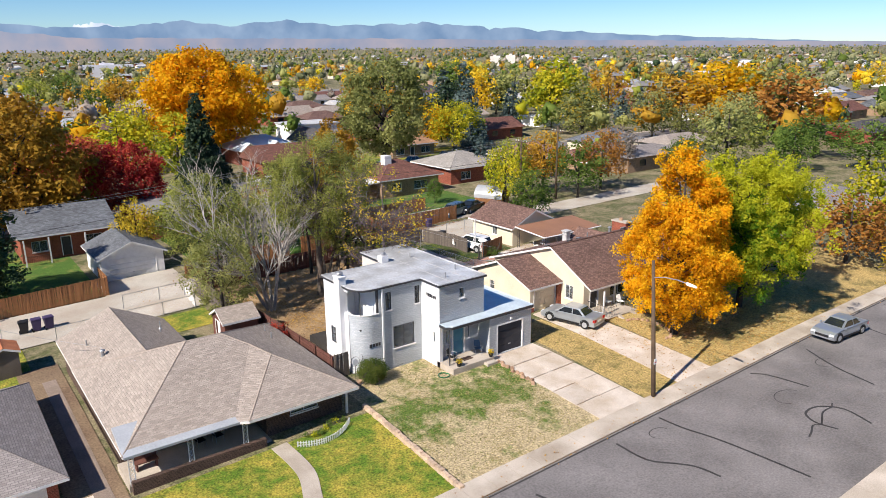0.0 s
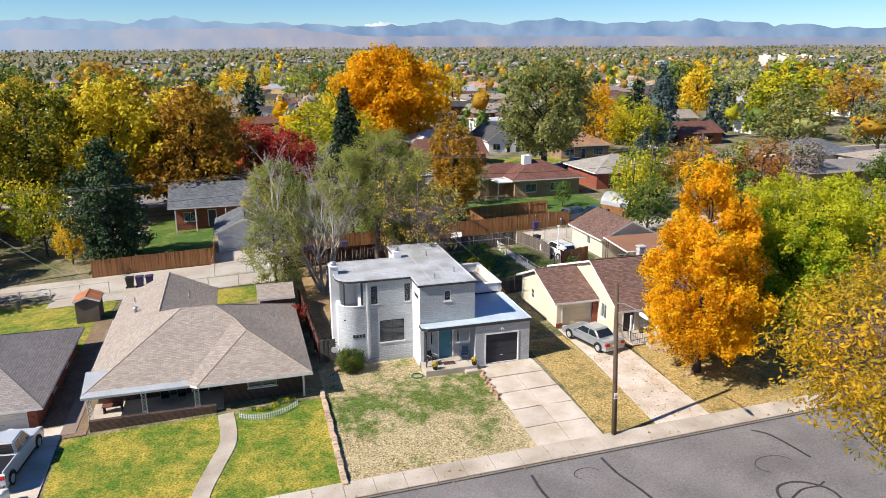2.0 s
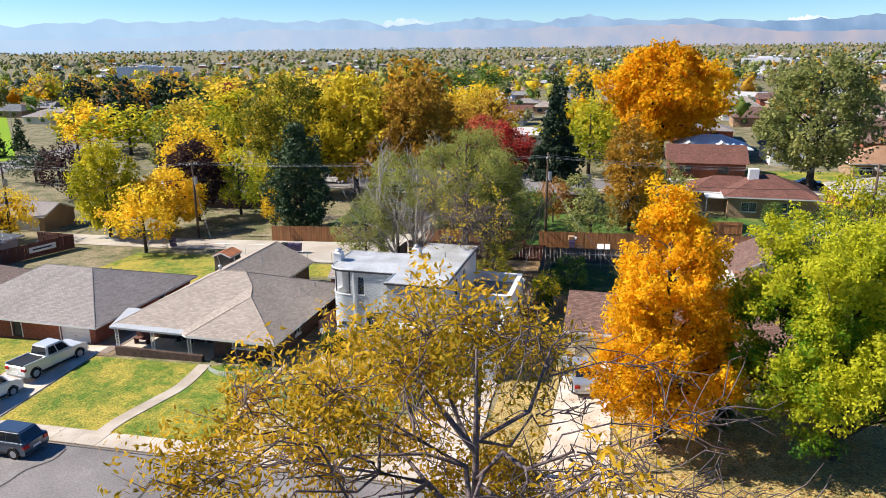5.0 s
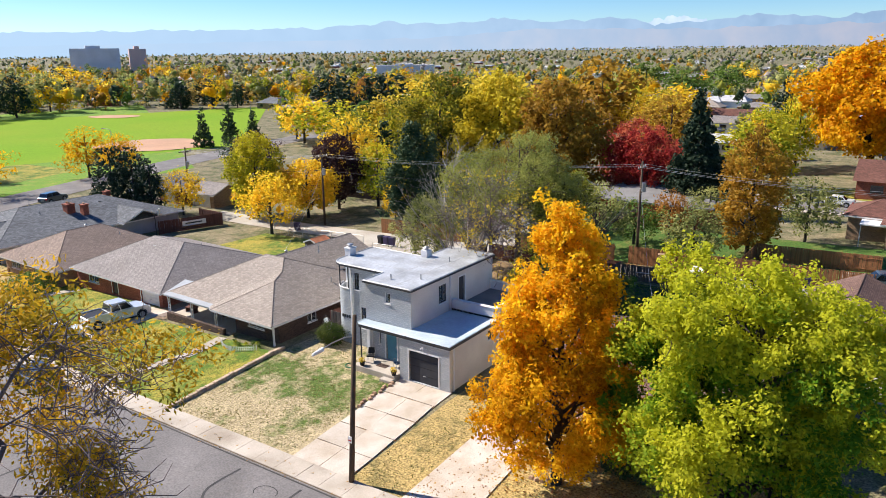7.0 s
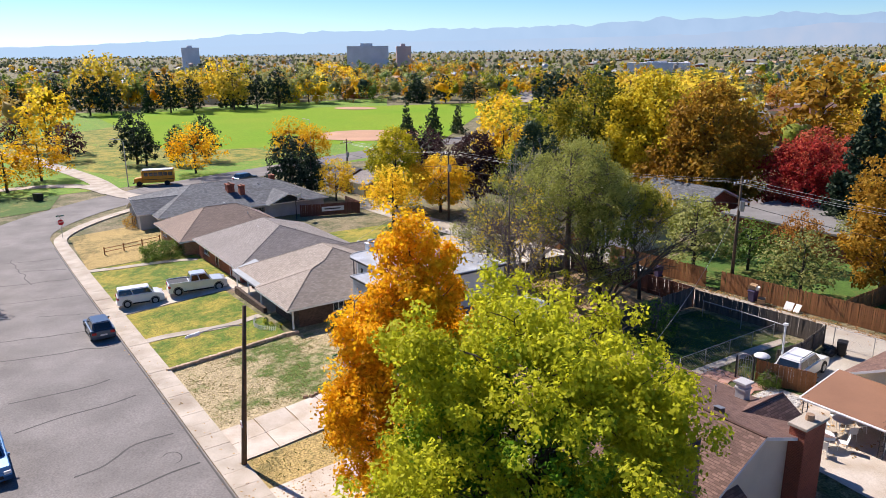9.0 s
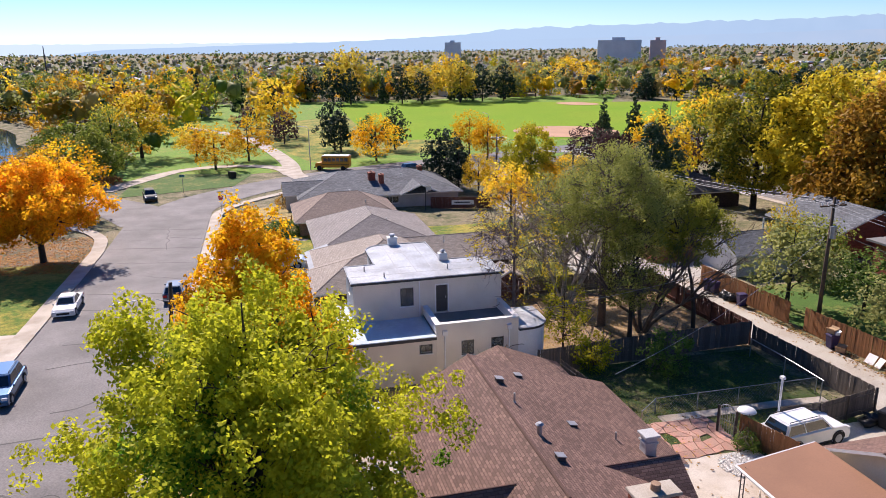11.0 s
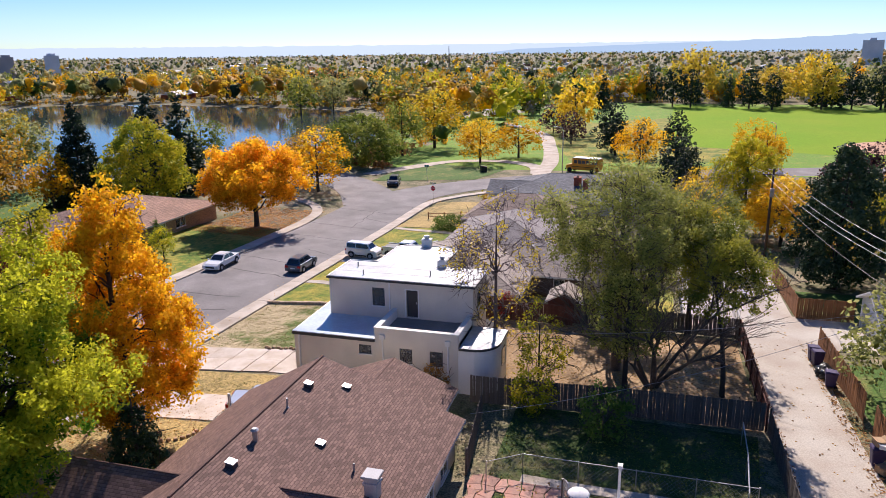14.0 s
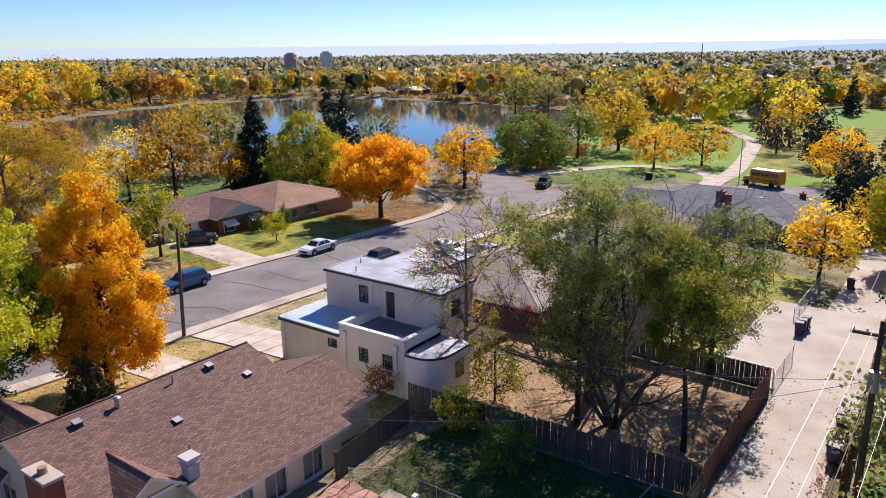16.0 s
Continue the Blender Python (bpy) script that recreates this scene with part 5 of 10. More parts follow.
    part("dormer_wall", b, M["cream"], h)
    roof_bits(h, [("vent", 10.4, 6.3, 4.9), ("vent", 9.1, 7.75, 4.3), ("vent", 14.0, 8.6, 4.0), ("vent", 17.6, 6.45, 4.85), ("pipe", 12.6, 6.3, 4.8), ("flue", 15.6, 6.35, 4.85), ("pipe", 14.7, 10.45, 3.3)])
    b = Mesh()
    b.box(15.25, 11.35, 2.2, 15.8, 11.9, 3.85)
    b.box(15.2, 11.3, 3.55, 15.85, 11.95, 3.67)
    b.box(15.15, 11.25, 3.87, 15.9, 12.0, 3.99)
    part("chimney", b, M["roof_white"], h, bevel=0.015)
    b = Mesh()
    b.box(20.02, 8.15, -0.6, 20.75, 9.85, 4.6)
    c = part("chimney", b, M["brick_red"], h, "broad red brick chimney")
    b = Mesh()
    b.cyl(20.4, 9.05, 4.74, 5.0, 0.2, 0.18)
    part("chimney_pot", b, M["stone_red"], c)
    b = Mesh()
    b.box(19.94, 8.06, 4.6, 20.84, 9.94, 4.74)
    part("chimney_crown", b, M["concrete"], c, bevel=0.02)
    # front stoop of brick with a slab, steps, planter and iron rails
    b = Mesh()
    b.box(7.75, -0.6, -0.8, 11.2, 1.88, 0.3)
    st_ = part("stoop", b, M["brick_red"], h)
    b = Mesh()
    b.box(7.7, -0.66, 0.302, 11.25, 1.86, 0.38)
    part("stoop_slab", b, M["concrete"], st_, bevel=0.015)
    for k in range(3):
        b = Mesh()
        b.box(9.1, -0.95 - 0.32 * k, -0.8, 10.3, -0.665 - 0.32 * k, 0.24 - 0.15 * k)
        part("step", b, M["concrete"], st_, bevel=0.015)
    for x in (8.8, 10.33):
        b = Mesh()
        b.hexa([(x, -1.7, -0.8), (x + 0.28, -1.7, -0.8), (x + 0.28, -0.67, -0.8), (x, -0.67, -0.8), (x, -1.7, 0.05), (x + 0.28, -1.7, 0.05), (x + 0.28, -0.67, 0.5), (x, -0.67, 0.5)])
        part("step_wall", b, M["concrete"], st_, bevel=0.02)
    b = Mesh()
    b.box(7.2, -2.6, -0.8, 8.7, -0.9, 0.12)
    part("brick_planter", b, M["stone_red"], h, bevel=0.03)
    for p_, q_ in (((7.8, -0.55), (8.75, -0.55)), ((7.8, -0.55), (7.8, 1.7)), ((10.65, -0.55), (11.15, -0.55)), ((11.15, -0.55), (11.15, 1.7))):
        b = Mesh()
        b.tube([(*p_, 1.2), (*q_, 1.2)], 0.022, 6)
        rail = part("iron_rail", b, M["trim_dark"], h)
        n_ = max(3, int(math.hypot(q_[0] - p_[0], q_[1] - p_[1]) / 0.16))
        for k in range(n_ + 1):
            x, y = p_[0] + (q_[0] - p_[0]) * k / n_, p_[1] + (q_[1] - p_[1]) * k / n_
            b = Mesh()
            b.tube([(x, y, 0.38), (x, y, 1.19)], 0.012, 4)
            part("baluster", b, M["trim_dark"], rail)
    for x, y in ((7.9, 0.0), (10.9, 1.5)):
        b = Mesh()
        b.box(x - 0.06, y - 0.06, 0.38, x + 0.06, y + 0.06, 2.4)
        part("porch_post", b, M["trim_white"], h)
    b = Mesh()
    b.box(7.8, 2.1, -0.2, 19.8, 11.0, -0.02)
    part("floor_slab", b, M["room"], h)


cream_house()

# neighbours along the row
hs = simple_house("ranch_house", "red brick house with grey shingle roof and white garage door", -45.0, 1.0, -31.2, 13.5, -0.9, 1.55, "hip", 2.2, 0.5, "brick_red", "shingle_gray", {"S": [(10.6, 13.2, -0.1, 1.4, "garage:trim_white"), (2, 3.8, 0.4, 1.3, "slider"), (6, 6.9, -0.1, 1.4, "door")], "E": [(4, 4.9, 0.4, 1.2, "sash"), (8, 8.9, .4, 1.2, "sash")]}, ends=(4.5, 5.5))
roof_bits(hs, [("vent", -1, -1.2, 2.4), ("pipe", 2.5, 1.5, 2.2), ("vent", 3.2, -1.0, 2.2)])
hs = simple_house("ranch_house", "tan brick bungalow with brown shingle hip roof", -57.0, -0.2, -46.5, 12.0, -1.7, 2.1, "hip", 2.2, 0.6, "brick_tan", "shingle_taupe", {"S": [(1.2, 3.0, .8, 1.8, "slider"), (6, 7.8, .8, 1.8, "slider")], "E": [(3, 4.2, .8, 1.8, "slider")]}, ends=(4.8, 4.8))
roof_bits(hs, [("vent", 1, 1.0, 2.0), ("pipe", 2.5, 2.5, 1.6), ("flue", -1.5, 1.0, 2.2)])
hs = simple_house("corner_house", "grey painted corner house with slate-grey hip roof", -77.0, 1.0, -61.0, 24.0, -2.0, 2.2, "hip", 2.3, 0.6, "metal_gray", "shingle_slate", {"S": [(1.2, 3.0, .8, 1.8, "slider"), (7, 9, .8, 1.8, "slider")], "E": [(3, 4.2, .8, 1.8, "slider"), (12, 14, .8, 1.8, "slider")]}, ends=(7, 7))
roof(hs, "gable_y", -1.0, -14.0, 5.5, -4.0, 0.3, 1.75, "shingle_slate")
roof(hs, "gable_x", 1.0, 2.5, 9.6, 8.5, 0.3, 1.6, "shingle_slate")
b = Mesh()
b.box(2.75, -1.25, -1.0, 3.85, -0.25, 2.6)
b.box(2.68, -1.32, 2.6, 3.92, -0.18, 2.75)
big_chimney = part("chimney", b, M["brick_red"], hs, "broad red brick chimney", bevel=0.01)
for x in (3.0, 3.6):
    b = Mesh()
    b.cyl(x, -0.75, 2.75, 2.98, 0.15, 0.13)
    part("chimney_pot", b, M["stone_red"], big_chimney)
b = Mesh()
b.box(-0.7, -13.6, -3.0, 5.2, -11.3, 0.3)
b.face([(-0.7, -13.6, 0.3), (5.2, -13.6, 0.3), (2.25, -13.6, 1.6)])
part("gable_wing", b, M["metal_gray"], hs)
roof_bits(hs, [("chimney", 4.6, 0.5, 1.6), ("chimney", -3.0, 8.0, 1.3), ("pipe", -2, -3, 2.1), ("pipe", 2.5, -4, 1.8), ("vent", 2, 4, 2.0), ("vent", -2.5, 2, 2.0)])
# back buildings beyond the alley
simple_house("detached_garage", "white garage with slate shingle gable roof and brick corners", -21.2, 38.6, -15.2, 45.5, -0.8, 2.3, "gable_y", 1.3, 0.4, "trim_white", "shingle_slate", {"S": [(0.8, 5.2, 0, 2.0, "garage:trim_white")]})
hs = simple_house("ranch_house", "red brick house with slate shingle gable roof and railed porch", -26.5, 51.6, -17.4, 61.0, -0.7, 2.9, "gable_x", 1.9, 0.8, "brick_red", "shingle_slate", {"S": [(1, 2.6, .8, 2, "slider"), (4, 4.9, 0, 2.1, "door"), (6.4, 8.2, .8, 2, "slider")]})
for x in (-4.4, -2.0, 1.6, 4.4):
    b = Mesh()
    b.box(x - .07, -6.4, -1.2, x + .07, -6.26, 1.9)
    part("porch_post", b, M["trim_white"], hs)
for x0_, x1_ in ((-4.4, -1.9), (1.6, 4.4)):
    b = Mesh()
    b.box(x0_, -6.36, .05, x1_, -6.3, .12)
    rail = part("porch_rail", b, M["fence_red"], hs)
    for k in range(14):
        b = Mesh()
        b.box(x0_ + (x1_ - x0_) * k / 14, -6.35, -.7, x0_ + (x1_ - x0_) * k / 14 + .05, -6.31, .05)
        part("baluster", b, M["fence_red"], rail)
simple_house("detached_garage", "cream garage with brown shingle roof", 16.6, 20.6, 22.8, 27.4, 0.15, 2.2, "gable_y", 1.5, 0.4, "cream", "shingle_brown", {"S": [(3.4, 4.2, .9, 1.8, "slider")], "W": [(3.4, 4.2, .9, 1.8, "slider")]})
simple_house("red_brick_garage", "red garage with charcoal gable roof", -80, 34, -74, 40, -2.2, 2.3, "gable_x", 1.3, 0.4, "brick_red", "shingle_dark", {"S": [(1, 4, 0, 2, "garage:trim_white")]})
simple_house("detached_garage", "tan garage with gable roof", -73, 34.5, -67, 40, -2.2, 2.1, "gable_x", 1.2, 0.4, "brick_tan", "shingle_gray", {"S": [(1, 5, 0, 2, "garage:trim_white")]})
simple_house("garden_shed", "small red and white shed with tan shingle roof", -17.6, 14.6, -15.0, 17.2, -0.5, 1.8, "gable_x", 0.7, 0.2, "fence_red", "shingle_tan", {"W": [(0.7, 1.6, 0, 1.6, "door:trim_white")]})
hs = simple_house("flat_house", "low house with grey gravel flat roof and white edge", -13, 52, 1.5, 66, -0.8, 3.2, "flat", 0, 0.6, "brick_red", "roof_flat_gray", {"S": [(2, 4, .8, 2, "slider"), (8, 10, .8, 2, "slider")]})
b = Mesh()
b.box(3, -2.4, 2.12, 4.4, -1.2, 2.75)
b.box(-4, 1, 2.12, -3.2, 1.8, 2.5)
part("roof_unit", b, M["galv"], hs, bevel=.03)
hs = simple_house("ranch_house", "tan brick house with red-brown hip roof and white patio awning", 19.5, 52.0, 29.6, 61, 0.3, 2.8, "hip", 1.9, 0.6, "brick_tan", "shingle_red", {"S": [(1.6, 3.4, .8, 2, "slider"), (5.6, 8.2, .8, 2, "slider")]})
roof(hs, "hip", -9.5, -1.5, 0.5, 5.4, 2.9, 4.5, "shingle_red")
b = Mesh()
b.box(-9.0, -1.0, -.6, 0.0, 4.9, 2.8)
part("west_wing", b, M["brick_tan"], hs)
b = Mesh()
b.box(-7.6, -4.2, 2.55, -3.6, -1.5, 2.68)
part("awning", b, M["trim_white"], hs, "flat white patio awning")
for x in (-7.5, -3.8):
    b = Mesh()
    b.box(x, -4.15, -.2, x + .08, -4.05, 2.55)
    part("awning_post", b, M["trim_white"], hs)
b = Mesh()
b.box(-2.4, -1.2, 4.5, -1.2, 0.0, 5.9)
part("rooftop_cooler", b, M["white_plastic"], hs, "white rooftop evaporative cooler", bevel=.04)
hs = simple_house("ranch_house", "red brick house with worn grey hip roof", 33.5, 54, 44.5, 64, 0.3, 2.8, "hip", 1.7, 0.6, "brick_red", "roof_pale_gray", {"S": [(2, 4, .8, 2, "slider"), (7, 9, .8, 2, "slider")]})
roof_bits(hs, [("pipe", 1.5, -2.0, 4.1), ("vent", -1.5, -2.2, 4.0), ("flue", 0.2, 1, 4.5)])
simple_house("ranch_house", "pale brick house with pinkish tile hip roof", 49, 53, 61, 63, 0.4, 2.8, "hip", 1.9, 0.6, "brick_tan", "tile_clay", {"S": [(2, 4, .8, 2, "slider"), (8, 10, .8, 2, "slider")]})
hs = simple_house("ranch_house", "red brick house with pale blue-white metal roof and white gables", 15.8, 98, 28, 107, 0.2, 3.0, "hip", 1.8, 0.7, "brick_red", "roof_pale_blue", {"S": [(.8, 2.8, 0, 2.1, "garage:trim_white"), (4, 5.6, .8, 2.1, "slider"), (8.5, 10.5, .8, 2.1, "slider")]})
for gx in (-4.2, 1.4):
    roof(hs, "gable_y", gx - 1.9, -6.4, gx + 1.9, -1.0, 3.0, 4.4, "roof_pale_blue")
    b = Mesh()
    b.face([(gx - 1.6, -6.0, 2.95), (gx + 1.6, -6.0, 2.95), (gx, -6.0, 4.15)])
    part("gable", b, M["trim_white"], hs)
simple_house("bungalow", "white bungalow with dark shingle gable", 31.5, 97, 37.5, 109, 0.2, 3.0, "gable_y", 2.2, 0.5, "white_paint", "shingle_dark", {"S": [(1, 2.6, .8, 2.1, "slider"), (4, 4.9, 0, 2.1, "door")]})
hs = simple_house("ranch_house", "tan brick house with orange-brown hip roof", 41.5, 83.5, 51.5, 92, 0.4, 2.9, "hip", 2.0, 0.7, "brick_tan", "shingle_orange", {"S": [(.8, 2.8, .8, 2.1, "slider"), (4.2, 5.1, 0, 2.1, "door"), (6.8, 9, .8, 2.1, "slider")]})
roof_bits(hs, [("chimney", 2.8, 1.5, 3.9)])
simple_house("flat_house", "white flat-roofed house with several levels", 39, 123, 51, 133, 0.4, 3.8, "flat", 0, 0.3, "white_paint", "roof_white", {"S": [(1, 3, .8, 2.1, "slider"), (7, 9.5, .8, 2.1, "slider")]})
sheet("lawn", [(14, 42, 0), (29, 42, 0), (29, 51, 0), (14, 51, 0)], 0.045, M["lawn_green"], 10, 6, label="green back lawn behind the tan brick house", category="lawn")
sheet("parking_pad", [(17, 34.9, 0), (25.5, 34.9, 0), (25.5, 41.5, 0), (17, 41.5, 0)], 0.07, M["alley"], 8, 6, label="pale concrete parking pad beyond the alley", category="driveway")
sheet("lawn", [(8, 79.9, 0), (60, 79.9, 0), (60, 90, 0), (8, 90, 0)], 0.04, M["lawn_yellow"], 16, 6, label="front lawns along the street behind", category="lawn")


def barrel_shed(x, y, rz):
    t = thing("barrel_shed", "orange wooden shed with a rounded grey metal roof", "shed", x, y, ground(x, y), rz)
    b = Mesh()
    arc = [(1.5 * math.cos(math.pi * k / 10), 1.25 + 1.5 * math.sin(math.pi * k / 10)) for k in range(11)]
    ends = [(1.4, 0), *[(u * .93, v - .08) for u, v in arc], (-1.4, 0)]
    b.face([(u, -1.9, v) for u, v in ends])
    b.face([(u, 1.9, v) for u, v in ends[::-1]])
    for sx in (-1.4, 1.4):
        b.box(sx - .05, -1.9, 0, sx + .05, 1.9, 1.3)
    part("wall", b, M["fence_cedar"], t)
    b = Mesh()
    for k, (u, v) in enumerate(arc):
        b.v += [(u, -2.05, v), (u, 2.05, v), (u * .97, -2.05, v - .05), (u * .97, 2.05, v - .05)]
        if k:
            o = 4 * k - 4
            b.f += [(o, o + 1, o + 5, o + 4), (o + 2, o + 6, o + 7, o + 3), (o, o + 4, o + 6, o + 2), (o + 1, o + 3, o + 7, o + 5)]
    b.m, b.uv = [0] * len(b.f), [None] * len(b.f)
    part("roof", b, M["metal_gray"], t)
    b = Mesh()
    b.box(-.6, -1.95, .05, .6, -1.88, 1.95)
    part("door", b, M["fence_red"], t)


barrel_shed(28.6, 38.2, 25)
simple_house("ranch_house", "house with brown hip roof", 58, 46, 73, 57, 0, 2.5, "hip", 2.0, 0.6, "brick_tan", "shingle_red", {"S": [(2, 4, .8, 2, "slider"), (8, 10, .8, 2, "slider")]})
simple_house("ranch_house", "brick house with dark hip roof", -62, 52, -47, 62, -1.8, 2.5, "hip", 2.0, 0.6, "brick_dark", "shingle_dark", {"S": [(2, 4, .8, 2, "slider"), (8, 10, .8, 2, "slider")]})
simple_house("ranch_house", "brick house beyond the maples", 27, 1.5, 40, 12, 0.2, 2.4, "hip", 2.0, 0.6, "brick_tan", "shingle_brown", {"S": [(2, 4, .8, 2, "slider"), (8, 10, .8, 2, "slider")]})
simple_house("ranch_house", "brick house further up the street", 46, 1.5, 60, 12, 0.5, 2.4, "hip", 2.0, 0.6, "brick_red", "shingle_gray", {"S": [(2, 4, .8, 2, "slider"), (8, 10, .8, 2, "slider")]})
# across the street
hs = simple_house("ranch_house", "red brick house with brown roof, pale front gable and white awnings", -29.5, -49, -15, -38.5, -1.2, 2.4, "gable_x", 1.8, 0.5, "brick_red", "shingle_brown", {"N": [(1.2, 3.8, 0, 2, "garage:trim_white"), (5, 5.9, 0, 2, "door:trim_white")]})
roof(hs, "gable_y", -7.7, 0.5, 0.1, 7.4, 1.2, 2.75, "shingle_brown")
b = Mesh()
b.box(-7.3, 4.6, -2.4, -0.3, 7.0, 1.2)
part("front_wing", b, M["brick_red"], hs)
b = Mesh()
b.face([(-0.3, 7.06, 1.1), (-7.3, 7.06, 1.1), (-3.8, 7.06, 2.6)])
b.face([(-0.3, 7.0, 1.1), (-3.8, 7.0, 2.6), (-7.3, 7.0, 1.1)])
part("gable", b, M["gable_blue"], hs, "pale blue-white boarded gable")
for xw in (-5.9, -1.9):
    b = Mesh()
    b.box(xw - 0.85, 6.98, -0.75, xw + 0.85, 7.08, 0.6)
    wf = part("window_frame", b, M["trim_white"], hs)
    b = Mesh()
    b.box(xw - 0.75, 7.06, -0.65, xw + 0.75, 7.1, 0.5)
    part("pane", b, M["trim_dark"], wf)
    b = Mesh()
    for s_ in range(8):
        u = xw - 0.98 + s_ * 0.245
        b.face([(u, 7.02, 0.72), (u, 7.85, 0.2), (u + 0.235, 7.85, 0.2), (u + 0.235, 7.02, 0.72)])
        b.face([(u, 7.85, 0.2), (u, 7.85, 0.04), (u + 0.235, 7.85, 0.04), (u + 0.235, 7.85, 0.2)])
    part("awning", b, M["trim_white"], hs, "white slatted metal awning")
simple_house("ranch_house", "tan house with clay tile hip roof", -46, -51, -31, -36, -1.6, 2.4, "hip", 2.1, 0.6, "brick_tan", "tile_clay", {"N": [(2, 4, .8, 2, "slider"), (6, 8, .8, 2, "slider")], "W": [(2, 4, .8, 2, "slider")]})
simple_house("ranch_house", "brick house with brown roof behind trees", -10, -50, 5, -39, -0.6, 2.4, "hip", 2.0, 0.6, "brick_red", "shingle_brown", {"N": [(2, 4, .8, 2, "slider"), (8, 10, .8, 2, "slider")]})
simple_house("ranch_house", "brick house across the street", 12, -50, 27, -39, 0, 2.4, "hip", 2.0, 0.6, "brick_tan", "shingle_gray", {"N": [(2, 4, .8, 2, "slider"), (8, 10, .8, 2, "slider")]})


# ---- trees ----
PHI = (1 + 5 ** 0.5) / 2
ICO_V = np.array([(u, v, 0) for u in (-1, 1) for v in (-PHI, PHI)] + [(0, u, v) for u in (-1, 1) for v in (-PHI, PHI)] + [(v, 0, u) for u in (-1, 1) for v in (-PHI, PHI)]) / 1.902
ICO_F = np.array([f if np.dot(np.cross(ICO_V[f[1]] - ICO_V[f[0]], ICO_V[f[2]] - ICO_V[f[0]]), ICO_V[f[0]]) > 0 else (f[0], f[2], f[1]) for f in [(i, j, k) for i in range(12) for j in range(i + 1, 12) for k in range(j + 1, 12)] if max(np.linalg.norm(ICO_V[f[i]] - ICO_V[f[i - 1]]) for i in range(3)) < 1.1])


def leaf_mesh(name, cent, crad, tone, per, size, m, rng, up=0.35, aspect=0.62, stretch=(1, 1, 1), core=None):
    """Many small leaf blades in clumps about the centres. core: (centres, radii, tones) of dense ragged tufts inside."""
    n = len(cent)
    c = np.repeat(cent, per, axis=0)
    r = np.repeat(crad, per)[:, None]
    d = rng.normal(size=(n * per, 3))
    d /= np.linalg.norm(d, axis=1)[:, None] + 1e-9
    c = c + d * r * (rng.random((n * per, 1)) ** 0.45) * np.array(stretch)
    nr = d * 0.8 + rng.normal(size=d.shape) * 0.55 + np.array([0, 0, up])
    nr /= np.linalg.norm(nr, axis=1)[:, None] + 1e-9
    a = np.cross(nr, rng.normal(size=nr.shape))
    a /= np.linalg.norm(a, axis=1)[:, None] + 1e-9
    b = np.cross(nr, a)
    s = size * (0.65 + 0.7 * rng.random((n * per, 1)))
    v = np.stack([c + a * s * 0.5, c + b * s * 0.5 * aspect, c - a * s * 0.5, c - b * s * 0.5 * aspect], axis=1).reshape(-1, 3)
    k = n * per
    loops = np.arange(4 * k)
    start = np.arange(0, 4 * k, 4)
    tones = np.repeat(tone, per)
    if core is not None:
        cc, cr, ct = core
        q = len(cc)
        w = (cc[:, None, :] + ICO_V[None] * cr[:, None, None] * (0.25 + 1.1 * rng.random((q, 12, 1)))).reshape(-1, 3)
        loops = np.concatenate([loops, (ICO_F[None] + 4 * k + 12 * np.arange(q)[:, None, None]).reshape(-1)])
        start = np.concatenate([start, 4 * k + np.arange(0, 60 * q, 3)])
        tones = np.concatenate([tones, np.clip(np.repeat(ct, 20) + 0.4 * (rng.random(20 * q) - 0.5), 0, 1)])
        v = np.concatenate([v, w])
    me = bpy.data.meshes.new(name)
    me.vertices.add(len(v))
    me.vertices.foreach_set("co", v.astype(np.float32).ravel())
    me.loops.add(len(loops))
    me.loops.foreach_set("vertex_index", loops.astype(np.int32))
    me.polygons.add(len(start))
    me.polygons.foreach_set("loop_start", start.astype(np.int32))
    at = me.attributes.new("tone", 'FLOAT', 'FACE')
    at.data.foreach_set("value", tones.astype(np.float32))
    if m:
        me.materials.append(m)
    me.update()
    me.validate()
    return me


def lumps(d, seed, k=2.0):
    return np.array([noise.noise(Vector(x) * k + Vector((seed * 7.3, seed * 1.7, 0))) for x in d])


PROFILE = {
    "round": ([0, .12, .3, .55, .78, .92, 1], [.35, .75, .96, 1, .8, .5, .12]),
    "oval": ([0, .08, .25, .45, .65, .82, .93, 1], [.4, .82, 1, .95, .78, .52, .3, .08]),
    "vase": ([0, .2, .45, .7, .88, 1], [.25, .6, .9, 1, .75, .2]),
    "column": ([0, .1, .4, .7, .9, 1], [.5, .85, 1, .85, .5, .12]),
    "cone": ([0, .06, .3, .6, .85, 1], [.75, 1, .78, .46, .2, .03]),
    "pine": ([0, .15, .4, .7, .9, 1], [.6, .95, 1, .75, .45, .1]),
    "wide": ([0, .15, .4, .7, .9, 1], [.5, .9, 1, .85, .5, .1]),
}


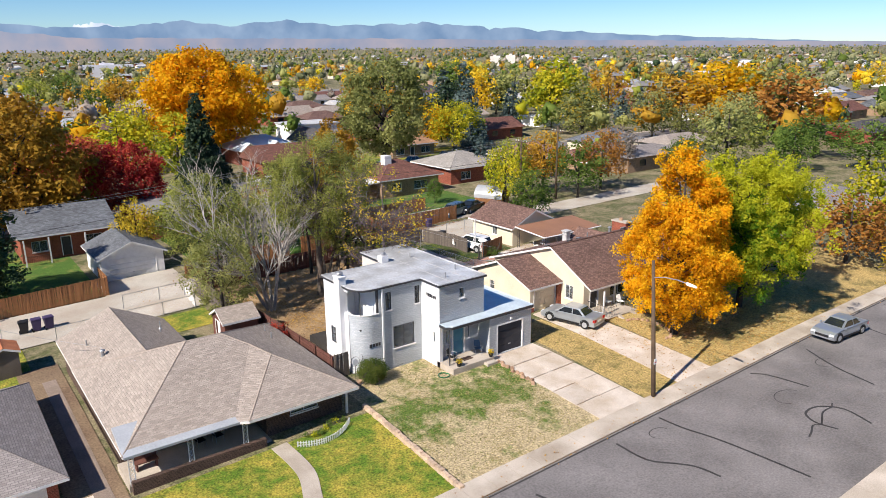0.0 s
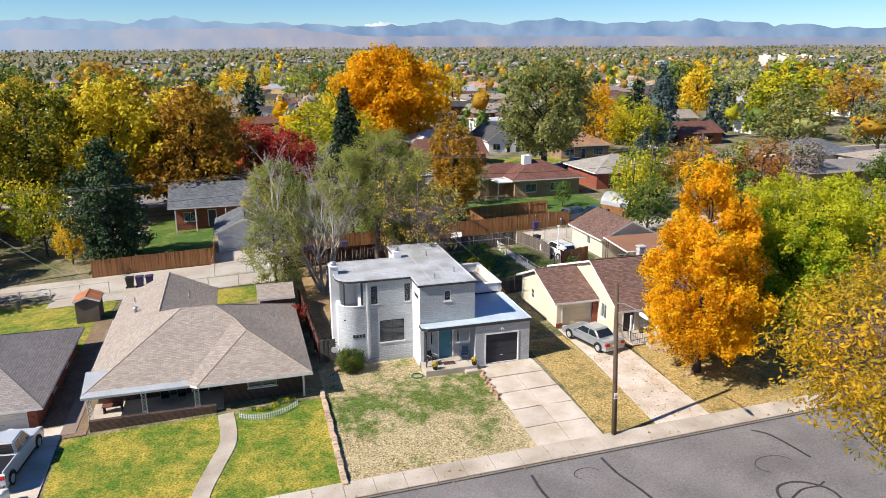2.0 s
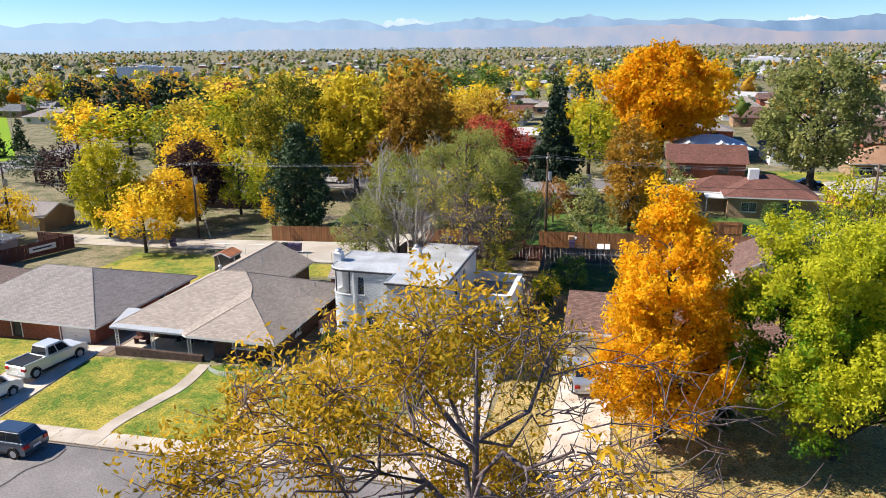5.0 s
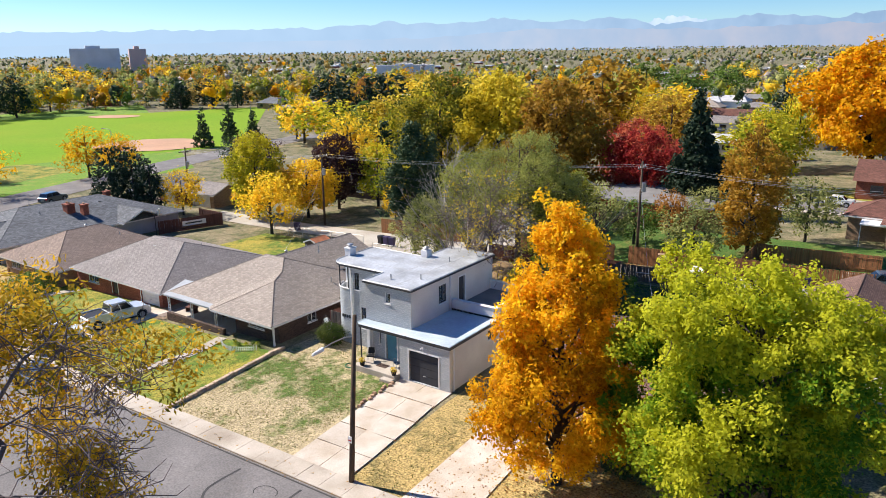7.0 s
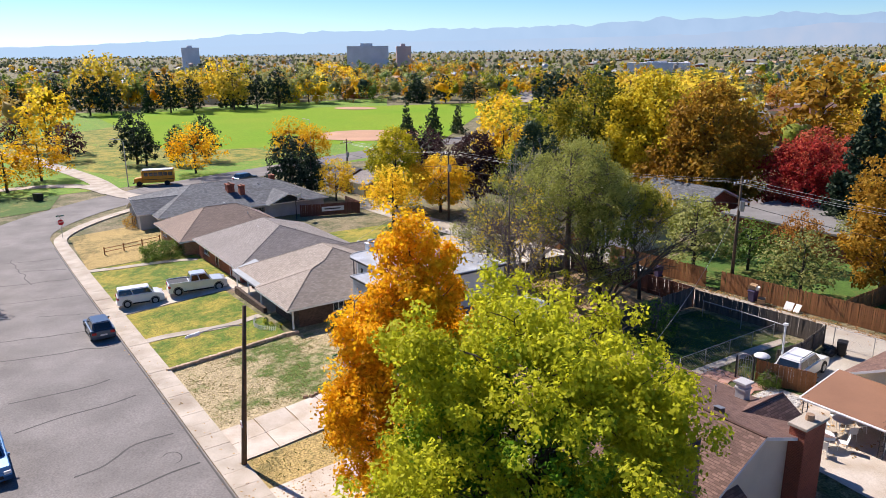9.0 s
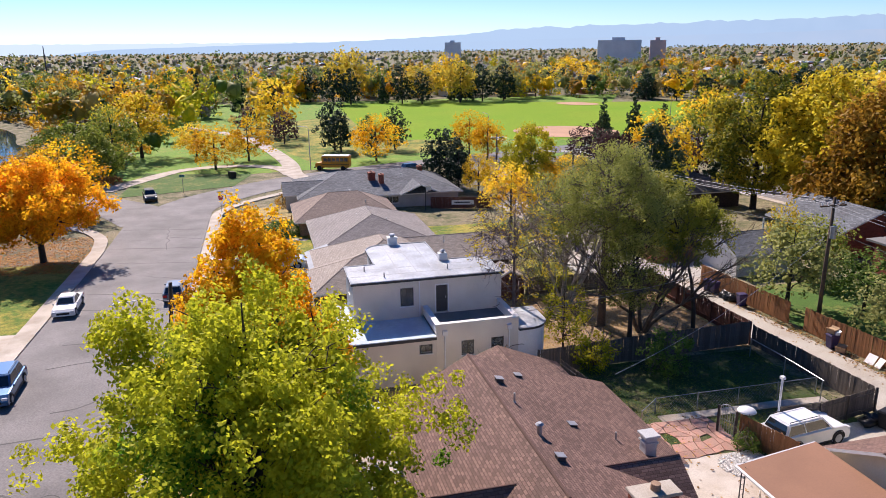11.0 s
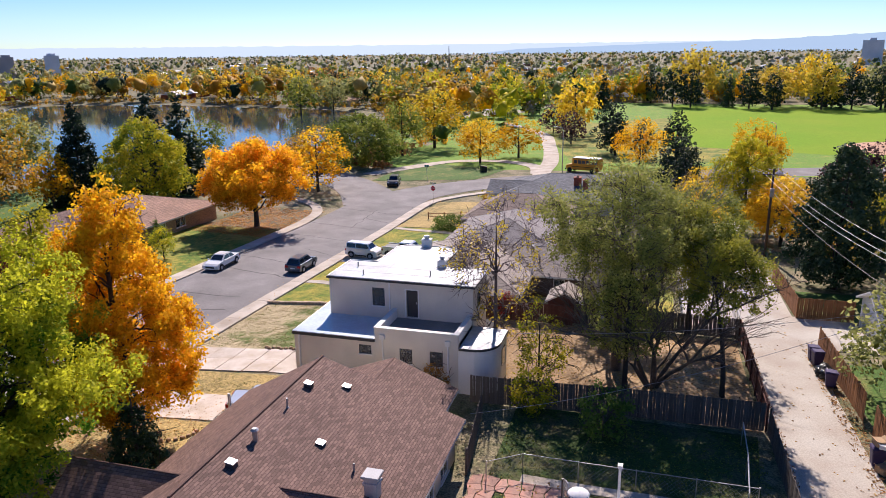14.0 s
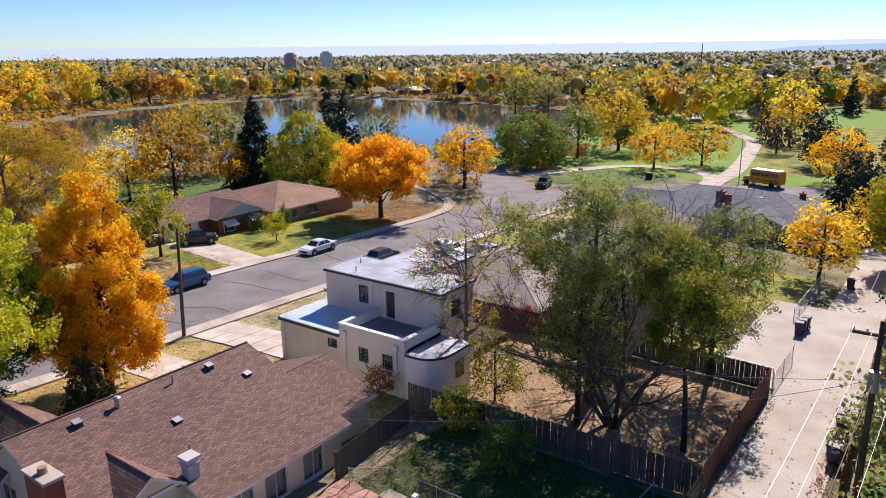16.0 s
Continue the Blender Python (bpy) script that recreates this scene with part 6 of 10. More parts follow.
def crown_points(rng, seed, prof, h0, h1, rad, n, fill=0.55, lump=0.28):
    """Clump centres through a crown between two heights, denser near its uneven outside."""
    xs, ys = PROFILE[prof]
    grid = np.linspace(0, 1, 200)
    w = np.interp(grid, xs, ys) ** 1.5 + 0.05
    s = np.interp(rng.random(n), np.cumsum(w) / w.sum(), grid)
    a = rng.random(n) * 2 * math.pi
    q = (1 - fill) + fill * rng.random(n) ** 0.5
    d = np.stack([np.cos(a), np.sin(a), 2.2 * s], axis=1)
    rr = np.interp(s, xs, ys) * rad * (1 + lump * 1.8 * lumps(d, seed, 1.7))
    if prof == "cone":
        rr *= 0.86 + 0.28 * ((s * 9 + rng.random(n) * 0.25) % 1 < 0.55)
    r = rr * q
    z = h0 + (h1 - h0) * s
    if prof == "cone":
        z = z - 0.12 * r
    return np.stack([r * np.cos(a), r * np.sin(a), z], axis=1), s, a, q


def limbs(b, rng, base_r, h0, top, cent, n_limb, n_twig, lean=(0, 0), sides=6, twig_r=0.02, fork=0):
    """Trunk, limbs towards some clumps, and twigs off them."""
    lx, ly = lean
    tr = [(lx * t * t, ly * t * t, top * t) for t in (-0.03, 0, .15, .35, .6, .8, 1)]
    b.tube(tr, [base_r * 1.35, base_r * 1.2, base_r, base_r * .85, base_r * .6, base_r * .35, base_r * .1], 9)
    idx = rng.permutation(len(cent))[:n_limb]
    ends, mains = [], []
    for i in idx:
        e = Vector(cent[i])
        zf = min(max(e.z - 0.55 * math.hypot(e.x - lx, e.y - ly) - rng.random() * 0.8, h0 * (0.7 + rng.random() * 0.9)), top * 0.9)
        t = zf / top
        s, r0 = Vector((lx * t * t, ly * t * t, zf)), base_r * (0.5 - 0.3 * t)
        if fork and len(mains) >= 7 * fork:
            # a side branch leaves the nearest main limb below its tip
            s, r0 = min(((p, r) for p, r in mains if p.z < e.z + 0.3), key=lambda q: (q[0] - e).length, default=(s, r0))
            r0 *= 0.7
        elif fork:
            r0 *= 1.25
        m1 = s.lerp(e, 0.4) + Vector(rng.normal(size=3)) * 0.22 + Vector((0, 0, 0.12 * (e - s).length))
        m2 = s.lerp(e, 0.75) + Vector(rng.normal(size=3)) * 0.2 + Vector((0, 0, 0.08 * (e - s).length))
        w = (e - s).length * (0.09 if fork else 0.05)
        j0, j1, j2 = (Vector(v_) * w for v_ in rng.normal(size=(3, 3)))
        pts = [s, s.lerp(m1, .5) + j0, m1, m1.lerp(m2, .5) + j1, m2, m2.lerp(e, .5) + j2, e]
        rs = [r0, r0 * .8, r0 * .62, r0 * .46, max(r0 * .32, twig_r), max(r0 * .18, twig_r), twig_r * 0.7]
        b.tube(pts, rs, sides, caps=False)
        if fork and len(mains) < 7 * fork:
            mains += list(zip(pts, rs))
        ends += [(m1, e, r0 * .5), (m2, e, r0 * .3)]
    for k in range(n_twig):
        m_, e, r = ends[k % len(ends)]
        s = m_.lerp(e, rng.random() * 0.8)
        d = ((e - m_).normalized() + Vector(rng.normal(size=3)) * 0.75).normalized()
        g = 0.5 + rng.random() * 1.3
        q = s + d * g
        b.tube([s, s.lerp(q, .35) + Vector(rng.normal(size=3)) * .09, s.lerp(q, .7) + Vector(rng.normal(size=3)) * .12, q], [min(r, twig_r * 1.6), twig_r * 1.2, twig_r * .9, twig_r * .4], 4, caps=False)


def hero_tree(name, label, x, y, prof, height, rad, h0, leaf, clumps, per, size, m, bark="bark", base_r=0.22, n_limb=26, n_twig=60, lean=(0, 0), seed=1, fill=0.6, lump=0.28, crad=0.55, twig_r=0.02, tonal=0.5, drop=0.0, stretch=(1, 1, 1), zoff=0.0, top_tone=0.0, rim=0.0, boughs=None, bare=(0, 0), depth=0.5, aspect=0.62, fork=0):
    """A tree of its own: tapered trunk with limbs, and a crown of leaves in clumps. drop: share of clumps that have lost their leaves."""
    rng = np.random.default_rng(seed)
    t = thing(name, label, "tree", x, y, ground(x, y) + zoff)
    cent, s, a, q = crown_points(rng, seed, prof, h0, height, rad, clumps, fill, lump)
    k = np.clip((cent[:, 2] / height), 0, 1)[:, None] ** 2
    cent[:, :2] += np.array(lean) * k
    keep = rng.random(clumps) >= drop
    tips, lift = cent, 0
    if boughs:
        nb, br = boughs
        tips, ls, la, lq = crown_points(rng, seed, prof, h0 + br, height - br, rad - br * 0.7, nb, depth, lump)
        tips[:, :2] += np.array(lean) * np.clip(tips[:, 2:] / height, 0, 1) ** 2
        own = rng.integers(nb, size=clumps)
        d = rng.normal(size=(clumps, 3))
        d /= np.linalg.norm(d, axis=1)[:, None]
        d *= rng.random((clumps, 1)) ** 0.5
        lr = br * (0.65 + 0.6 * rng.random(nb))[own][:, None]
        cent = tips[own] + d * lr * np.array([1, 1, 1.15])
        s, q = ls[own], lq[own]
        # paints each bough's upper clumps as sunlit, its underside as shaded
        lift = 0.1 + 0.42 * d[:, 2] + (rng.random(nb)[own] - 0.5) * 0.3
        keep = (rng.random(nb) >= drop + np.clip((tips[:, 0] * bare[0] + tips[:, 1] * bare[1]) / rad, 0, 0.86))[own]
    b = Mesh()
    limbs(b, rng, base_r, h0, height * (0.9 if prof != "cone" else 0.98), tips, n_limb, n_twig, lean, twig_r=twig_r, fork=fork)
    part("trunk", b, M[bark], t, smooth=True)
    # top_tone and rim paint the crown's top and outside lighter, as if lit
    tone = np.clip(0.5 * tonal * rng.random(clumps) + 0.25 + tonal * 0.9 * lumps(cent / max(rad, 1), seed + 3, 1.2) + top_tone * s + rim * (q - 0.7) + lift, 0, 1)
    cr = crad * (0.7 + 0.6 * rng.random(clumps))
    if keep.any():
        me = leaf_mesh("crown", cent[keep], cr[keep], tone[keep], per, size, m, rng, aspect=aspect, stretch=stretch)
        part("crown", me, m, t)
    return t


def bough(meshes, rng, p, d, length, r, level):
    """A limb that bends outward and up, with finer limbs along it."""
    n = (6, 5, 4, 3, 3)[level]
    pts, ways = [p], [d]
    for i in range(n):
        d = (d + Vector((d.x, d.y, 0)) * 0.12 + Vector(rng.normal(size=3)) * 0.13 + Vector((0, 0, 0.05))).normalized()
        p = p + d * (length / n)
        pts.append(p)
        ways.append(d)
    meshes[level > 1].tube(pts, [r * (1 - 0.62 * i / n) for i in range(n + 1)], (7, 6, 4, 3, 3)[level], caps=False)
    if level == 4:
        return
    for k in range((5, 5, 5, 2)[level]):
        i = int(rng.integers(max(1, n // 3), n + 1))
        side = Vector(rng.normal(size=3))
        way = (ways[i] + side.normalized() * 0.62 + Vector((0, 0, 0.16))).normalized()
        bough(meshes, rng, pts[i], way, length * (0.5, 0.55, 0.55, 0.6)[level] * rng.uniform(0.75, 1.2), r * (0.5, 0.45, 0.5, 0.6)[level], level + 1)


def arching_tree(label, x, y, height, stems, tilt, bark, seed):
    """A leafless tree of several stems that arch apart from one base."""
    rng = np.random.default_rng(seed)
    t = thing("bare_tree", label, "tree", x, y, ground(x, y))
    meshes = (Mesh(), Mesh())
    for k in range(stems):
        a = 6.283 * (k + rng.uniform(-0.25, 0.25)) / stems
        w = tilt * rng.uniform(0.6, 1.25)
        bough(meshes, rng, Vector((0.18 * math.cos(a), 0.18 * math.sin(a), -0.2)), Vector((w * math.cos(a), w * math.sin(a), 1)).normalized(), height * rng.uniform(0.6, 0.72), 0.16, 0)
    part("trunk", meshes[0], M[bark], t, smooth=True)
    part("twig_crown", meshes[1], M[bark], t, kind="stuff")


L = {
    "maple_orange": leafy("orange_leaves", (0.42, 0.185, 0.004), (0.69, 0.36, 0.007), (0.89, 0.57, 0.018), trans=0.58),
    "gold": leafy("golden_leaves", (0.52, 0.32, 0.015), (0.77, 0.5, 0.02), (0.9, 0.67, 0.05)),
    # the ramp's dark and bright ends paint shaded and sunlit clumps
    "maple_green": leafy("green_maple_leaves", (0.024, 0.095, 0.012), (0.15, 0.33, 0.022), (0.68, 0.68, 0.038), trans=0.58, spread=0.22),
    "yellow_green": leafy("yellow_green_leaves", (0.12, 0.19, 0.014), (0.34, 0.36, 0.018), (0.66, 0.55, 0.03), trans=0.42),
    "yellow": leafy("yellow_leaves", (0.35, 0.3, 0.03), (0.6, 0.45, 0.04), (0.74, 0.55, 0.06)),
    "olive": leafy("olive_leaves", (0.1, 0.13, 0.036), (0.25, 0.27, 0.08), (0.44, 0.44, 0.15), trans=0.48),
    "elm_green": leafy("elm_leaves", (0.1, 0.15, 0.022), (0.22, 0.27, 0.04), (0.4, 0.4, 0.07), trans=0.42),
    "elm_lime": leafy("lime_elm_leaves", (0.11, 0.16, 0.016), (0.25, 0.275, 0.03), (0.43, 0.41, 0.05), trans=0.42),
    "green": leafy("green_leaves", (0.05, 0.1, 0.02), (0.1, 0.17, 0.03), (0.19, 0.26, 0.05)),
    "shrub": leafy("dark_shrub_leaves", (0.025, 0.05, 0.012), (0.06, 0.095, 0.018), (0.15, 0.17, 0.03), trans=0.25),
    "dark": leafy("dark_needles", (0.012, 0.028, 0.016), (0.026, 0.048, 0.026), (0.05, 0.08, 0.04), trans=0.12),
    "pine": leafy("pine_needles", (0.02, 0.045, 0.02), (0.045, 0.08, 0.035), (0.085, 0.12, 0.05), trans=0.12),
    "bluespruce": leafy("blue_needles", (0.04, 0.07, 0.065), (0.08, 0.12, 0.11), (0.13, 0.17, 0.15), trans=0.12),
    "red": leafy("red_leaves", (0.19, 0.015, 0.02), (0.36, 0.035, 0.03), (0.52, 0.11, 0.06)),
    "salmon": leafy("salmon_red_leaves", (0.26, 0.04, 0.025), (0.45, 0.09, 0.05), (0.6, 0.2, 0.09)),
    "lemon": leafy("lemon_leaves", (0.2, 0.24, 0.014), (0.5, 0.46, 0.02), (0.78, 0.66, 0.035)),
    # far olive and gold: greyed and muted, distance haze put into the colour
    "far_olive": leafy("haze_greyed_olive_leaves", (0.085, 0.1, 0.05), (0.17, 0.185, 0.09), (0.3, 0.3, 0.15), trans=0.35),
    "far_gold": leafy("haze_muted_gold_leaves", (0.25, 0.17, 0.05), (0.42, 0.3, 0.08), (0.56, 0.42, 0.13), trans=0.35),
    "elm_olive": leafy("backyard_elm_leaves", (0.1, 0.135, 0.028), (0.24, 0.27, 0.06), (0.43, 0.44, 0.11), trans=0.5),
    "bright_orange": leafy("bright_orange_leaves", (0.48, 0.22, 0.008), (0.76, 0.38, 0.01), (0.9, 0.54, 0.02), trans=0.6),
    "butter": leafy("butter_yellow_leaves", (0.36, 0.3, 0.02), (0.68, 0.53, 0.03), (0.88, 0.72, 0.06)),
    "green_gold": leafy("green_and_gold_leaves", (0.035, 0.07, 0.012), (0.17, 0.18, 0.02), (0.5, 0.4, 0.03)),
    "rust": leafy("rust_leaves", (0.24, 0.1, 0.03), (0.4, 0.18, 0.04), (0.52, 0.27, 0.06)),
    "brown_gold": leafy("brown_gold_leaves", (0.25, 0.13, 0.02), (0.43, 0.235, 0.025), (0.58, 0.35, 0.04)),
    "purple": leafy("purple_leaves", (0.025, 0.012, 0.016), (0.055, 0.028, 0.03), (0.1, 0.055, 0.05)),
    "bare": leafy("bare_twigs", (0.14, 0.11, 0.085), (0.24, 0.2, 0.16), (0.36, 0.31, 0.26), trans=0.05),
    "locust": leafy("locust_leaves", (0.17, 0.165, 0.016), (0.47, 0.31, 0.016), (0.72, 0.44, 0.03), trans=0.45),
    "reed": leafy("dry_reeds", (0.25, 0.1, 0.04), (0.36, 0.17, 0.06), (0.45, 0.27, 0.1)),
}

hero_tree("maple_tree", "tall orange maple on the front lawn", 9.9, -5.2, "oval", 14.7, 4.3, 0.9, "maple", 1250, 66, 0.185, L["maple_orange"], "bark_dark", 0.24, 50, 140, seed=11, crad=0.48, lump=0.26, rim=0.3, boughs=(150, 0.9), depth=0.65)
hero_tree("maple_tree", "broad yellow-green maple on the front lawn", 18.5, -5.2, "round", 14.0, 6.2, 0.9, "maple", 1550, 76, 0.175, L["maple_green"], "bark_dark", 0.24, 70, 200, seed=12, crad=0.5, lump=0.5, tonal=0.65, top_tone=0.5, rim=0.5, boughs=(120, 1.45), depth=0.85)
hero_tree("locust_tree", "thinning golden locust with bare twigs across the street", 4.7, -28.0, "vase", 16.4, 6.6, 4.2, "locust", 1150, 46, 0.19, L["locust"], "bark_purple", 0.24, 110, 1500, seed=13, crad=0.62, drop=0.12, lump=0.4, twig_r=0.013, boughs=(110, 1.3), bare=(3.0, -0.5), aspect=0.36, fork=9)
hero_tree("elm_tree", "olive-green backyard elm with grey limbs", -6.6, 20.4, "round", 15.0, 5.6, 5.6, "elm", 700, 52, 0.15, L["elm_olive"], "bark", 0.3, 60, 320, seed=14, crad=0.55, lump=0.45, rim=0.3, boughs=(70, 1.35), fork=7)
hero_tree("elm_tree", "slim olive-green elm beside the fence", -3.4, 21.1, "column", 9.8, 2.6, 2.8, "elm", 210, 42, 0.16, L["elm_olive"], "bark_dark", 0.16, 30, 120, seed=16, crad=0.5, fill=0.8, fork=5)
hero_tree("elm_tree", "leaning yellow-green elm beside the alley fence", -4.3, 27.0, "round", 11.8, 3.4, 5.0, "elm", 420, 54, 0.15, L["elm_lime"], "bark_dark", 0.15, 40, 120, lean=(-2.4, -2.2), seed=17, crad=0.45, rim=0.3, boughs=(34, 1.0), fork=6)
hero_tree("bare_tree", "nearly bare tree with a few yellow leaves behind the white house", -4.7, 12.5, "vase", 12.0, 3.7, 2.2, "elm", 190, 16, 0.16, L["yellow"], "bark_purple", 0.15, 70, 700, seed=18, crad=0.5, drop=0.45, twig_r=0.016, fork=7)
hero_tree("elm_tree", "low olive-green elm beside the shed", -16.0, 19.4, "round", 8.2, 2.6, 0.9, "elm", 230, 46, 0.16, L["olive"], "bark_dark", 0.14, 30, 100, seed=28, crad=0.5, lump=0.4, rim=0.3, fork=5)
hero_tree("elm_tree", "grey-green elm at the end of the yard", -14.8, 25.3, "round", 11.6, 3.5, 3.6, "elm", 380, 46, 0.16, L["elm_olive"], "bark_dark", 0.18, 40, 160, lean=(-0.4, 0.2), seed=27, crad=0.5, lump=0.45, rim=0.3, fork=6)
arching_tree("leafless silver-grey elm with several arching stems", -11.7, 19.6, 12.4, 6, 0.22, "bark_silver", 15)
arching_tree("brown leafless thicket tree in the backyard", -4.6, 22.8, 9.6, 6, 0.36, "bark", 19)
hero_tree("yellow_shrub", "yellow-green shrub by the back wall", -3.1, 15.7, "oval", 5.8, 1.7, 0.6, "shrub", 110, 26, 0.16, L["yellow_green"], "bark_dark", 0.07, 24, 80, seed=20, crad=0.4, drop=0.15)
hero_tree("yellow_shrub", "yellow shrub beside the grey fence", 1.2, 16.0, "round", 2.6, 1.3, 0.3, "shrub", 60, 30, 0.18, L["yellow_green"], "bark", 0.05, 14, 30, seed=21, crad=0.4)
hero_tree("orange_shrub", "small orange shrub by the wall", 0.9, 9.8, "round", 2.3, 0.8, 0.3, "shrub", 36, 26, 0.14, L["rust"], "bark", 0.04, 12, 30, seed=22, crad=0.3)
hero_tree("round_shrub", "dark green rounded shrub at the house corner", -12.2, 2.2, "round", 1.55, 0.9, 0.1, "shrub", 150, 70, 0.085, L["shrub"], "bark", 0.05, 12, 20, seed=23, crad=0.32, zoff=0.0)
hero_tree("juniper_tree", "dark green juniper by the porch", 12.6, -2.5, "cone", 4.9, 1.35, 0.2, "juniper", 150, 36, 0.16, L["pine"], "bark", 0.1, 10, 10, seed=24, crad=0.32)
hero_tree("red_shrub", "crimson vine shrub by the shed wall", -14.7, 11.2, "round", 2.2, 0.8, 0.2, "shrub", 40, 26, 0.14, L["red"], "bark", 0.04, 12, 20, seed=26, crad=0.3)
hero_tree("dark_shrub", "dark shrub in the shaded yard", 3.0, 20.2, "round", 3.2, 1.5, 0.3, "shrub", 70, 30, 0.18, L["green"], "bark", 0.06, 14, 20, seed=25, crad=0.4)
# beyond the alley and across the street
hero_tree("round_shrub", "dull purple-green shrub under the awnings", -27.2, -35.2, "round", 2.1, 1.5, 0.1, "shrub", 80, 34, 0.16, L["shrub"], "bark", 0.06, 12, 20, seed=51, crad=0.4)
hero_tree("round_shrub", "upright green shrub beside the brick house", -31.2, -34.4, "oval", 2.8, 0.9, 0.1, "shrub", 60, 34, 0.16, L["green"], "bark", 0.06, 12, 20, seed=52, crad=0.35)
hero_tree("spruce_tree", "tall dark green spruce tree", -3.0, 61.5, "cone", 16.5, 4.2, 0.8, "spruce", 620, 24, 0.46, L["dark"], "bark_dark", 0.25, 30, 30, seed=31, crad=0.6)
hero_tree("pine_tree", "broad dark green pine", -32, 39, "pine", 13.5, 3.8, 0.8, "pine", 560, 30, 0.34, L["pine"], "bark_dark", 0.25, 30, 30, seed=32, crad=0.6, lump=0.5, rim=0.3, tonal=0.7)
hero_tree("larch_tree", "tall slim golden-brown tree", 7.8, 43.7, "column", 13.6, 3.4, 1.0, "larch", 420, 30, 0.32, L["brown_gold"], "bark_dark", 0.2, 30, 40, seed=33, crad=0.6)
hero_tree("cottonwood_tree", "huge bright orange cottonwood tree", 13, 108, "round", 21.5, 10.6, 4, "cottonwood", 760, 34, 0.75, L["maple_orange"], "bark_dark", 0.6, 50, 60, seed=34, crad=1.5, lump=0.4)
hero_tree("elm_tree", "large grey-green leafy elm", 33, 72.5, "round", 19.5, 7.4, 3.5, "elm", 520, 28, 0.55, L["olive"], "bark_dark", 0.5, 40, 80, seed=35, crad=1.1, lump=0.4)
hero_tree("ash_tree", "large golden yellow ash tree", -34.6, 64.5, "round", 18.8, 6.6, 3, "ash", 560, 28, 0.55, L["butter"], "bark_dark", 0.4, 36, 40, seed=36, crad=1.1, lump=0.4)
hero_tree("ash_tree", "large brown and gold ash", -24.2, 63.5, "oval", 17.6, 6.8, 2, "ash", 560, 28, 0.55, L["brown_gold"], "bark_dark", 0.4, 36, 40, seed=37, crad=1.2, lump=0.4)
hero_tree("ash_tree", "large dark green and gold ash", -44.5, 62.5, "round", 18.8, 6.8, 3, "ash", 520, 28, 0.5, L["green_gold"], "bark_dark", 0.4, 36, 40, seed=53, crad=1.0, lump=0.4)
hero_tree("red_maple", "spreading crimson maple behind the slate roof", -12.0, 66.0, "wide", 10.5, 5.2, 1.6, "maple", 420, 30, 0.36, L["red"], "bark_dark", 0.25, 30, 40, seed=54, crad=0.8, lump=0.35)
hero_tree("red_maple", "salmon-red maple beside the crimson one", -16.6, 77.5, "wide", 10.8, 5.6, 1.6, "maple", 420, 30, 0.38, L["salmon"], "bark_dark", 0.25, 30, 40, seed=55, crad=0.8, lump=0.35)
hero_tree("plum_tree", "dark purple plum tree by the alley", -49.8, 43.7, "round", 11, 3.6, 1.6, "plum", 320, 30, 0.34, L["purple"], "bark_dark", 0.2, 26, 30, seed=56, crad=0.65)
hero_tree("maple_tree", "yellow-green maple by the alley", -56, 33.5, "round", 12.2, 3.7, 1.2, "maple", 380, 32, 0.34, L["lemon"], "bark_dark", 0.2, 26, 30, seed=57, crad=0.7, lump=0.4)
hero_tree("maple_tree", "broad orange maple at the corner across the street", -43.4, -28.2, "wide", 12.3, 7.5, 2.4, "maple", 1000, 40, 0.34, L["bright_orange"], "bark_dark", 0.32, 46, 70, seed=38, crad=0.8, lump=0.36, boughs=(70, 1.5), rim=0.3, depth=0.7)
hero_tree("golden_tree", "golden tree by the alley", -49.5, 37, "wide", 8.2, 4.4, 1.8, "maple", 300, 30, 0.34, L["gold"], "bark_dark", 0.2, 26, 40, seed=39, crad=0.7)
hero_tree("spruce_tree", "tall dark spruce by the lake", -50, -62, "cone", 15.5, 4.6, 0.6, "spruce", 560, 24, 0.46, L["dark"], "bark_dark", 0.25, 20, 20, seed=40, crad=0.7)
hero_tree("linden_tree", "green and gold linden by the lake", -51.5, -51.5, "oval", 13.2, 6.6, 1.5, "linden", 480, 32, 0.4, L["yellow_green"], "bark_dark", 0.3, 36, 40, seed=41, crad=0.8, lump=0.35)
hero_tree("silver_maple", "thinning yellow tree on the lakeside bank", -56, -86, "wide", 14, 8, 3.5, "maple", 360, 26, 0.42, L["yellow"], "bark_dark", 0.35, 40, 120, seed=42, crad=0.8, drop=0.25, lump=0.4)
hero_tree("willow_shrub", "big green lakeside willow bush", -100, -36, "wide", 10.5, 8, 0.6, "willow", 420, 30, 0.5, L["elm_green"], "bark_dark", 0.3, 26, 20, seed=43, crad=1.0)

# a stock of smaller far trees, shared by all that stand further off
STOCK = {}


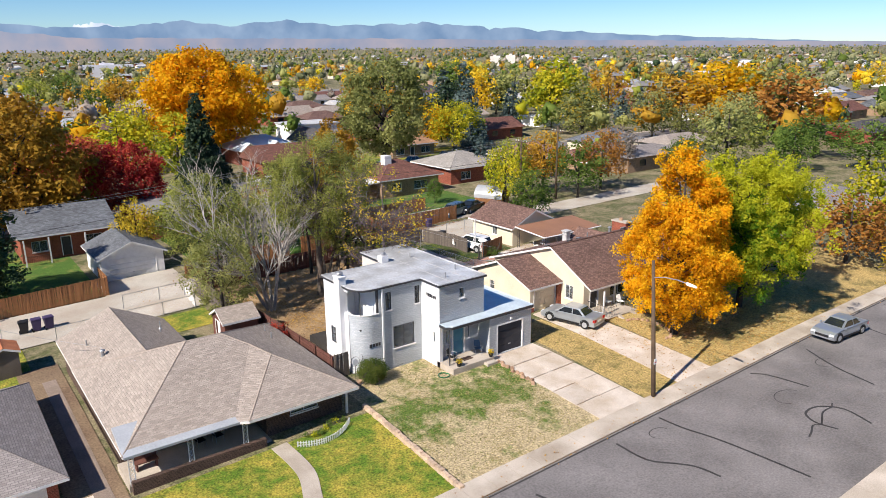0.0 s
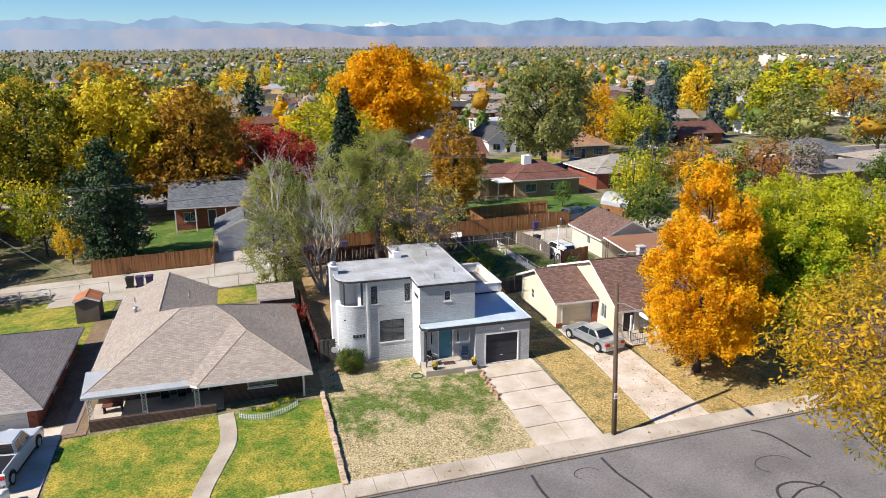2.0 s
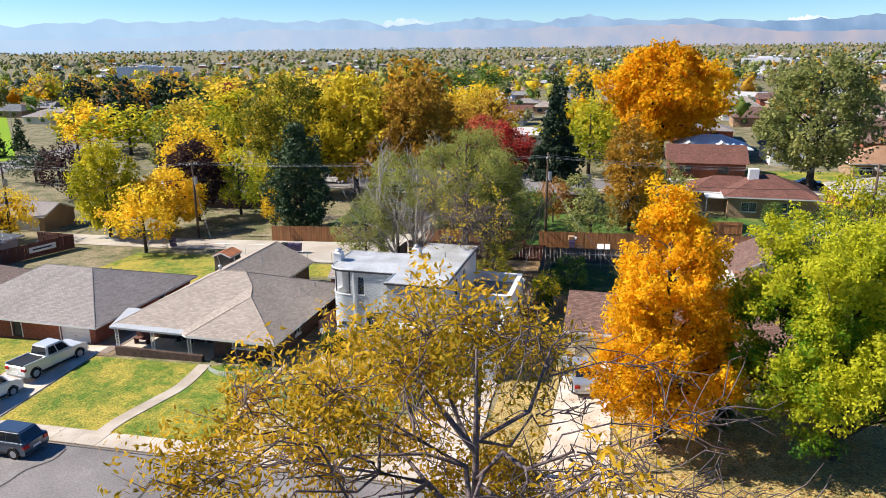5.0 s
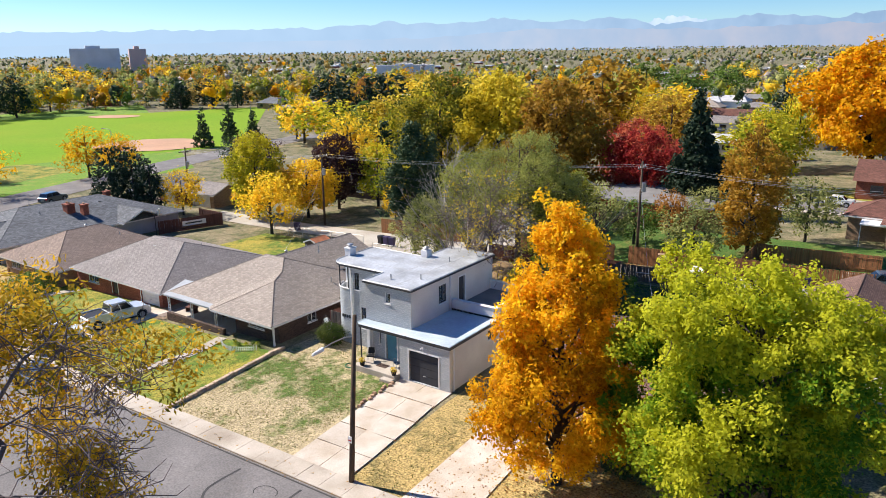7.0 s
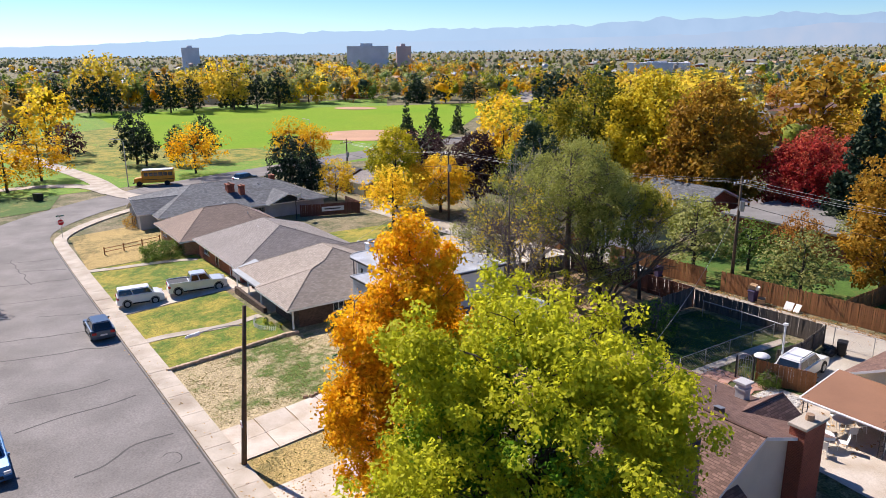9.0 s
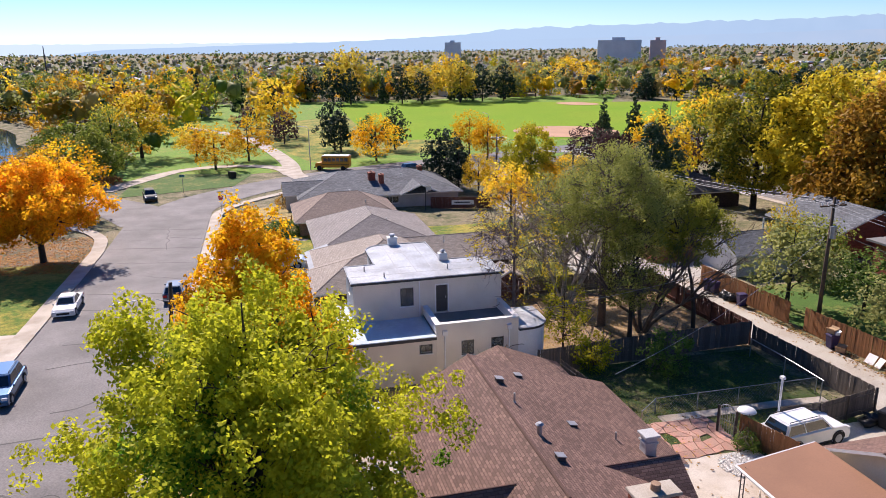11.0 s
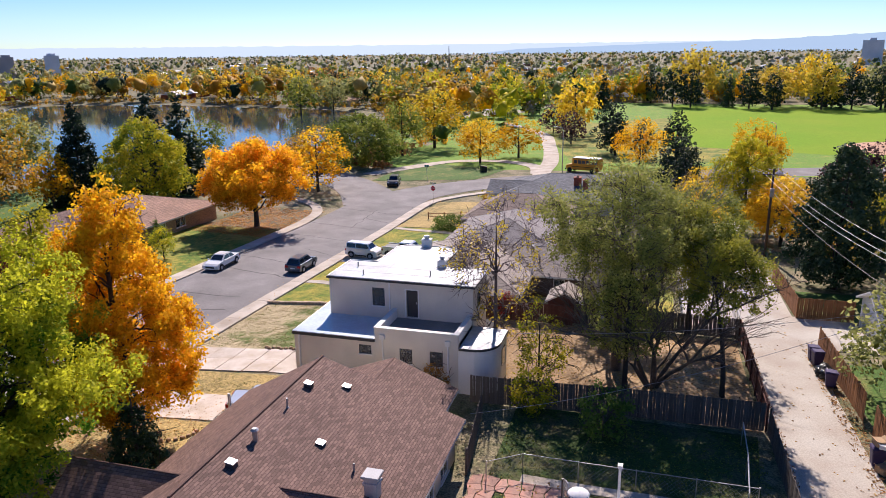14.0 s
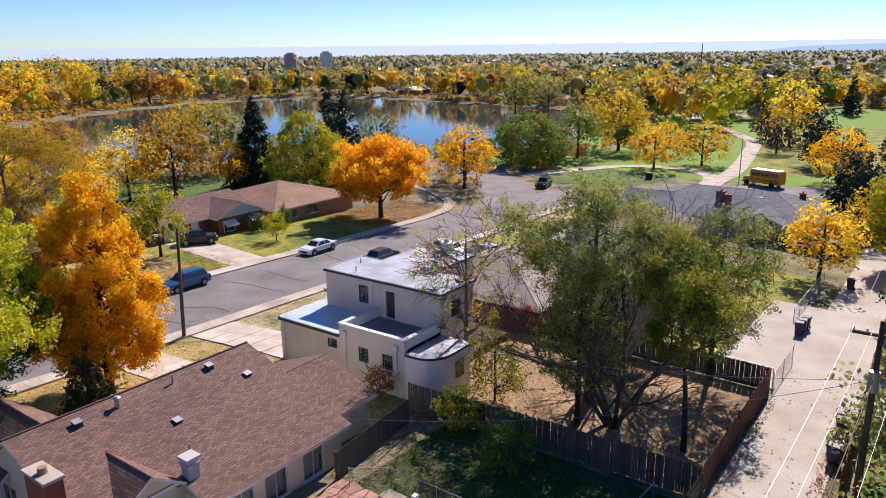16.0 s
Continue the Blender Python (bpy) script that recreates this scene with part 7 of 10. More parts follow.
def stock(prof, k, fine=False):
    key = (prof, k, fine)
    if key not in STOCK:
        rng = np.random.default_rng(900 + 17 * k + len(prof))
        n = 150
        h0 = {"cone": 0.4, "pine": 1.2, "column": 1.0}.get(prof, 1.8)
        rad = {"cone": 2.3, "pine": 3.2, "column": 2.4, "oval": 3.6, "wide": 5.0}.get(prof, 4.2)
        cent, s, a, q = crown_points(rng, 50 + k, prof, h0, 10, rad, n, 0.5, 0.42)
        b = Mesh()
        limbs(b, rng, 0.2, h0, 9.0, cent, 9, 0, sides=4)
        # crown tops painted lighter, inner tufts darker like shaded foliage
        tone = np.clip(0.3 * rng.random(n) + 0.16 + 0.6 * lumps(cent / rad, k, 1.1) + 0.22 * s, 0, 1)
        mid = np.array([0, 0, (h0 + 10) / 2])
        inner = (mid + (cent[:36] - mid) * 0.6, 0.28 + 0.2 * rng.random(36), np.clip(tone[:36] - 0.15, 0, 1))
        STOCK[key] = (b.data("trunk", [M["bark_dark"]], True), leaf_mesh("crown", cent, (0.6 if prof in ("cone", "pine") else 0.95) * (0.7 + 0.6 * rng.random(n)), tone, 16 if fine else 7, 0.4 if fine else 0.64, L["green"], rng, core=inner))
    return STOCK[key]


def far_tree(name, label, x, y, prof, m, height, k=0, rz=None, wide=1.0, group=""):
    tr, cr = stock(prof, k, math.hypot(x + 5, y) < 132)
    t = thing(name, label, "tree", x, y, ground(x, y), (x * 37 + y * 91) % 360 if rz is None else rz, group=group)
    f = height / 10.0
    t.scale = (f * wide, f * wide, f)
    new("trunk", tr).parent = t
    c = new("crown", cr)
    c.parent = t
    c.material_slots[0].link = 'OBJECT'
    c.material_slots[0].material = L[m]
    return t


NAMED = {"maple_orange": "orange maple", "gold": "golden ash", "yellow_green": "yellow-green maple", "yellow": "yellow elm", "olive": "grey-green elm", "elm_green": "green elm", "green": "green shade tree", "dark": "dark spruce", "pine": "dark green pine", "bluespruce": "blue-green spruce", "red": "crimson maple", "rust": "rust-brown oak", "brown_gold": "brown-gold ash", "purple": "dark purple plum", "bare": "leafless grey tree"}
GROWN = []


def grove(where, trees):
    """Trees of a place: x, y, outline, leaves, height, breadth."""
    for x, y, prof, m, h, w in trees:
        GROWN.append((x, y))
        far_tree("tree", NAMED[m] + " " + where, x, y, prof, m, h, len(GROWN) % 3, wide=w)


grove("between the houses", [(-81, 55, "round", "purple", 9.1, 1.21), (-69, -31.5, "wide", "maple_orange", 10.4, 1.15), (-76, -36, "wide", "brown_gold", 9.5, 1.2), (-70, 70, "round", "elm_green", 12, 1), (-68, -44, "wide", "brown_gold", 8, 1), (-67, 29, "wide", "gold", 6.9, 0.91), (-66, 64, "round", "purple", 9.5, 1), (-64, 72, "cone", "pine", 10.1, 1.61), (-64, 98, "round", "gold", 10.9, 1.42), (-58, 92, "round", "yellow_green", 15, 1), (-46, 27, "round", "gold", 8.0, 1.15), (-40, 45, "round", "yellow_green", 8.4, 0.8), (-36.5, 40.5, "round", "gold", 5.2, 0.8), (-35, 84, "round", "brown_gold", 13, 1), (-25, -29, "round", "yellow_green", 3.6, 1), (-16.2, 44.6, "round", "yellow", 6.6, 0.75)])
grove("between the houses", [(-12, -33, "round", "yellow_green", 8, 1), (1, 54, "round", "olive", 5, 1.26), (3.7, 38.3, "round", "olive", 5.8, 1.3), (-6.3, 37.0, "round", "olive", 7.6, 1.1), (-4, 42.5, "round", "green", 5.0, 1.4), (-1.5, 47, "round", "rust", 5.6, 0.9), (-12, 44.5, "round", "elm_green", 6.2, 1.2), (8, -36, "round", "elm_green", 10, 1), (12, 52, "round", "olive", 7, 1), (20, -33, "round", "gold", 10, 1), (26, 27.5, "round", "green", 6.5, 1), (29, 36, "round", "yellow_green", 8.6, 0.8), (35, 41, "round", "elm_green", 8.5, 0.9), (23.5, 44.5, "round", "green", 3.6, 0.8), (37, -5, "round", "rust", 6.6, 1.54), (40, 40, "round", "brown_gold", 9, 1), (41, 34, "round", "green", 8, 1.08), (44, -5, "round", "yellow_green", 10, 1), (48, 36, "round", "rust", 9, 1), (0.5, 84, "oval", "yellow_green", 12.5, 1.2), (42, 57, "cone", "bluespruce", 7, 1.2), (46, 49, "round", "brown_gold", 6, 1.0), (60, 85, "round", "yellow_green", 9.5, 1.2), (53, 88, "round", "maple_orange", 9.5, 1.2), (68, 92, "cone", "bluespruce", 14, 1.1), (66, 98, "cone", "dark", 15, 1.1), (-50, 78, "round", "gold", 13, 1.2), (-56.5, 54.3, "round", "gold", 13.2, 1.0), (-45.8, 48, "round", "yellow_green", 9.5, 1.0), (55, 76, "cone", "bluespruce", 6.6, 1.7), (62, 82, "cone", "bluespruce", 6.5, 1.7), (77, 34, "round", "olive", 11.4, 1.19)])
grove("between the houses", [(88, 77, "oval", "olive", 13.3, 1.3), (93, 18, "round", "green", 7.9, 1.48), (101, 31, "round", "green", 7.8, 1.64), (103, 91, "round", "yellow", 9.5, 1.59), (118, 73, "round", "brown_gold", 14.1, 1.61), (120, 35, "round", "red", 4.4, 1.7), (130, 53, "round", "rust", 14.1, 1.49), (130, 70, "round", "maple_orange", 16.5, 1.44)])
grove("between the northern houses", [(139, 75, "wide", "maple_orange", 16.8, 1.10), (136, 61, "round", "olive", 15.7, 1.30), (142, 56, "round", "olive", 14.3, 1.20), (101, 68, "round", "olive", 10.9, 1.20), (82, 25, "round", "green", 8.1, 1.10), (71, 38, "round", "green", 5.9, 1.20), (105, 50, "round", "olive", 10.9, 1.10), (124, 96, "cone", "bluespruce", 9.4, 1.10), (138, 101, "cone", "bluespruce", 8.9, 1.10), (118, 118, "oval", "yellow_green", 14.5, 1.10), (94, 78, "round", "yellow_green", 5.7, 1.00), (148, 122, "wide", "brown_gold", 14.5, 1.00), (108, 137, "oval", "gold", 15.6, 0.90), (116, 131, "wide", "olive", 15.5, 1.10)])
grove("between the northern houses", [(89, 103, "cone", "bluespruce", 10.3, 1.20), (102, 142, "cone", "dark", 12.2, 1.10), (56, 83, "round", "yellow_green", 10.1, 1.00), (79, 109, "cone", "bluespruce", 16.8, 1.00), (128, 176, "round", "green", 16.4, 1.10), (140, 183, "column", "gold", 16.1, 1.10), (102, 116, "cone", "bluespruce", 11.2, 1.20), (67, 102, "round", "yellow_green", 8.9, 1.20)])
grove("in the park", [(-394, 191, "wide", "gold", 16.9, 1.7), (-336, 68, "pine", "dark", 14.7, 1.7), (-310, 40, "round", "yellow", 24, 1), (-300, 20, "pine", "dark", 15, 1), (-295, 128, "round", "olive", 17, 1), (-292, 84, "wide", "gold", 21.8, 0.62), (-291, 146, "oval", "pine", 9, 1), (-288, 70, "round", "yellow", 16.5, 1.51), (-287, 88, "cone", "dark", 17.9, 1.29), (-287, 235, "round", "yellow_green", 7.7, 1.7), (-285, 109, "wide", "olive", 16.7, 1.29), (-283, 29, "pine", "dark", 16, 1), (-283, 51, "cone", "pine", 12, 1), (-279, 36, "pine", "dark", 15, 1), (-276, 95, "pine", "dark", 15, 1), (-276, 105, "pine", "dark", 17, 1), (-275, 58, "pine", "dark", 15, 1), (-274, 84, "round", "yellow", 18, 1), (-271, 66, "pine", "dark", 14, 1), (-271, 189, "pine", "dark", 12.3, 1.48)])
grove("in the park", [(-264, 169, "cone", "pine", 14.3, 1.7), (-262, 2, "cone", "dark", 14, 1), (-260, -10, "cone", "dark", 16, 1), (-257, 166, "pine", "dark", 12, 1), (-257, 200, "pine", "dark", 9.5, 1.7), (-250, -25, "cone", "dark", 15, 1), (-248, 176, "pine", "dark", 13, 1), (-245, -35, "oval", "green", 17, 1), (-241, 184, "pine", "pine", 11, 1), (-238, -48, "cone", "dark", 13, 1), (-211, 211, "pine", "dark", 14, 1.7), (-168, 0.5, "wide", "gold", 15, 1.0), (-186, 279, "round", "green", 14.4, 1.22), (-172, -6, "wide", "purple", 8, 1), (-146, 2, "wide", "purple", 8, 1), (-138, 104, "cone", "pine", 8.5, 1), (-136, 94, "cone", "pine", 11, 1), (-134, 84, "cone", "pine", 10, 1), (-130, -18, "wide", "gold", 7.7, 1.3)])
grove("in the park", [(-128, 27, "pine", "dark", 10, 1), (-127, 129, "pine", "dark", 16.3, 1.3), (-127, 151, "pine", "dark", 17.3, 1.5), (-109, -13, "wide", "maple_orange", 8.8, 1.3), (-126, 14, "pine", "dark", 9, 1), (-126, 109, "round", "yellow_green", 13, 1), (-124, 20, "pine", "dark", 8.5, 1), (-124, 382, "round", "green", 16.9, 1.46), (-131, -29.7, "round", "gold", 14, 1.25), (-110, 19.6, "wide", "maple_orange", 9.6, 1.1), (-119, -6.6, "wide", "maple_orange", 8.8, 1.3), (-130, 13, "pine", "dark", 12, 1), (-118, 104, "round", "gold", 12.1, 1.3), (-113, 41, "wide", "maple_orange", 9.6, 1.1), (-106, 103, "round", "yellow_green", 11.5, 1.7), (-106, 130, "round", "yellow_green", 11.2, 1.7), (-103, 42, "round", "maple_orange", 9, 1), (-100, 116, "oval", "yellow", 12.5, 1.35), (-99, 67, "round", "pine", 6.1, 1.7)])
grove("in the park", [(-95, 128, "round", "yellow", 17.3, 1.3), (-79, 25.6, "pine", "dark", 10, 1), (-75, 26.6, "pine", "dark", 9.6, 1), (-71.5, 27, "pine", "dark", 8, 0.9), (-88, 122, "oval", "yellow_green", 14.3, 1.59)])
grove("in the far streets", [(-82, 139, "round", "yellow", 17.7, 1.28), (-74, 286, "round", "green", 15, 1.7), (-65, 118, "round", "yellow", 17.4, 1.37), (-64, 190, "round", "yellow_green", 14.1, 1.41), (-64, 321, "round", "green", 15.5, 1.7), (-45, 130, "oval", "brown_gold", 21.3, 1.2), (-33, 148, "round", "gold", 13.3, 1.37), (-32, 128, "round", "gold", 13.5, 1.27), (-21, 107, "round", "brown_gold", 13.3, 1.21), (-16, 308, "round", "gold", 14.4, 1.37), (-4, 104, "oval", "yellow_green", 11, 1.7), (1, 111, "round", "yellow_green", 12.9, 0.78), (27, 399, "round", "olive", 14.9, 1.7), (72, 151, "round", "gold", 6.2, 1.7), (74, 145, "round", "maple_orange", 9.9, 1.7), (77, 137, "round", "maple_orange", 8.9, 1.28), (82, 125, "wide", "yellow_green", 8.7, 1.58), (103, 102, "round", "green", 5.1, 1.7), (117, 154, "round", "yellow_green", 3.7, 1.7), (118, 170, "cone", "bluespruce", 13.3, 1.7)])
grove("in the far streets", [(124, 280, "column", "gold", 9.1, 1.7), (125, 121, "oval", "yellow_green", 17.7, 1.46), (131, 155, "cone", "bluespruce", 7.2, 1.7), (147, 199, "cone", "bluespruce", 8.9, 1.7), (165, 217, "round", "gold", 13, 0.91), (173, 198, "round", "olive", 10.5, 1.7)])
grove("near the lake", [(-366, -200, "round", "yellow", 16.4, 1.7), (-348, -163, "wide", "rust", 15.8, 1.5), (-335, -126, "round", "gold", 13.2, 1.7), (-327, -293, "cone", "dark", 16, 1), (-311, -247, "round", "gold", 13.2, 1.7), (-302, -353, "cone", "dark", 15, 1), (-300, -273, "round", "yellow", 15.1, 1.69), (-293, -374, "wide", "rust", 15, 1), (-244, -108, "wide", "olive", 14, 1), (-240, -70, "wide", "green", 14, 1), (-234, -55, "cone", "dark", 15, 1), (-232, -117, "wide", "elm_green", 15, 1), (-179, -296, "oval", "rust", 17.7, 1.46), (-175, -305, "wide", "gold", 20, 1), (-162, -327, "wide", "yellow", 19, 1), (-150, -308, "wide", "gold", 22.1, 0.83), (-144, -319, "wide", "gold", 23.5, 0.93), (-134, -337, "wide", "gold", 18, 1), (-120, -330, "wide", "gold", 19, 1), (-118, -295, "wide", "gold", 22.3, 0.9)])
grove("near the lake", [(-100, -315, "wide", "brown_gold", 18, 1), (-94, -85, "cone", "dark", 14, 1), (-62, -52.5, "cone", "dark", 16, 1.25), (-72, -66, "cone", "dark", 15.5, 1.25), (-80, -300, "wide", "gold", 17, 1), (-31, -103, "wide", "brown_gold", 11.8, 1.7), (-29, -67, "wide", "gold", 11, 1), (-12, -78, "wide", "gold", 12, 1), (-8, -62, "wide", "gold", 11, 1), (-1, -57, "wide", "rust", 12, 1), (6, -60, "round", "yellow_green", 11, 1)])

# rows of houses and street trees further off, and the woods of the plain behind them
rng = np.random.default_rng(5)


def park_or_lake(x, y, pad=0):
    if lake_ratio(x, y) < 1.22:
        return True
    return -300 - pad < x < -86 + pad and -20 < y < 110 + (-(x + 100)) * 0.62 and x > -300


PAL = ["gold", "yellow_green", "olive", "elm_green", "green", "brown_gold", "maple_orange", "pine", "dark", "yellow", "rust", "red", "bare", "bluespruce"]
PW = np.array([.16, .12, .15, .12, .09, .11, .07, .06, .04, .06, .05, .02, .03, .02])
PROFS = ["round", "round", "oval", "wide", "column"]
HOUSES = []


def far_house(x, y, w, d, kind, wall, rmat, zr):
    b, r = Mesh(), Mesh()
    t = thing("house", "distant bungalow with " + {"shingle_gray": "grey", "shingle_red": "red-brown", "shingle_dark": "dark", "shingle_slate": "slate", "roof_white": "pale", "shingle_brown": "brown", "shingle_tan": "tan", "metal_gray": "pale grey"}[rmat] + " roof", "house", x, y, ground(x, y), group="far houses")
    b.box(-w / 2, -d / 2, -0.5, w / 2, d / 2, 2.6)
    part("wall", b, M[wall], t)
    e = min(w, d) / 2
    A, B, C, D = (-w / 2 - .5, -d / 2 - .5, 2.5), (w / 2 + .5, -d / 2 - .5, 2.5), (w / 2 + .5, d / 2 + .5, 2.5), (-w / 2 - .5, d / 2 + .5, 2.5)
    R0, R1 = (-w / 2 - .5 + (e if kind else 0), 0, 2.5 + zr), (w / 2 + .5 - (e if kind else 0), 0, 2.5 + zr)
    for f in ([A, B, R1, R0], [C, D, R0, R1], [B, C, R1], [D, A, R0], [D, C, B, A]):
        slope(r, f)
    part("roof", r, M[rmat], t)
    for u in (-w * 0.28, w * 0.22):
        k = Mesh()
        k.box(u - 0.8, -d / 2 - 0.04, 0.9, u + 0.8, -d / 2 + 0.05, 2.0)
        part("window", k, M["carglass"], t)


cand = []
for iy in range(2, 9):
    for ix in range(-14, 13):
        x, y = ix * 17.5 + rng.normal() * 1.5 + 4, 34 + iy * 26.0 + (iy % 2) * 3 + rng.normal() * 1.5
        cand.append((x, y))
for iy in range(0, 6):
    for ix in range(-3, 16):
        cand.append((48 + ix * 17 + rng.normal() * 1.5, -40 + iy * 26 + rng.normal()))
taken = [(-22, 56), (-4, 61), (25, 57), (16, 58), (39, 59), (55, 58), (65, 52), (-54, 57), (33, 7), (53, 7), (22, 102), (34.5, 103), (46.5, 88), (45, 128)] + GROWN + [(13, 108), (33, 72.5), (-34.6, 64.5), (-24, 63.5), (-44.5, 62.5), (-12, 66), (-16.6, 77.5), (-3, 61.5), (8, 44), (-50, 44), (-56, 33.5)]
for x, y, w, d, hip, wm, rm, zr in ((-10, 166, 11, 8, 0, "brick_red", "shingle_red", 1.6), (3.5, 186, 13, 10, 1, "brick_tan", "metal_gray", 2), (-9, 205, 13, 8, 1, "white_paint", "shingle_dark", 1.6), (-21, 215, 11, 8, 1, "brick_tan", "shingle_tan", 1.8), (10, 218, 11, 8, 0, "cream", "shingle_tan", 1.6), (23, 222, 12, 9, 1, "brick_red", "shingle_brown", 1.7), (-4, 142, 12, 8, 1, "cream", "shingle_slate", 1.7), (-28, 150, 11, 9, 1, "brick_red", "shingle_gray", 1.8), (-30, 176, 12, 8, 0, "white_paint", "shingle_gray", 1.6), (-17, 128, 11, 8, 1, "white_paint", "roof_white", 1.4), (74, 222, 16, 9, 0, "cream", "shingle_tan", 1.8), (60, 150, 12, 9, 1, "brick_tan", "shingle_brown", 1.8), (78.5, 97, 11, 9, 0, "brick_red", "shingle_red", 2.2), (107, 109, 10, 7, 1, "white_paint", "roof_white", 0.5), (94, 128, 11, 8, 0, "cream", "shingle_tan", 2.0), (70, 47, 17, 10, 1, "brick_tan", "shingle_gray", 1.1), (88, 52, 15, 9, 1, "cream", "shingle_tan", 1.4), (66, 128, 10, 8, 1, "brick_red", "shingle_red", 1.8), (88, 150, 11, 8, 1, "white_paint", "shingle_brown", 1.7)):
    taken.append((x, y))
    far_house(x, y, w, d, hip, wm, rm, zr)
for x, y in cand:
    if park_or_lake(x, y, 6) or y < -30 and x < 45 or (x < -70 and y < 60) or min(math.hypot(x - a, y - c) for a, c in taken) < 13 or (x < 70 and y < 45):
        continue
    taken.append((x, y))
    far_house(x, y, 11 + 4 * rng.random(), 8 + 2.5 * rng.random(), rng.random() < .6, ["brick_red", "brick_tan", "cream", "brick_tan", "white_paint"][int(rng.integers(5))], ["shingle_gray", "shingle_red", "shingle_dark", "shingle_slate", "roof_white", "shingle_brown", "shingle_tan"][int(rng.integers(7))], 1.5 + rng.random())
made = 0
tries = 0
while made < 95 and tries < 6000:
    tries += 1
    a = radians(rng.uniform(15, 262))
    d = 62 + 330 * rng.random() ** 0.9
    x, y = -10 + d * math.cos(a), 5 + d * math.sin(a)
    if park_or_lake(x, y, 0) or min(math.hypot(x - p, y - q) for p, q in taken) < 7.0 or (-75 < x < 70 and -24 < y < 40) or (x < -55 and y > -60 and y < 40 and x > -110) or (x > 0 and y < -30) or (-20 < x < 66 and 46 < y < 100):
        continue
    taken.append((x, y))
    m = PAL[int(rng.choice(len(PAL), p=PW / PW.sum()))]
    prof = "cone" if m in ("dark", "bluespruce") else "pine" if m == "pine" else PROFS[int(rng.integers(len(PROFS)))]
    far_tree("tree", NAMED[m] + " among distant houses", x, y, prof, m, rng.uniform(7.5, 14.5) + (2 if prof == "cone" else 0), int(rng.integers(3)))
    made += 1


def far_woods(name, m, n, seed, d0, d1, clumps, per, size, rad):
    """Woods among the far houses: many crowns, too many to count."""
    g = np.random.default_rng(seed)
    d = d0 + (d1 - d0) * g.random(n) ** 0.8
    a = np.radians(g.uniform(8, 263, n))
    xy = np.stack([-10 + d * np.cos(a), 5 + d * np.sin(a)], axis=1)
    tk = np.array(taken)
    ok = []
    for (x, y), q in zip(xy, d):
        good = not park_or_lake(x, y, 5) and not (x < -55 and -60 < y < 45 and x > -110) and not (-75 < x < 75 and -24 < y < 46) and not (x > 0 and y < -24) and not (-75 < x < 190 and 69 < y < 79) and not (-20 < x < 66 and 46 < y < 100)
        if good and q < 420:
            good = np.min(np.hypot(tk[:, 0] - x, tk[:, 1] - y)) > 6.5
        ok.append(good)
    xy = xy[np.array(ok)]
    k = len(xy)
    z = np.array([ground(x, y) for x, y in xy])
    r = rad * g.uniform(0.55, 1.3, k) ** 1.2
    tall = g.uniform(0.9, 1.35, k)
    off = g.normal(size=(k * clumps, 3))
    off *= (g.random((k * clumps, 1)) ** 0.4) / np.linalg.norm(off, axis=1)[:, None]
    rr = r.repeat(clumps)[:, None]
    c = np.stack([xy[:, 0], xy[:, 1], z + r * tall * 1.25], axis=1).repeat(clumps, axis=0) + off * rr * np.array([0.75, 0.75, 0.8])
    # upper clumps painted as lit; cores lightened to offset their shaded side
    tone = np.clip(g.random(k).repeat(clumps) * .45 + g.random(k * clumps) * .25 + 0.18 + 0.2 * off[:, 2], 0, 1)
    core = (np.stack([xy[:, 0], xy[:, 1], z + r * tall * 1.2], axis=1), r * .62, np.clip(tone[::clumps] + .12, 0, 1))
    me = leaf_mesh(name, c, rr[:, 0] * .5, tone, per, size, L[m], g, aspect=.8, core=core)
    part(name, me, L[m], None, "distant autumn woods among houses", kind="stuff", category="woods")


NEAR_MIX = {"olive": .16, "far_olive": .12, "gold": .08, "elm_green": .13, "brown_gold": .15, "green": .12, "maple_orange": .06, "yellow_green": .08, "pine": .07, "bare": .03}
# farther woods lean on the leaves whose colour carries haze
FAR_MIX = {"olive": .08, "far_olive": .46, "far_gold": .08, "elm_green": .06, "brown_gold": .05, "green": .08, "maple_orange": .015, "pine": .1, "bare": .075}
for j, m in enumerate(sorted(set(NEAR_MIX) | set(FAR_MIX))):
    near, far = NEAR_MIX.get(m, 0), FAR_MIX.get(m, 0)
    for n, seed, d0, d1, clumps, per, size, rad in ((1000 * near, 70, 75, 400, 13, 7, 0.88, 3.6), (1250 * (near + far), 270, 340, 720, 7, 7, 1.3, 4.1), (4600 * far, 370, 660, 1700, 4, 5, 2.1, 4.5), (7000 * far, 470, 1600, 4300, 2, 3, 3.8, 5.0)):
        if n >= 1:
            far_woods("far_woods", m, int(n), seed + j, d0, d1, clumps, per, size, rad)


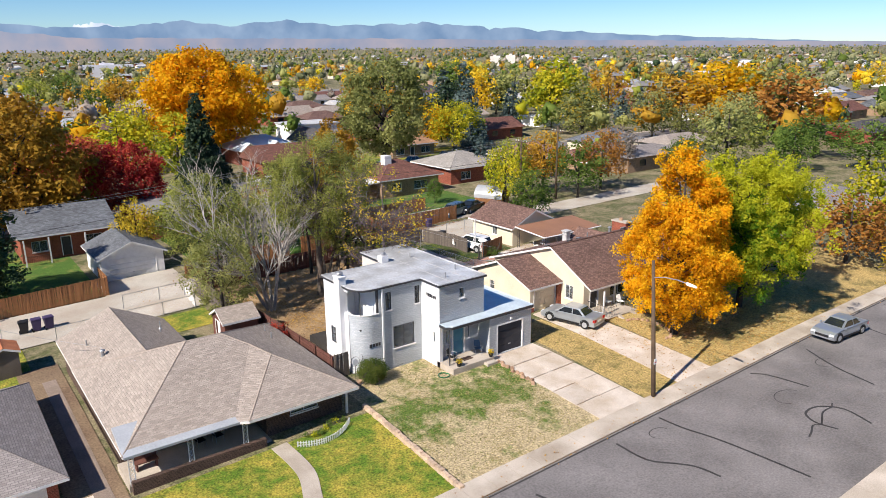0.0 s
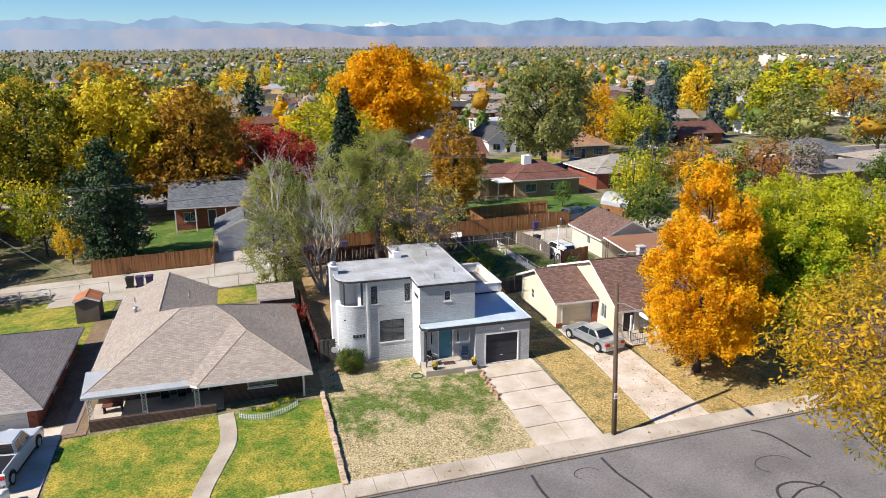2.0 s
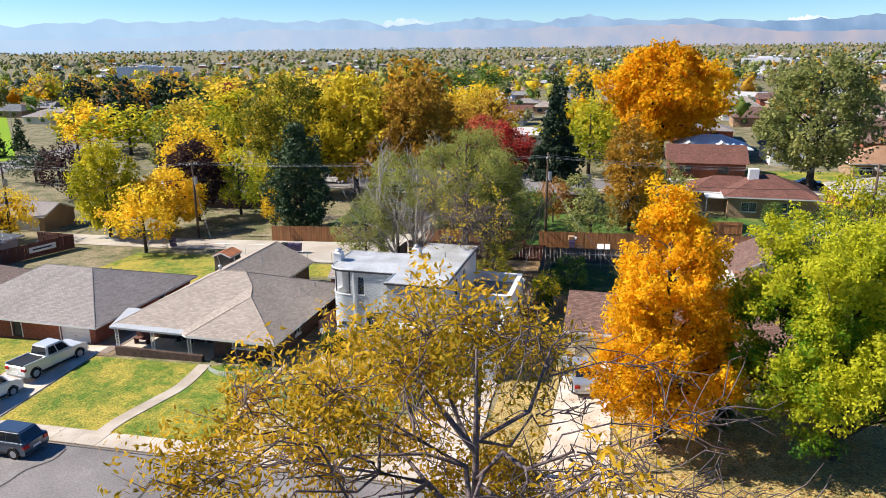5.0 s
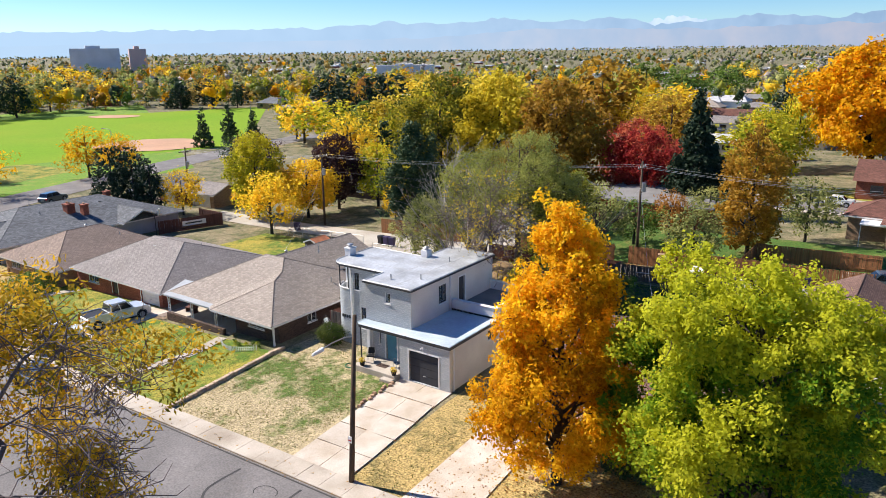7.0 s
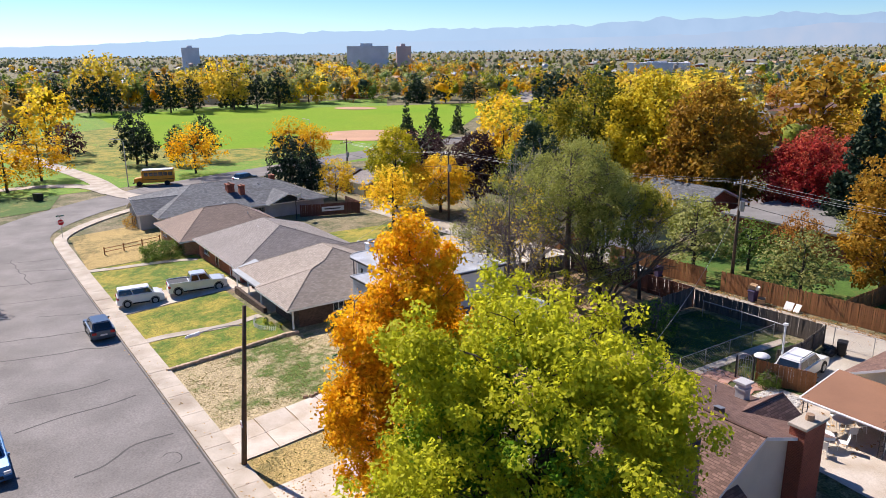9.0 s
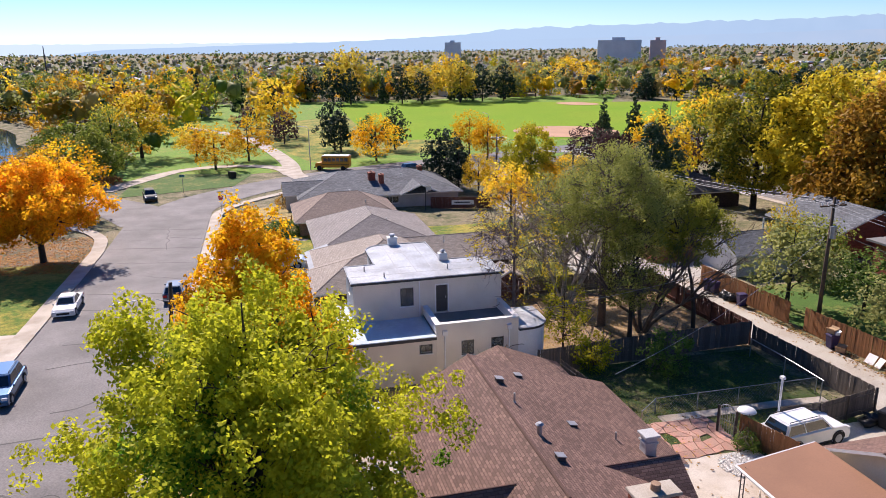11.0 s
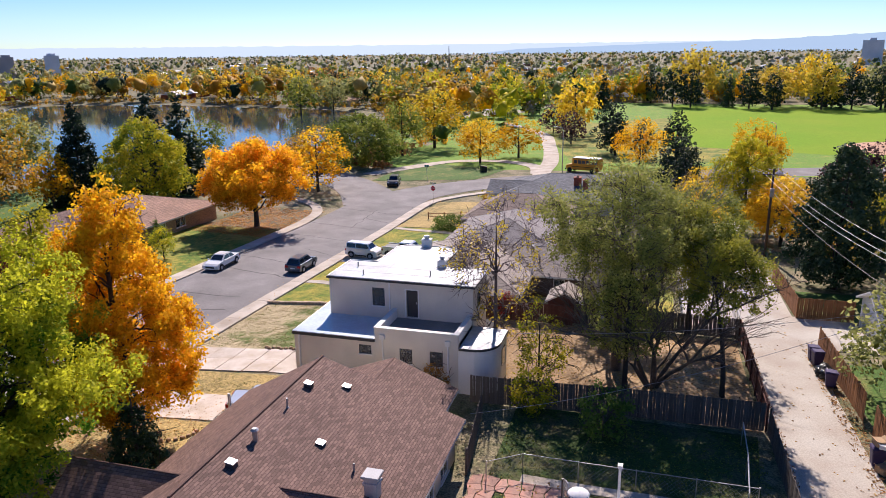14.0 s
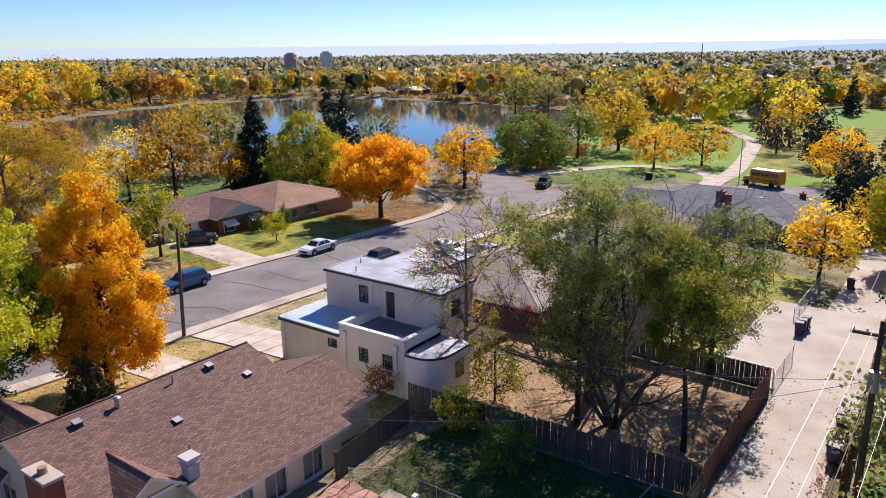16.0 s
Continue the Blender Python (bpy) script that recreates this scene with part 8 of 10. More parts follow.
def bank_woods(m, n, seed):
    """Tall trees along the far bank of the lake."""
    g = np.random.default_rng(seed)
    c, tn, mid, girth, shade = [], [], [], [], []
    while len(c) < n * 16:
        a = g.uniform(100, 350)
        k = g.uniform(1.13, 1.75)
        r = k * lerp_table((a + 180) % 360 - 180, LAKE_ANG, LAKE_RAD)
        x, y = LAKE_C[0] + r * math.cos(radians(a)), LAKE_C[1] + r * math.sin(radians(a))
        f, t0 = g.uniform(.85, 1.5), g.random() * .6
        z = ground(x, y)
        mid.append((x, y, z + 6.2 * f))
        girth.append(2.7 * f)
        shade.append(t0 + .2)
        for i in range(16):
            o = g.normal(size=3) * np.array([2.3, 2.3, 2.8])
            c.append((x + o[0] * f, y + o[1] * f, z + abs(6.2 + o[2]) * f))
            tn.append(t0 + .35 * g.random())
    c, tn = np.array(c), np.array(tn)
    me = leaf_mesh("bank_woods", c, np.full(len(c), 1.6), tn, 13, 1.15, L[m], g, core=(np.array(mid), np.array(girth), np.array(shade)))
    part("bank_woods", me, L[m], None, "autumn trees along the far lake bank", kind="stuff", category="woods")


def belt_woods(m, n, seed, line, depth):
    """A belt of tall trees along a line."""
    g = np.random.default_rng(seed)
    p = [Vector(q) for q in line]
    run = np.cumsum([0] + [(b_ - a).length for a, b_ in zip(p[:-1], p[1:])])
    c, tn, mid, girth, shade = [], [], [], [], []
    for k in range(n):
        u = g.uniform(0, run[-1])
        x, y = np.interp(u, run, [q.x for q in p]) + g.normal() * depth, np.interp(u, run, [q.y for q in p]) + g.normal() * depth
        f, t0, z = g.uniform(.7, 1.35), g.random() * .6, ground(x, y)
        mid.append((x, y, z + 6.4 * f))
        girth.append(2.7 * f)
        shade.append(t0 + .2)
        for i in range(16):
            o = g.normal(size=3) * np.array([2.4, 2.4, 2.8])
            c.append((x + o[0] * f, y + o[1] * f, z + abs(6.4 + o[2]) * f))
            tn.append(t0 + .35 * g.random())
    c, tn = np.array(c), np.array(tn)
    me = leaf_mesh("belt_woods", c, np.full(len(c), 1.6), tn, 13, 1.15, L[m], g, core=(np.array(mid), np.array(girth), np.array(shade)))
    part("belt_woods", me, L[m], None, "belt of autumn trees beyond the playing field", kind="stuff", category="woods")


for j, (m, n) in enumerate((("gold", 44), ("yellow_green", 36), ("green", 40), ("brown_gold", 56), ("maple_orange", 40), ("dark", 24), ("olive", 60), ("far_gold", 40))):
    bank_woods(m, int(n * 1.2), 640 + j)
    belt_woods(m, n // 4, 680 + j, [(-600, 230), (-570, 330), (-545, 430)], 14)
    belt_woods(m, n, 660 + j, [(-290, -70), (-325, 20), (-330, 90), (-285, 190), (-215, 255), (-130, 300)], 16)


def far_roofs(rmat, wall, n, seed):
    """Roofs of the far suburb, too many to count."""
    g = np.random.default_rng(seed)
    b = Mesh()
    for i in range(n):
        d, a = 250 + 1400 * g.random() ** 1.3, radians(g.uniform(8, 263))
        x, y = -10 + d * math.cos(a), 5 + d * math.sin(a)
        if park_or_lake(x, y, 8) or (d < 330 and min(math.hypot(x - p, y - q) for p, q in taken) < 12):
            continue
        z, w, e, h = ground(x, y), 5.5 + 2.5 * g.random(), 4 + 1.2 * g.random(), 1.4 + g.random()
        b.box(x - w, y - e, z - 1, x + w, y + e, z + 2.6, 1)
        A, B, C, D = (x - w - .5, y - e - .5, z + 2.5), (x + w + .5, y - e - .5, z + 2.5), (x + w + .5, y + e + .5, z + 2.5), (x - w - .5, y + e + .5, z + 2.5)
        R0, R1 = (x - w + 2, y, z + 2.5 + h), (x + w - 2, y, z + 2.5 + h)
        for f in ([A, B, R1, R0], [C, D, R0, R1], [B, C, R1], [D, A, R0]):
            b.face(f, 0)
    part("far_roofs", b, [M[rmat], M[wall]], None, "roofs of the distant suburb among trees", kind="stuff", category="houses")


for j, (rm, wm) in enumerate((("roof_white", "white_paint"), ("roof_flat_gray", "brick_tan"), ("stone_red", "cream"), ("metal_gray", "brick_red"))):
    far_roofs(rm, wm, 260, 500 + j)


# ---- mountains and far town ----
def mountains():
    m = bpy.data.materials.new("hazed_mountain_glow")
    m.use_nodes = True
    n, l = m.node_tree.nodes, m.node_tree.links
    n.clear()
    # an even glow without a lamp; its colours carry the distance haze
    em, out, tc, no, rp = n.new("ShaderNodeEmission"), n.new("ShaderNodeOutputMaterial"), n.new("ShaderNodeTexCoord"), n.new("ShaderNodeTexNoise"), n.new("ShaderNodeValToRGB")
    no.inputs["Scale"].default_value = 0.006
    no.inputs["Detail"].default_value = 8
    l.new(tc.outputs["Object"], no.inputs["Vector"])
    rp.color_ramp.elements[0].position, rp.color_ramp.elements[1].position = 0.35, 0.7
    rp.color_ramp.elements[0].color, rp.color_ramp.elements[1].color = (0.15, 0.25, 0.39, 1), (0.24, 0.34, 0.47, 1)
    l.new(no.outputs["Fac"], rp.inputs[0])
    # paler towards -x, where thicker haze is mixed into the colour
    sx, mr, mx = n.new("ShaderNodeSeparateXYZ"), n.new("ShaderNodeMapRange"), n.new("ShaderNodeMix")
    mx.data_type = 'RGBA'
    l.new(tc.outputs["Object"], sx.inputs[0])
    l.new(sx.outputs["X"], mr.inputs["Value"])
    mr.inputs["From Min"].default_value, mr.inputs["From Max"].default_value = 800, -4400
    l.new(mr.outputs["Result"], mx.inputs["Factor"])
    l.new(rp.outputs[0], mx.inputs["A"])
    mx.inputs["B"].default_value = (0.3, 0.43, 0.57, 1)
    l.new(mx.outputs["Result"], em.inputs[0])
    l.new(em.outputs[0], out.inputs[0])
    for name, dist, hgt, seed, a0, a1, colr in (("snowy_range", 4850, 1.0, 21, 66, 122, ((0.3, 0.4, 0.52, 1), (0.68, 0.74, 0.8, 1))), ("mountain_range", 4700, 1.0, 3, 5, 200, ((0.13, 0.215, 0.34, 1), (0.23, 0.32, 0.44, 1))), ("foothills", 4450, 1.0, 8, 5, 196, ((0.2, 0.24, 0.33, 1), (0.32, 0.295, 0.33, 1))), ("haze_band", 4900, 1.0, 12, 170, 285, ((0.36, 0.47, 0.6, 1), (0.43, 0.54, 0.66, 1)))):
        b = Mesh()
        k = 420
        for i in range(k + 1):
            a = radians(a0 + (a1 - a0) * i / k)
            deg = math.degrees(a)
            el = lerp_table(deg, [5, 23, 33, 42, 50, 56, 59, 63, 66.4, 69.5, 72.5, 76, 80, 86, 90, 93.6, 97, 102, 106, 109, 112, 116, 120, 125, 128, 135, 147, 160, 164, 172, 190, 200], [.1, .28, .77, 1.22, 1.75, 2.15, 1.95, 2.05, 2.4, 1.9, 2.35, 2.0, 1.8, 2.1, 2.05, 2.5, 2.05, 2.35, 1.95, 1.8, 2.4, 2.05, 2.4, 2.0, 2.2, 1.75, 1.6, 1.35, .95, .55, .1, -.9])
            if name == "snowy_range":
                el = max(2.15 * math.exp(-((deg - 78.5) / 4) ** 2), 2.35 * math.exp(-((deg - 107.5) / 5) ** 2))
            if name == "foothills":
                el = lerp_table(deg, [5, 30, 60, 80, 86, 96, 106, 118, 126, 140, 160, 200], [0, .5, 1.0, 1.15, 1.75, 1.65, 1.45, 1.6, 1.0, .8, .5, -.9])
            # a low pale strip painted as horizon haze
            if name == "haze_band":
                el = 0.5
            t = i * 0.5
            nz = 0.16 * noise.noise(Vector((t * 0.55, seed, 5))) + 0.1 * noise.noise(Vector((t * 1.7, seed, 9))) + 0.05 * noise.noise(Vector((t * 5, seed, 2)))
            z = 20.7 + dist * math.tan(radians(el * hgt)) * (1 + 0.8 * nz)
            x, y = dist * math.cos(a), dist * math.sin(a)
            b.v += [(x, y, -60), (x, y, z)]
        b.f = [(2 * i, 2 * i + 2, 2 * i + 3, 2 * i + 1) for i in range(k)]
        b.m, b.uv = [0] * k, [None] * k
        mm = m
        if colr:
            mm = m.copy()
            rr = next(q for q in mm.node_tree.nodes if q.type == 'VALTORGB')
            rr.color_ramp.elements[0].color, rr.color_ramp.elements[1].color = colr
            if name == "haze_band":
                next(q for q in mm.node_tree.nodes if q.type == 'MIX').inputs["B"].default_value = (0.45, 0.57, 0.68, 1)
        part("backdrop_" + name, b, mm, None, "far ranges with blue haze put into their glowing colour", kind="structure", category="backdrop")


mountains()


# ---- cars ----
CAR_PAINT = {}


def paint(name, col, metal=0.3):
    if name not in CAR_PAINT:
        m = mat("car_paint_" + name, col, 0.28, 0.05, 1.0, 40.0, 0.02, 0.0, metal=metal, spec=0.6)
        m.node_tree.nodes["Principled BSDF"].inputs["Coat Weight"].default_value = 0.6
        CAR_PAINT[name] = m
    return CAR_PAINT[name]


SHAPES = {
    # length, width, belt, hood, tail, roof height, cabin: rear belt, rear roof, front roof, front belt
    "sedan": (4.7, 1.8, 0.92, 0.82, 0.95, 1.43, -1.55, -0.85, 0.35, 1.2),
    "wagon": (4.75, 1.82, 0.95, 0.9, 1.0, 1.58, -2.2, -1.9, 0.35, 1.15),
    "suv": (4.5, 1.85, 1.05, 1.0, 1.05, 1.68, -2.15, -1.85, 0.4, 1.15),
    "hatch": (4.0, 1.75, 0.98, 0.95, 1.0, 1.55, -1.9, -1.5, 0.4, 1.15),
    "van": (3.99, 1.7, 1.08, 1.0, 1.08, 1.65, -1.92, -1.85, 0.75, 1.25),
    "truck": (5.3, 1.9, 1.1, 1.05, 1.08, 1.8, -0.75, -0.6, 0.75, 1.35),
}


def car(kind, name, label, x, y, rz, pm, rack=False):
    ln, w, belt, hood, tail, top, rb, rt, ft, fb = SHAPES[kind]
    t = thing(name, label, "car" if kind != "truck" else "pickup", x, y, ground(x, y) + 0.06, rz)
    hx, hw = ln / 2, w / 2
    # lower body, its sides leaning in above the belt
    prof = [(-hx + .06, .3), (-hx, .5), (-hx + .04, tail - .08), (-hx + .16, tail), (rb, belt + .02), (fb, belt), (hx - .35, hood), (hx - .06, hood - .16), (hx, .55), (hx - .08, .28)]
    b = Mesh()
    n = len(prof)
    for s, f in ((-1, .93), (-1, 1), (1, 1), (1, .93)):
        for px, pz in prof:
            b.v.append((px * (0.985 if f < 1 else 1), s * hw * (f if pz > .6 else min(1, f + .05)), pz - (0 if f == 1 else 0) + (.015 if f < 1 and pz > .7 else 0)))
    order = [0, 1, 2, 3]
    # ring order: left inner, left outer, right outer, right inner
    for k in range(3):
        for i in range(n):
            j = (i + 1) % n
            a, c = order[k] * n, order[k + 1] * n
            b.f.append((a + i, c + i, c + j, a + j))
    b.f.append(tuple(range(n - 1, -1, -1)))
    b.f.append(tuple(3 * n + i for i in range(n)))
    b.m, b.uv = [0] * len(b.f), [None] * len(b.f)
    part("body", b, pm, t, bevel=0.03)
    # cabin
    b = Mesh()
    iw, tw = hw - .1, hw - .27
    b.hexa([(rb, -iw, belt - .06), (fb, -iw, belt - .06), (fb, iw, belt - .06), (rb, iw, belt - .06), (rt, -tw, top), (ft, -tw, top), (ft, tw, top), (rt, tw, top)])
    cab = part("cabin", b, pm, t, bevel=0.06)

    def lean(f, s, px):
        return (px, s * (iw + (tw - iw) * f + 0.012), belt - .06 + (top - belt + .06) * f)

    def xr(f):
        return rb + (rt - rb) * f

    def xf(f):
        return fb + (ft - fb) * f
    lo, hi = .2, .86
    for s in (-1, 1):
        mids = [0.0, 0.42, 1.0] if kind != "truck" else [0.0, 0.45, 1.0]
        for a, c in zip(mids[:-1], mids[1:]):
            g = Mesh()
            q = []
            for f, u in ((lo, a), (lo, c), (hi, c), (hi, a)):
                x0, x1 = xr(f) + .12, xf(f) - .14
                q.append(lean(f, s, x0 + (x1 - x0) * u + (.04 if u == a and a else -.04 if u == c and c < 1 else 0)))
            g.face(q if s < 0 else q[::-1])
            part("side_window", g, M["carglass"], cab)
    for nm, fx, d in (("windscreen", xf, 1), ("rear_window", xr, -1)):
        g = Mesh()
        q = [(fx(f) + d * .014, s * (iw + (tw - iw) * f - .1), belt - .06 + (top - belt + .06) * f + .008) for f, s in ((lo, -1), (lo, 1), (hi, 1), (hi, -1))]
        g.face(q if d > 0 else q[::-1])
        part(nm, g, M["carglass"], cab)
    for sx in (-1, 1):
        for sy in (-1, 1):
            wx, wy, r = sx * (hx - .82), sy * (hw - .1), .34 if kind not in ("truck", "suv") else .38
            g = Mesh()
            g.tube([(wx, wy - .11, r), (wx, wy + .115 * (1 if sy > 0 else 1), r)], r, 18)
            wh = part("wheel", g, M["tyre"], t)
            g = Mesh()
            g.tube([(wx + (r + .05) * math.cos(q * .35), sy * (hw - .012), r + (r + .05) * math.sin(q * .35)) for q in range(10)], .035, 5)
            part("wheel_arch", g, M["black"], t)
            g = Mesh()
            g.tube([(wx, wy + sy * .09, r), (wx, wy + sy * .125, r)], r * .62, 14)
            part("rim", g, M["rim"], wh)
    for nm, px, pm2, z0, z1 in (("headlight", hx - .1, "lamp_clear", hood - .27, hood - .12), ("tail_light", -hx + .08, "lamp_red", tail - .32, tail - .1)):
        for s in (-1, 1):
            g = Mesh()
            g.box(px - .1, s * (hw - .2) - .17, z0, px + .1, s * (hw - .2) + .17, z1)
            part(nm, g, M[pm2], t, bevel=0.02)
    g = Mesh()
    g.box(hx - .1, -.5, .42, hx + .015, .5, .6)
    part("grille", g, M["black"], t)
    for s in (-1, 1):
        g = Mesh()
        g.box(-hx + 1.25, s * hw - .015, .27, hx - 1.25, s * hw + .015, .4)
        part("sill", g, M["black"], t, bevel=.008)
    for nm, x0, x1 in (("front_bumper", hx - .14, hx + .03), ("rear_bumper", -hx - .03, -hx + .14)):
        g = Mesh()
        g.box(x0, -hw + .1, .3, x1, hw - .1, .46)
        part(nm, g, pm if kind != "truck" else M["galv"], t, bevel=.03)
    g = Mesh()
    g.box(-hx - .012, -.26, .56, -hx + .05, .26, .68)
    part("number_plate", g, M["white_plastic"], t)
    for s in (-1, 1):
        g = Mesh()
        g.box(fb - .3, s * hw - .02 if s > 0 else s * hw - .12, belt, fb - .16, s * hw + .12 if s > 0 else s * hw + .02, belt + .13)
        part("mirror", g, pm, t, bevel=0.02)
    if kind == "truck":
        g = Mesh()
        g.box(-hx + .12, -hw + .12, .8, rb - .08, hw - .12, belt + .05)
        part("bed", g, M["black"], t)
        for s in (-1, 1):
            g = Mesh()
            g.box(-hx + .04, s * (hw - .07) - .05, tail, rb - .02, s * (hw - .07) + .05, belt + .13)
            part("bed_rail", g, pm, t, bevel=.02)
    if rack:
        for s in (-1, 1):
            g = Mesh()
            g.tube([(rt + .1, s * (tw - .08), top + .02), (rt + .16, s * (tw - .08), top + .08), (ft - .16, s * (tw - .08), top + .08), (ft - .1, s * (tw - .08), top + .02)], .02, 6)
            part("roof_rail", g, M["black"], t)
    return t


car("sedan", "parked_sedan", "silver four-door sedan parked on the driveway", 5.4, 1.0, 105, paint("silver", (.5, .54, .57), .6))
car("sedan", "parked_sedan", "silver-grey sedan parked at the kerb", 19.4, -12.9, 176, paint("silver_blue", (.42, .46, .5), .6))
car("hatch", "parked_hatchback", "dark blue-grey hatchback parked at the kerb", -25.8, -12.75, 180, paint("slate", (.07, .1, .14), .5))
car("van", "parked_van", "white boxy van parked on the driveway", -32.0, -8.2, 83, paint("white", (.8, .8, .78), 0))
car("truck", "parked_pickup", "silver-white crew-cab pickup parked on the driveway", -31.8, -3.1, 83, paint("pearl", (.68, .7, .71), .3))
car("sedan", "parked_sedan", "white older sedan parked across the street", -24.6, -21.5, 2, paint("white", (.8, .8, .78), 0))
car("wagon", "parked_wagon", "blue wagon parked across the street", -7.0, -21.5, 2, paint("blue", (.04, .13, .28), .5), rack=True)
car("suv", "parked_crossover", "black crossover parked on a driveway across the street", -18.2, -35.0, 150, paint("black", (.015, .016, .018), .4), rack=True)
car("suv", "parked_crossover", "white crossover parked behind a wooden gate", 12.7, 22.6, 97, paint("white", (.8, .8, .78), 0), rack=True)
car("suv", "parked_minivan", "grey-blue minivan parked beyond the alley", 20.5, 36.5, 200, paint("steel", (.12, .16, .19), .5), rack=True)
car("sedan", "parked_sedan", "dark sedan parked beyond the alley", 24.2, 37.4, 200, paint("black", (.015, .016, .018), .4))
car("suv", "parked_crossover", "black and white crossover parked at the corner", -79.0, -21.6, 12, paint("black", (.015, .016, .018), .4))
car("suv", "parked_crossover", "dark crossover parked by the park", -94.0, 24.0, 110, paint("slate", (.07, .1, .14), .5))
car("suv", "parked_crossover", "silver crossover parked by the garages", -84.0, 33.0, 60, paint("silver", (.5, .54, .57), .6))
car("truck", "parked_pickup", "white pickup parked on the far street", -43.0, 74.0, 175, paint("white", (.8, .8, .78), 0))
for x, y, p, k in ((40, 74, "teal", "truck"), (33, 74.5, "black", "sedan"), (48, 75, "slate", "suv"), (12, 75, "white", "sedan"), (-2, 76, "silver", "suv")):
    car(k, "parked_car", "car parked along the far street", x, y, 178, paint(p, (.03, .12, .15), .4))


def school_bus(x, y, rz):
    t = thing("school_bus", "short yellow school bus with black bumper", "bus", x, y, ground(x, y) + .06, rz)
    yl = mat("bus_yellow", (.75, .3, .02), .4, .05, 1, 30, .03, 0)
    b = Mesh()
    b.box(-3.4, -1.15, .55, 2.0, 1.15, 2.75)
    part("body", b, yl, t, bevel=.12)
    b = Mesh()
    b.hexa([(2.0, -1.0, .55), (3.4, -.9, .55), (3.4, .9, .55), (2.0, 1.0, .55), (2.0, -1.0, 1.55), (3.35, -.85, 1.3), (3.35, .85, 1.3), (2.0, 1.0, 1.55)])
    part("hood", b, yl, t, bevel=.06)
    b = Mesh()
    b.box(-3.3, -1.05, 2.74, 1.9, 1.05, 2.84)
    part("roof", b, M["white_plastic"], t, bevel=.04)
    for s in (-1, 1):
        for i in range(6):
            g = Mesh()
            g.box(-3.2 + i * .82, s * 1.155 - .01, 1.75, -2.5 + i * .82, s * 1.155 + .01, 2.4)
            part("window", g, M["carglass"], t)
        g = Mesh()
        g.box(-3.4, s * 1.158 - .01, 1.1, 2.0, s * 1.158 + .01, 1.2)
        part("stripe", g, M["black"], t)
    g = Mesh()
    g.box(1.98, -.95, 1.65, 2.03, .95, 2.5)
    part("windscreen", g, M["carglass"], t)
    g = Mesh()
    g.box(3.3, -1.0, .45, 3.55, 1.0, .7)
    part("bumper", g, M["black"], t, bevel=.03)
    for wx in (-2.2, 2.5):
        for s in (-1, 1):
            g = Mesh()
            g.tube([(wx, s * 1.05 - .12, .45), (wx, s * 1.05 + .12, .45)], .45, 16)
            part("wheel", g, M["tyre"], t)


school_bus(-100.4, 9.5, 250)


# ---- fences ----
def plank_fence(name, label, line, height, m, rails=True, step=0.145, gap=0.01, seed=1, lift=0.05):
    """Upright boards, each a part, on posts and rails."""
    g = np.random.default_rng(seed)
    t = thing(name, label, "fence")
    bw = step - gap
    base = {}
    total = 0
    joined = Mesh()
    for (ax, ay), (bx, by) in zip(line[:-1], line[1:]):
        ln = math.hypot(bx - ax, by - ay)
        ang = math.degrees(math.atan2(by - ay, bx - ax))
        ux, uy = (bx - ax) / ln, (by - ay) / ln
        k = int(ln / step)
        for i in range(k):
            s = (i + .5) * step
            x, y = ax + ux * s, ay + uy * s
            hv = height + float(g.normal()) * .012
            q = int(g.integers(4))
            if q not in base:
                mb = Mesh()
                mb.prism([(-bw / 2, -.011), (bw / 2, -.011), (bw / 2, .011), (-bw / 2, .011)], 0, height)
                base[q] = mb.data("board", [M[m]])
            if total < 300:
                ob = new("board", base[q])
                ob.parent = t
                ob.matrix_local = pose(x, y, ground(x, y) + lift + hv - height, float(g.normal()) * .4, float(g.normal()) * .5, ang)
            total += 1
        for i in range(int(ln / 2.4) + 1):
            s = min(i * 2.4, ln)
            x, y = ax + ux * s - uy * .06, ay + uy * s + ux * .06
            p = Mesh()
            p.box(-.045, -.045, -.3, .045, .045, height + .06)
            ob = part("post", p, M[m], t)
            ob.matrix_local = pose(x, y, ground(x, y), 0, 0, ang)
        if rails:
            for f in (.2, .82):
                r = Mesh()
                pts = [(ax + ux * s - uy * .035, ay + uy * s + ux * .035) for s in np.linspace(0, ln, max(2, int(ln / 3)))]
                r.tube([(x, y, ground(x, y) + lift + height * f) for x, y in pts], .035, 4)
                part("rail", r, M[m], t)
    return t


plank_fence("wooden_fence", "weathered grey board fence between the backyards", [(1.0, 12.2), (0.2, 20.5), (-0.3, 29.0)], 1.75, "fence_gray", seed=2)
plank_fence("wooden_fence", "dark red-brown board fence along the alley", [(-0.3, 29.05), (-14.9, 29.05)], 1.7, "fence_red", seed=3)
plank_fence("wooden_fence", "dark weathered board fence behind the dirt yard", [(-15.1, 29.0), (-15.2, 17.3)], 1.6, "fence_gray", seed=4)
plank_fence("wooden_fence", "brown board fence along the alley beside the green yard", [(-0.2, 29.1), (10.6, 29.1)], 1.5, "fence_gray", seed=5)
plank_fence("wooden_fence", "grey board fence beside the parking pad", [(10.7, 29.1), (11.6, 24.5), (11.4, 21.8)], 1.5, "fence_gray", seed=6)
plank_fence("wooden_fence", "cedar board fence beside the patio gate", [(11.55, 19.5), (15.0, 20.4)], 1.45, "fence_cedar", seed=7)
plank_fence("wooden_fence", "orange cedar board fence along the alley", [(-14.4, 34.3), (-3.0, 34.6)], 1.8, "fence_cedar", seed=8)
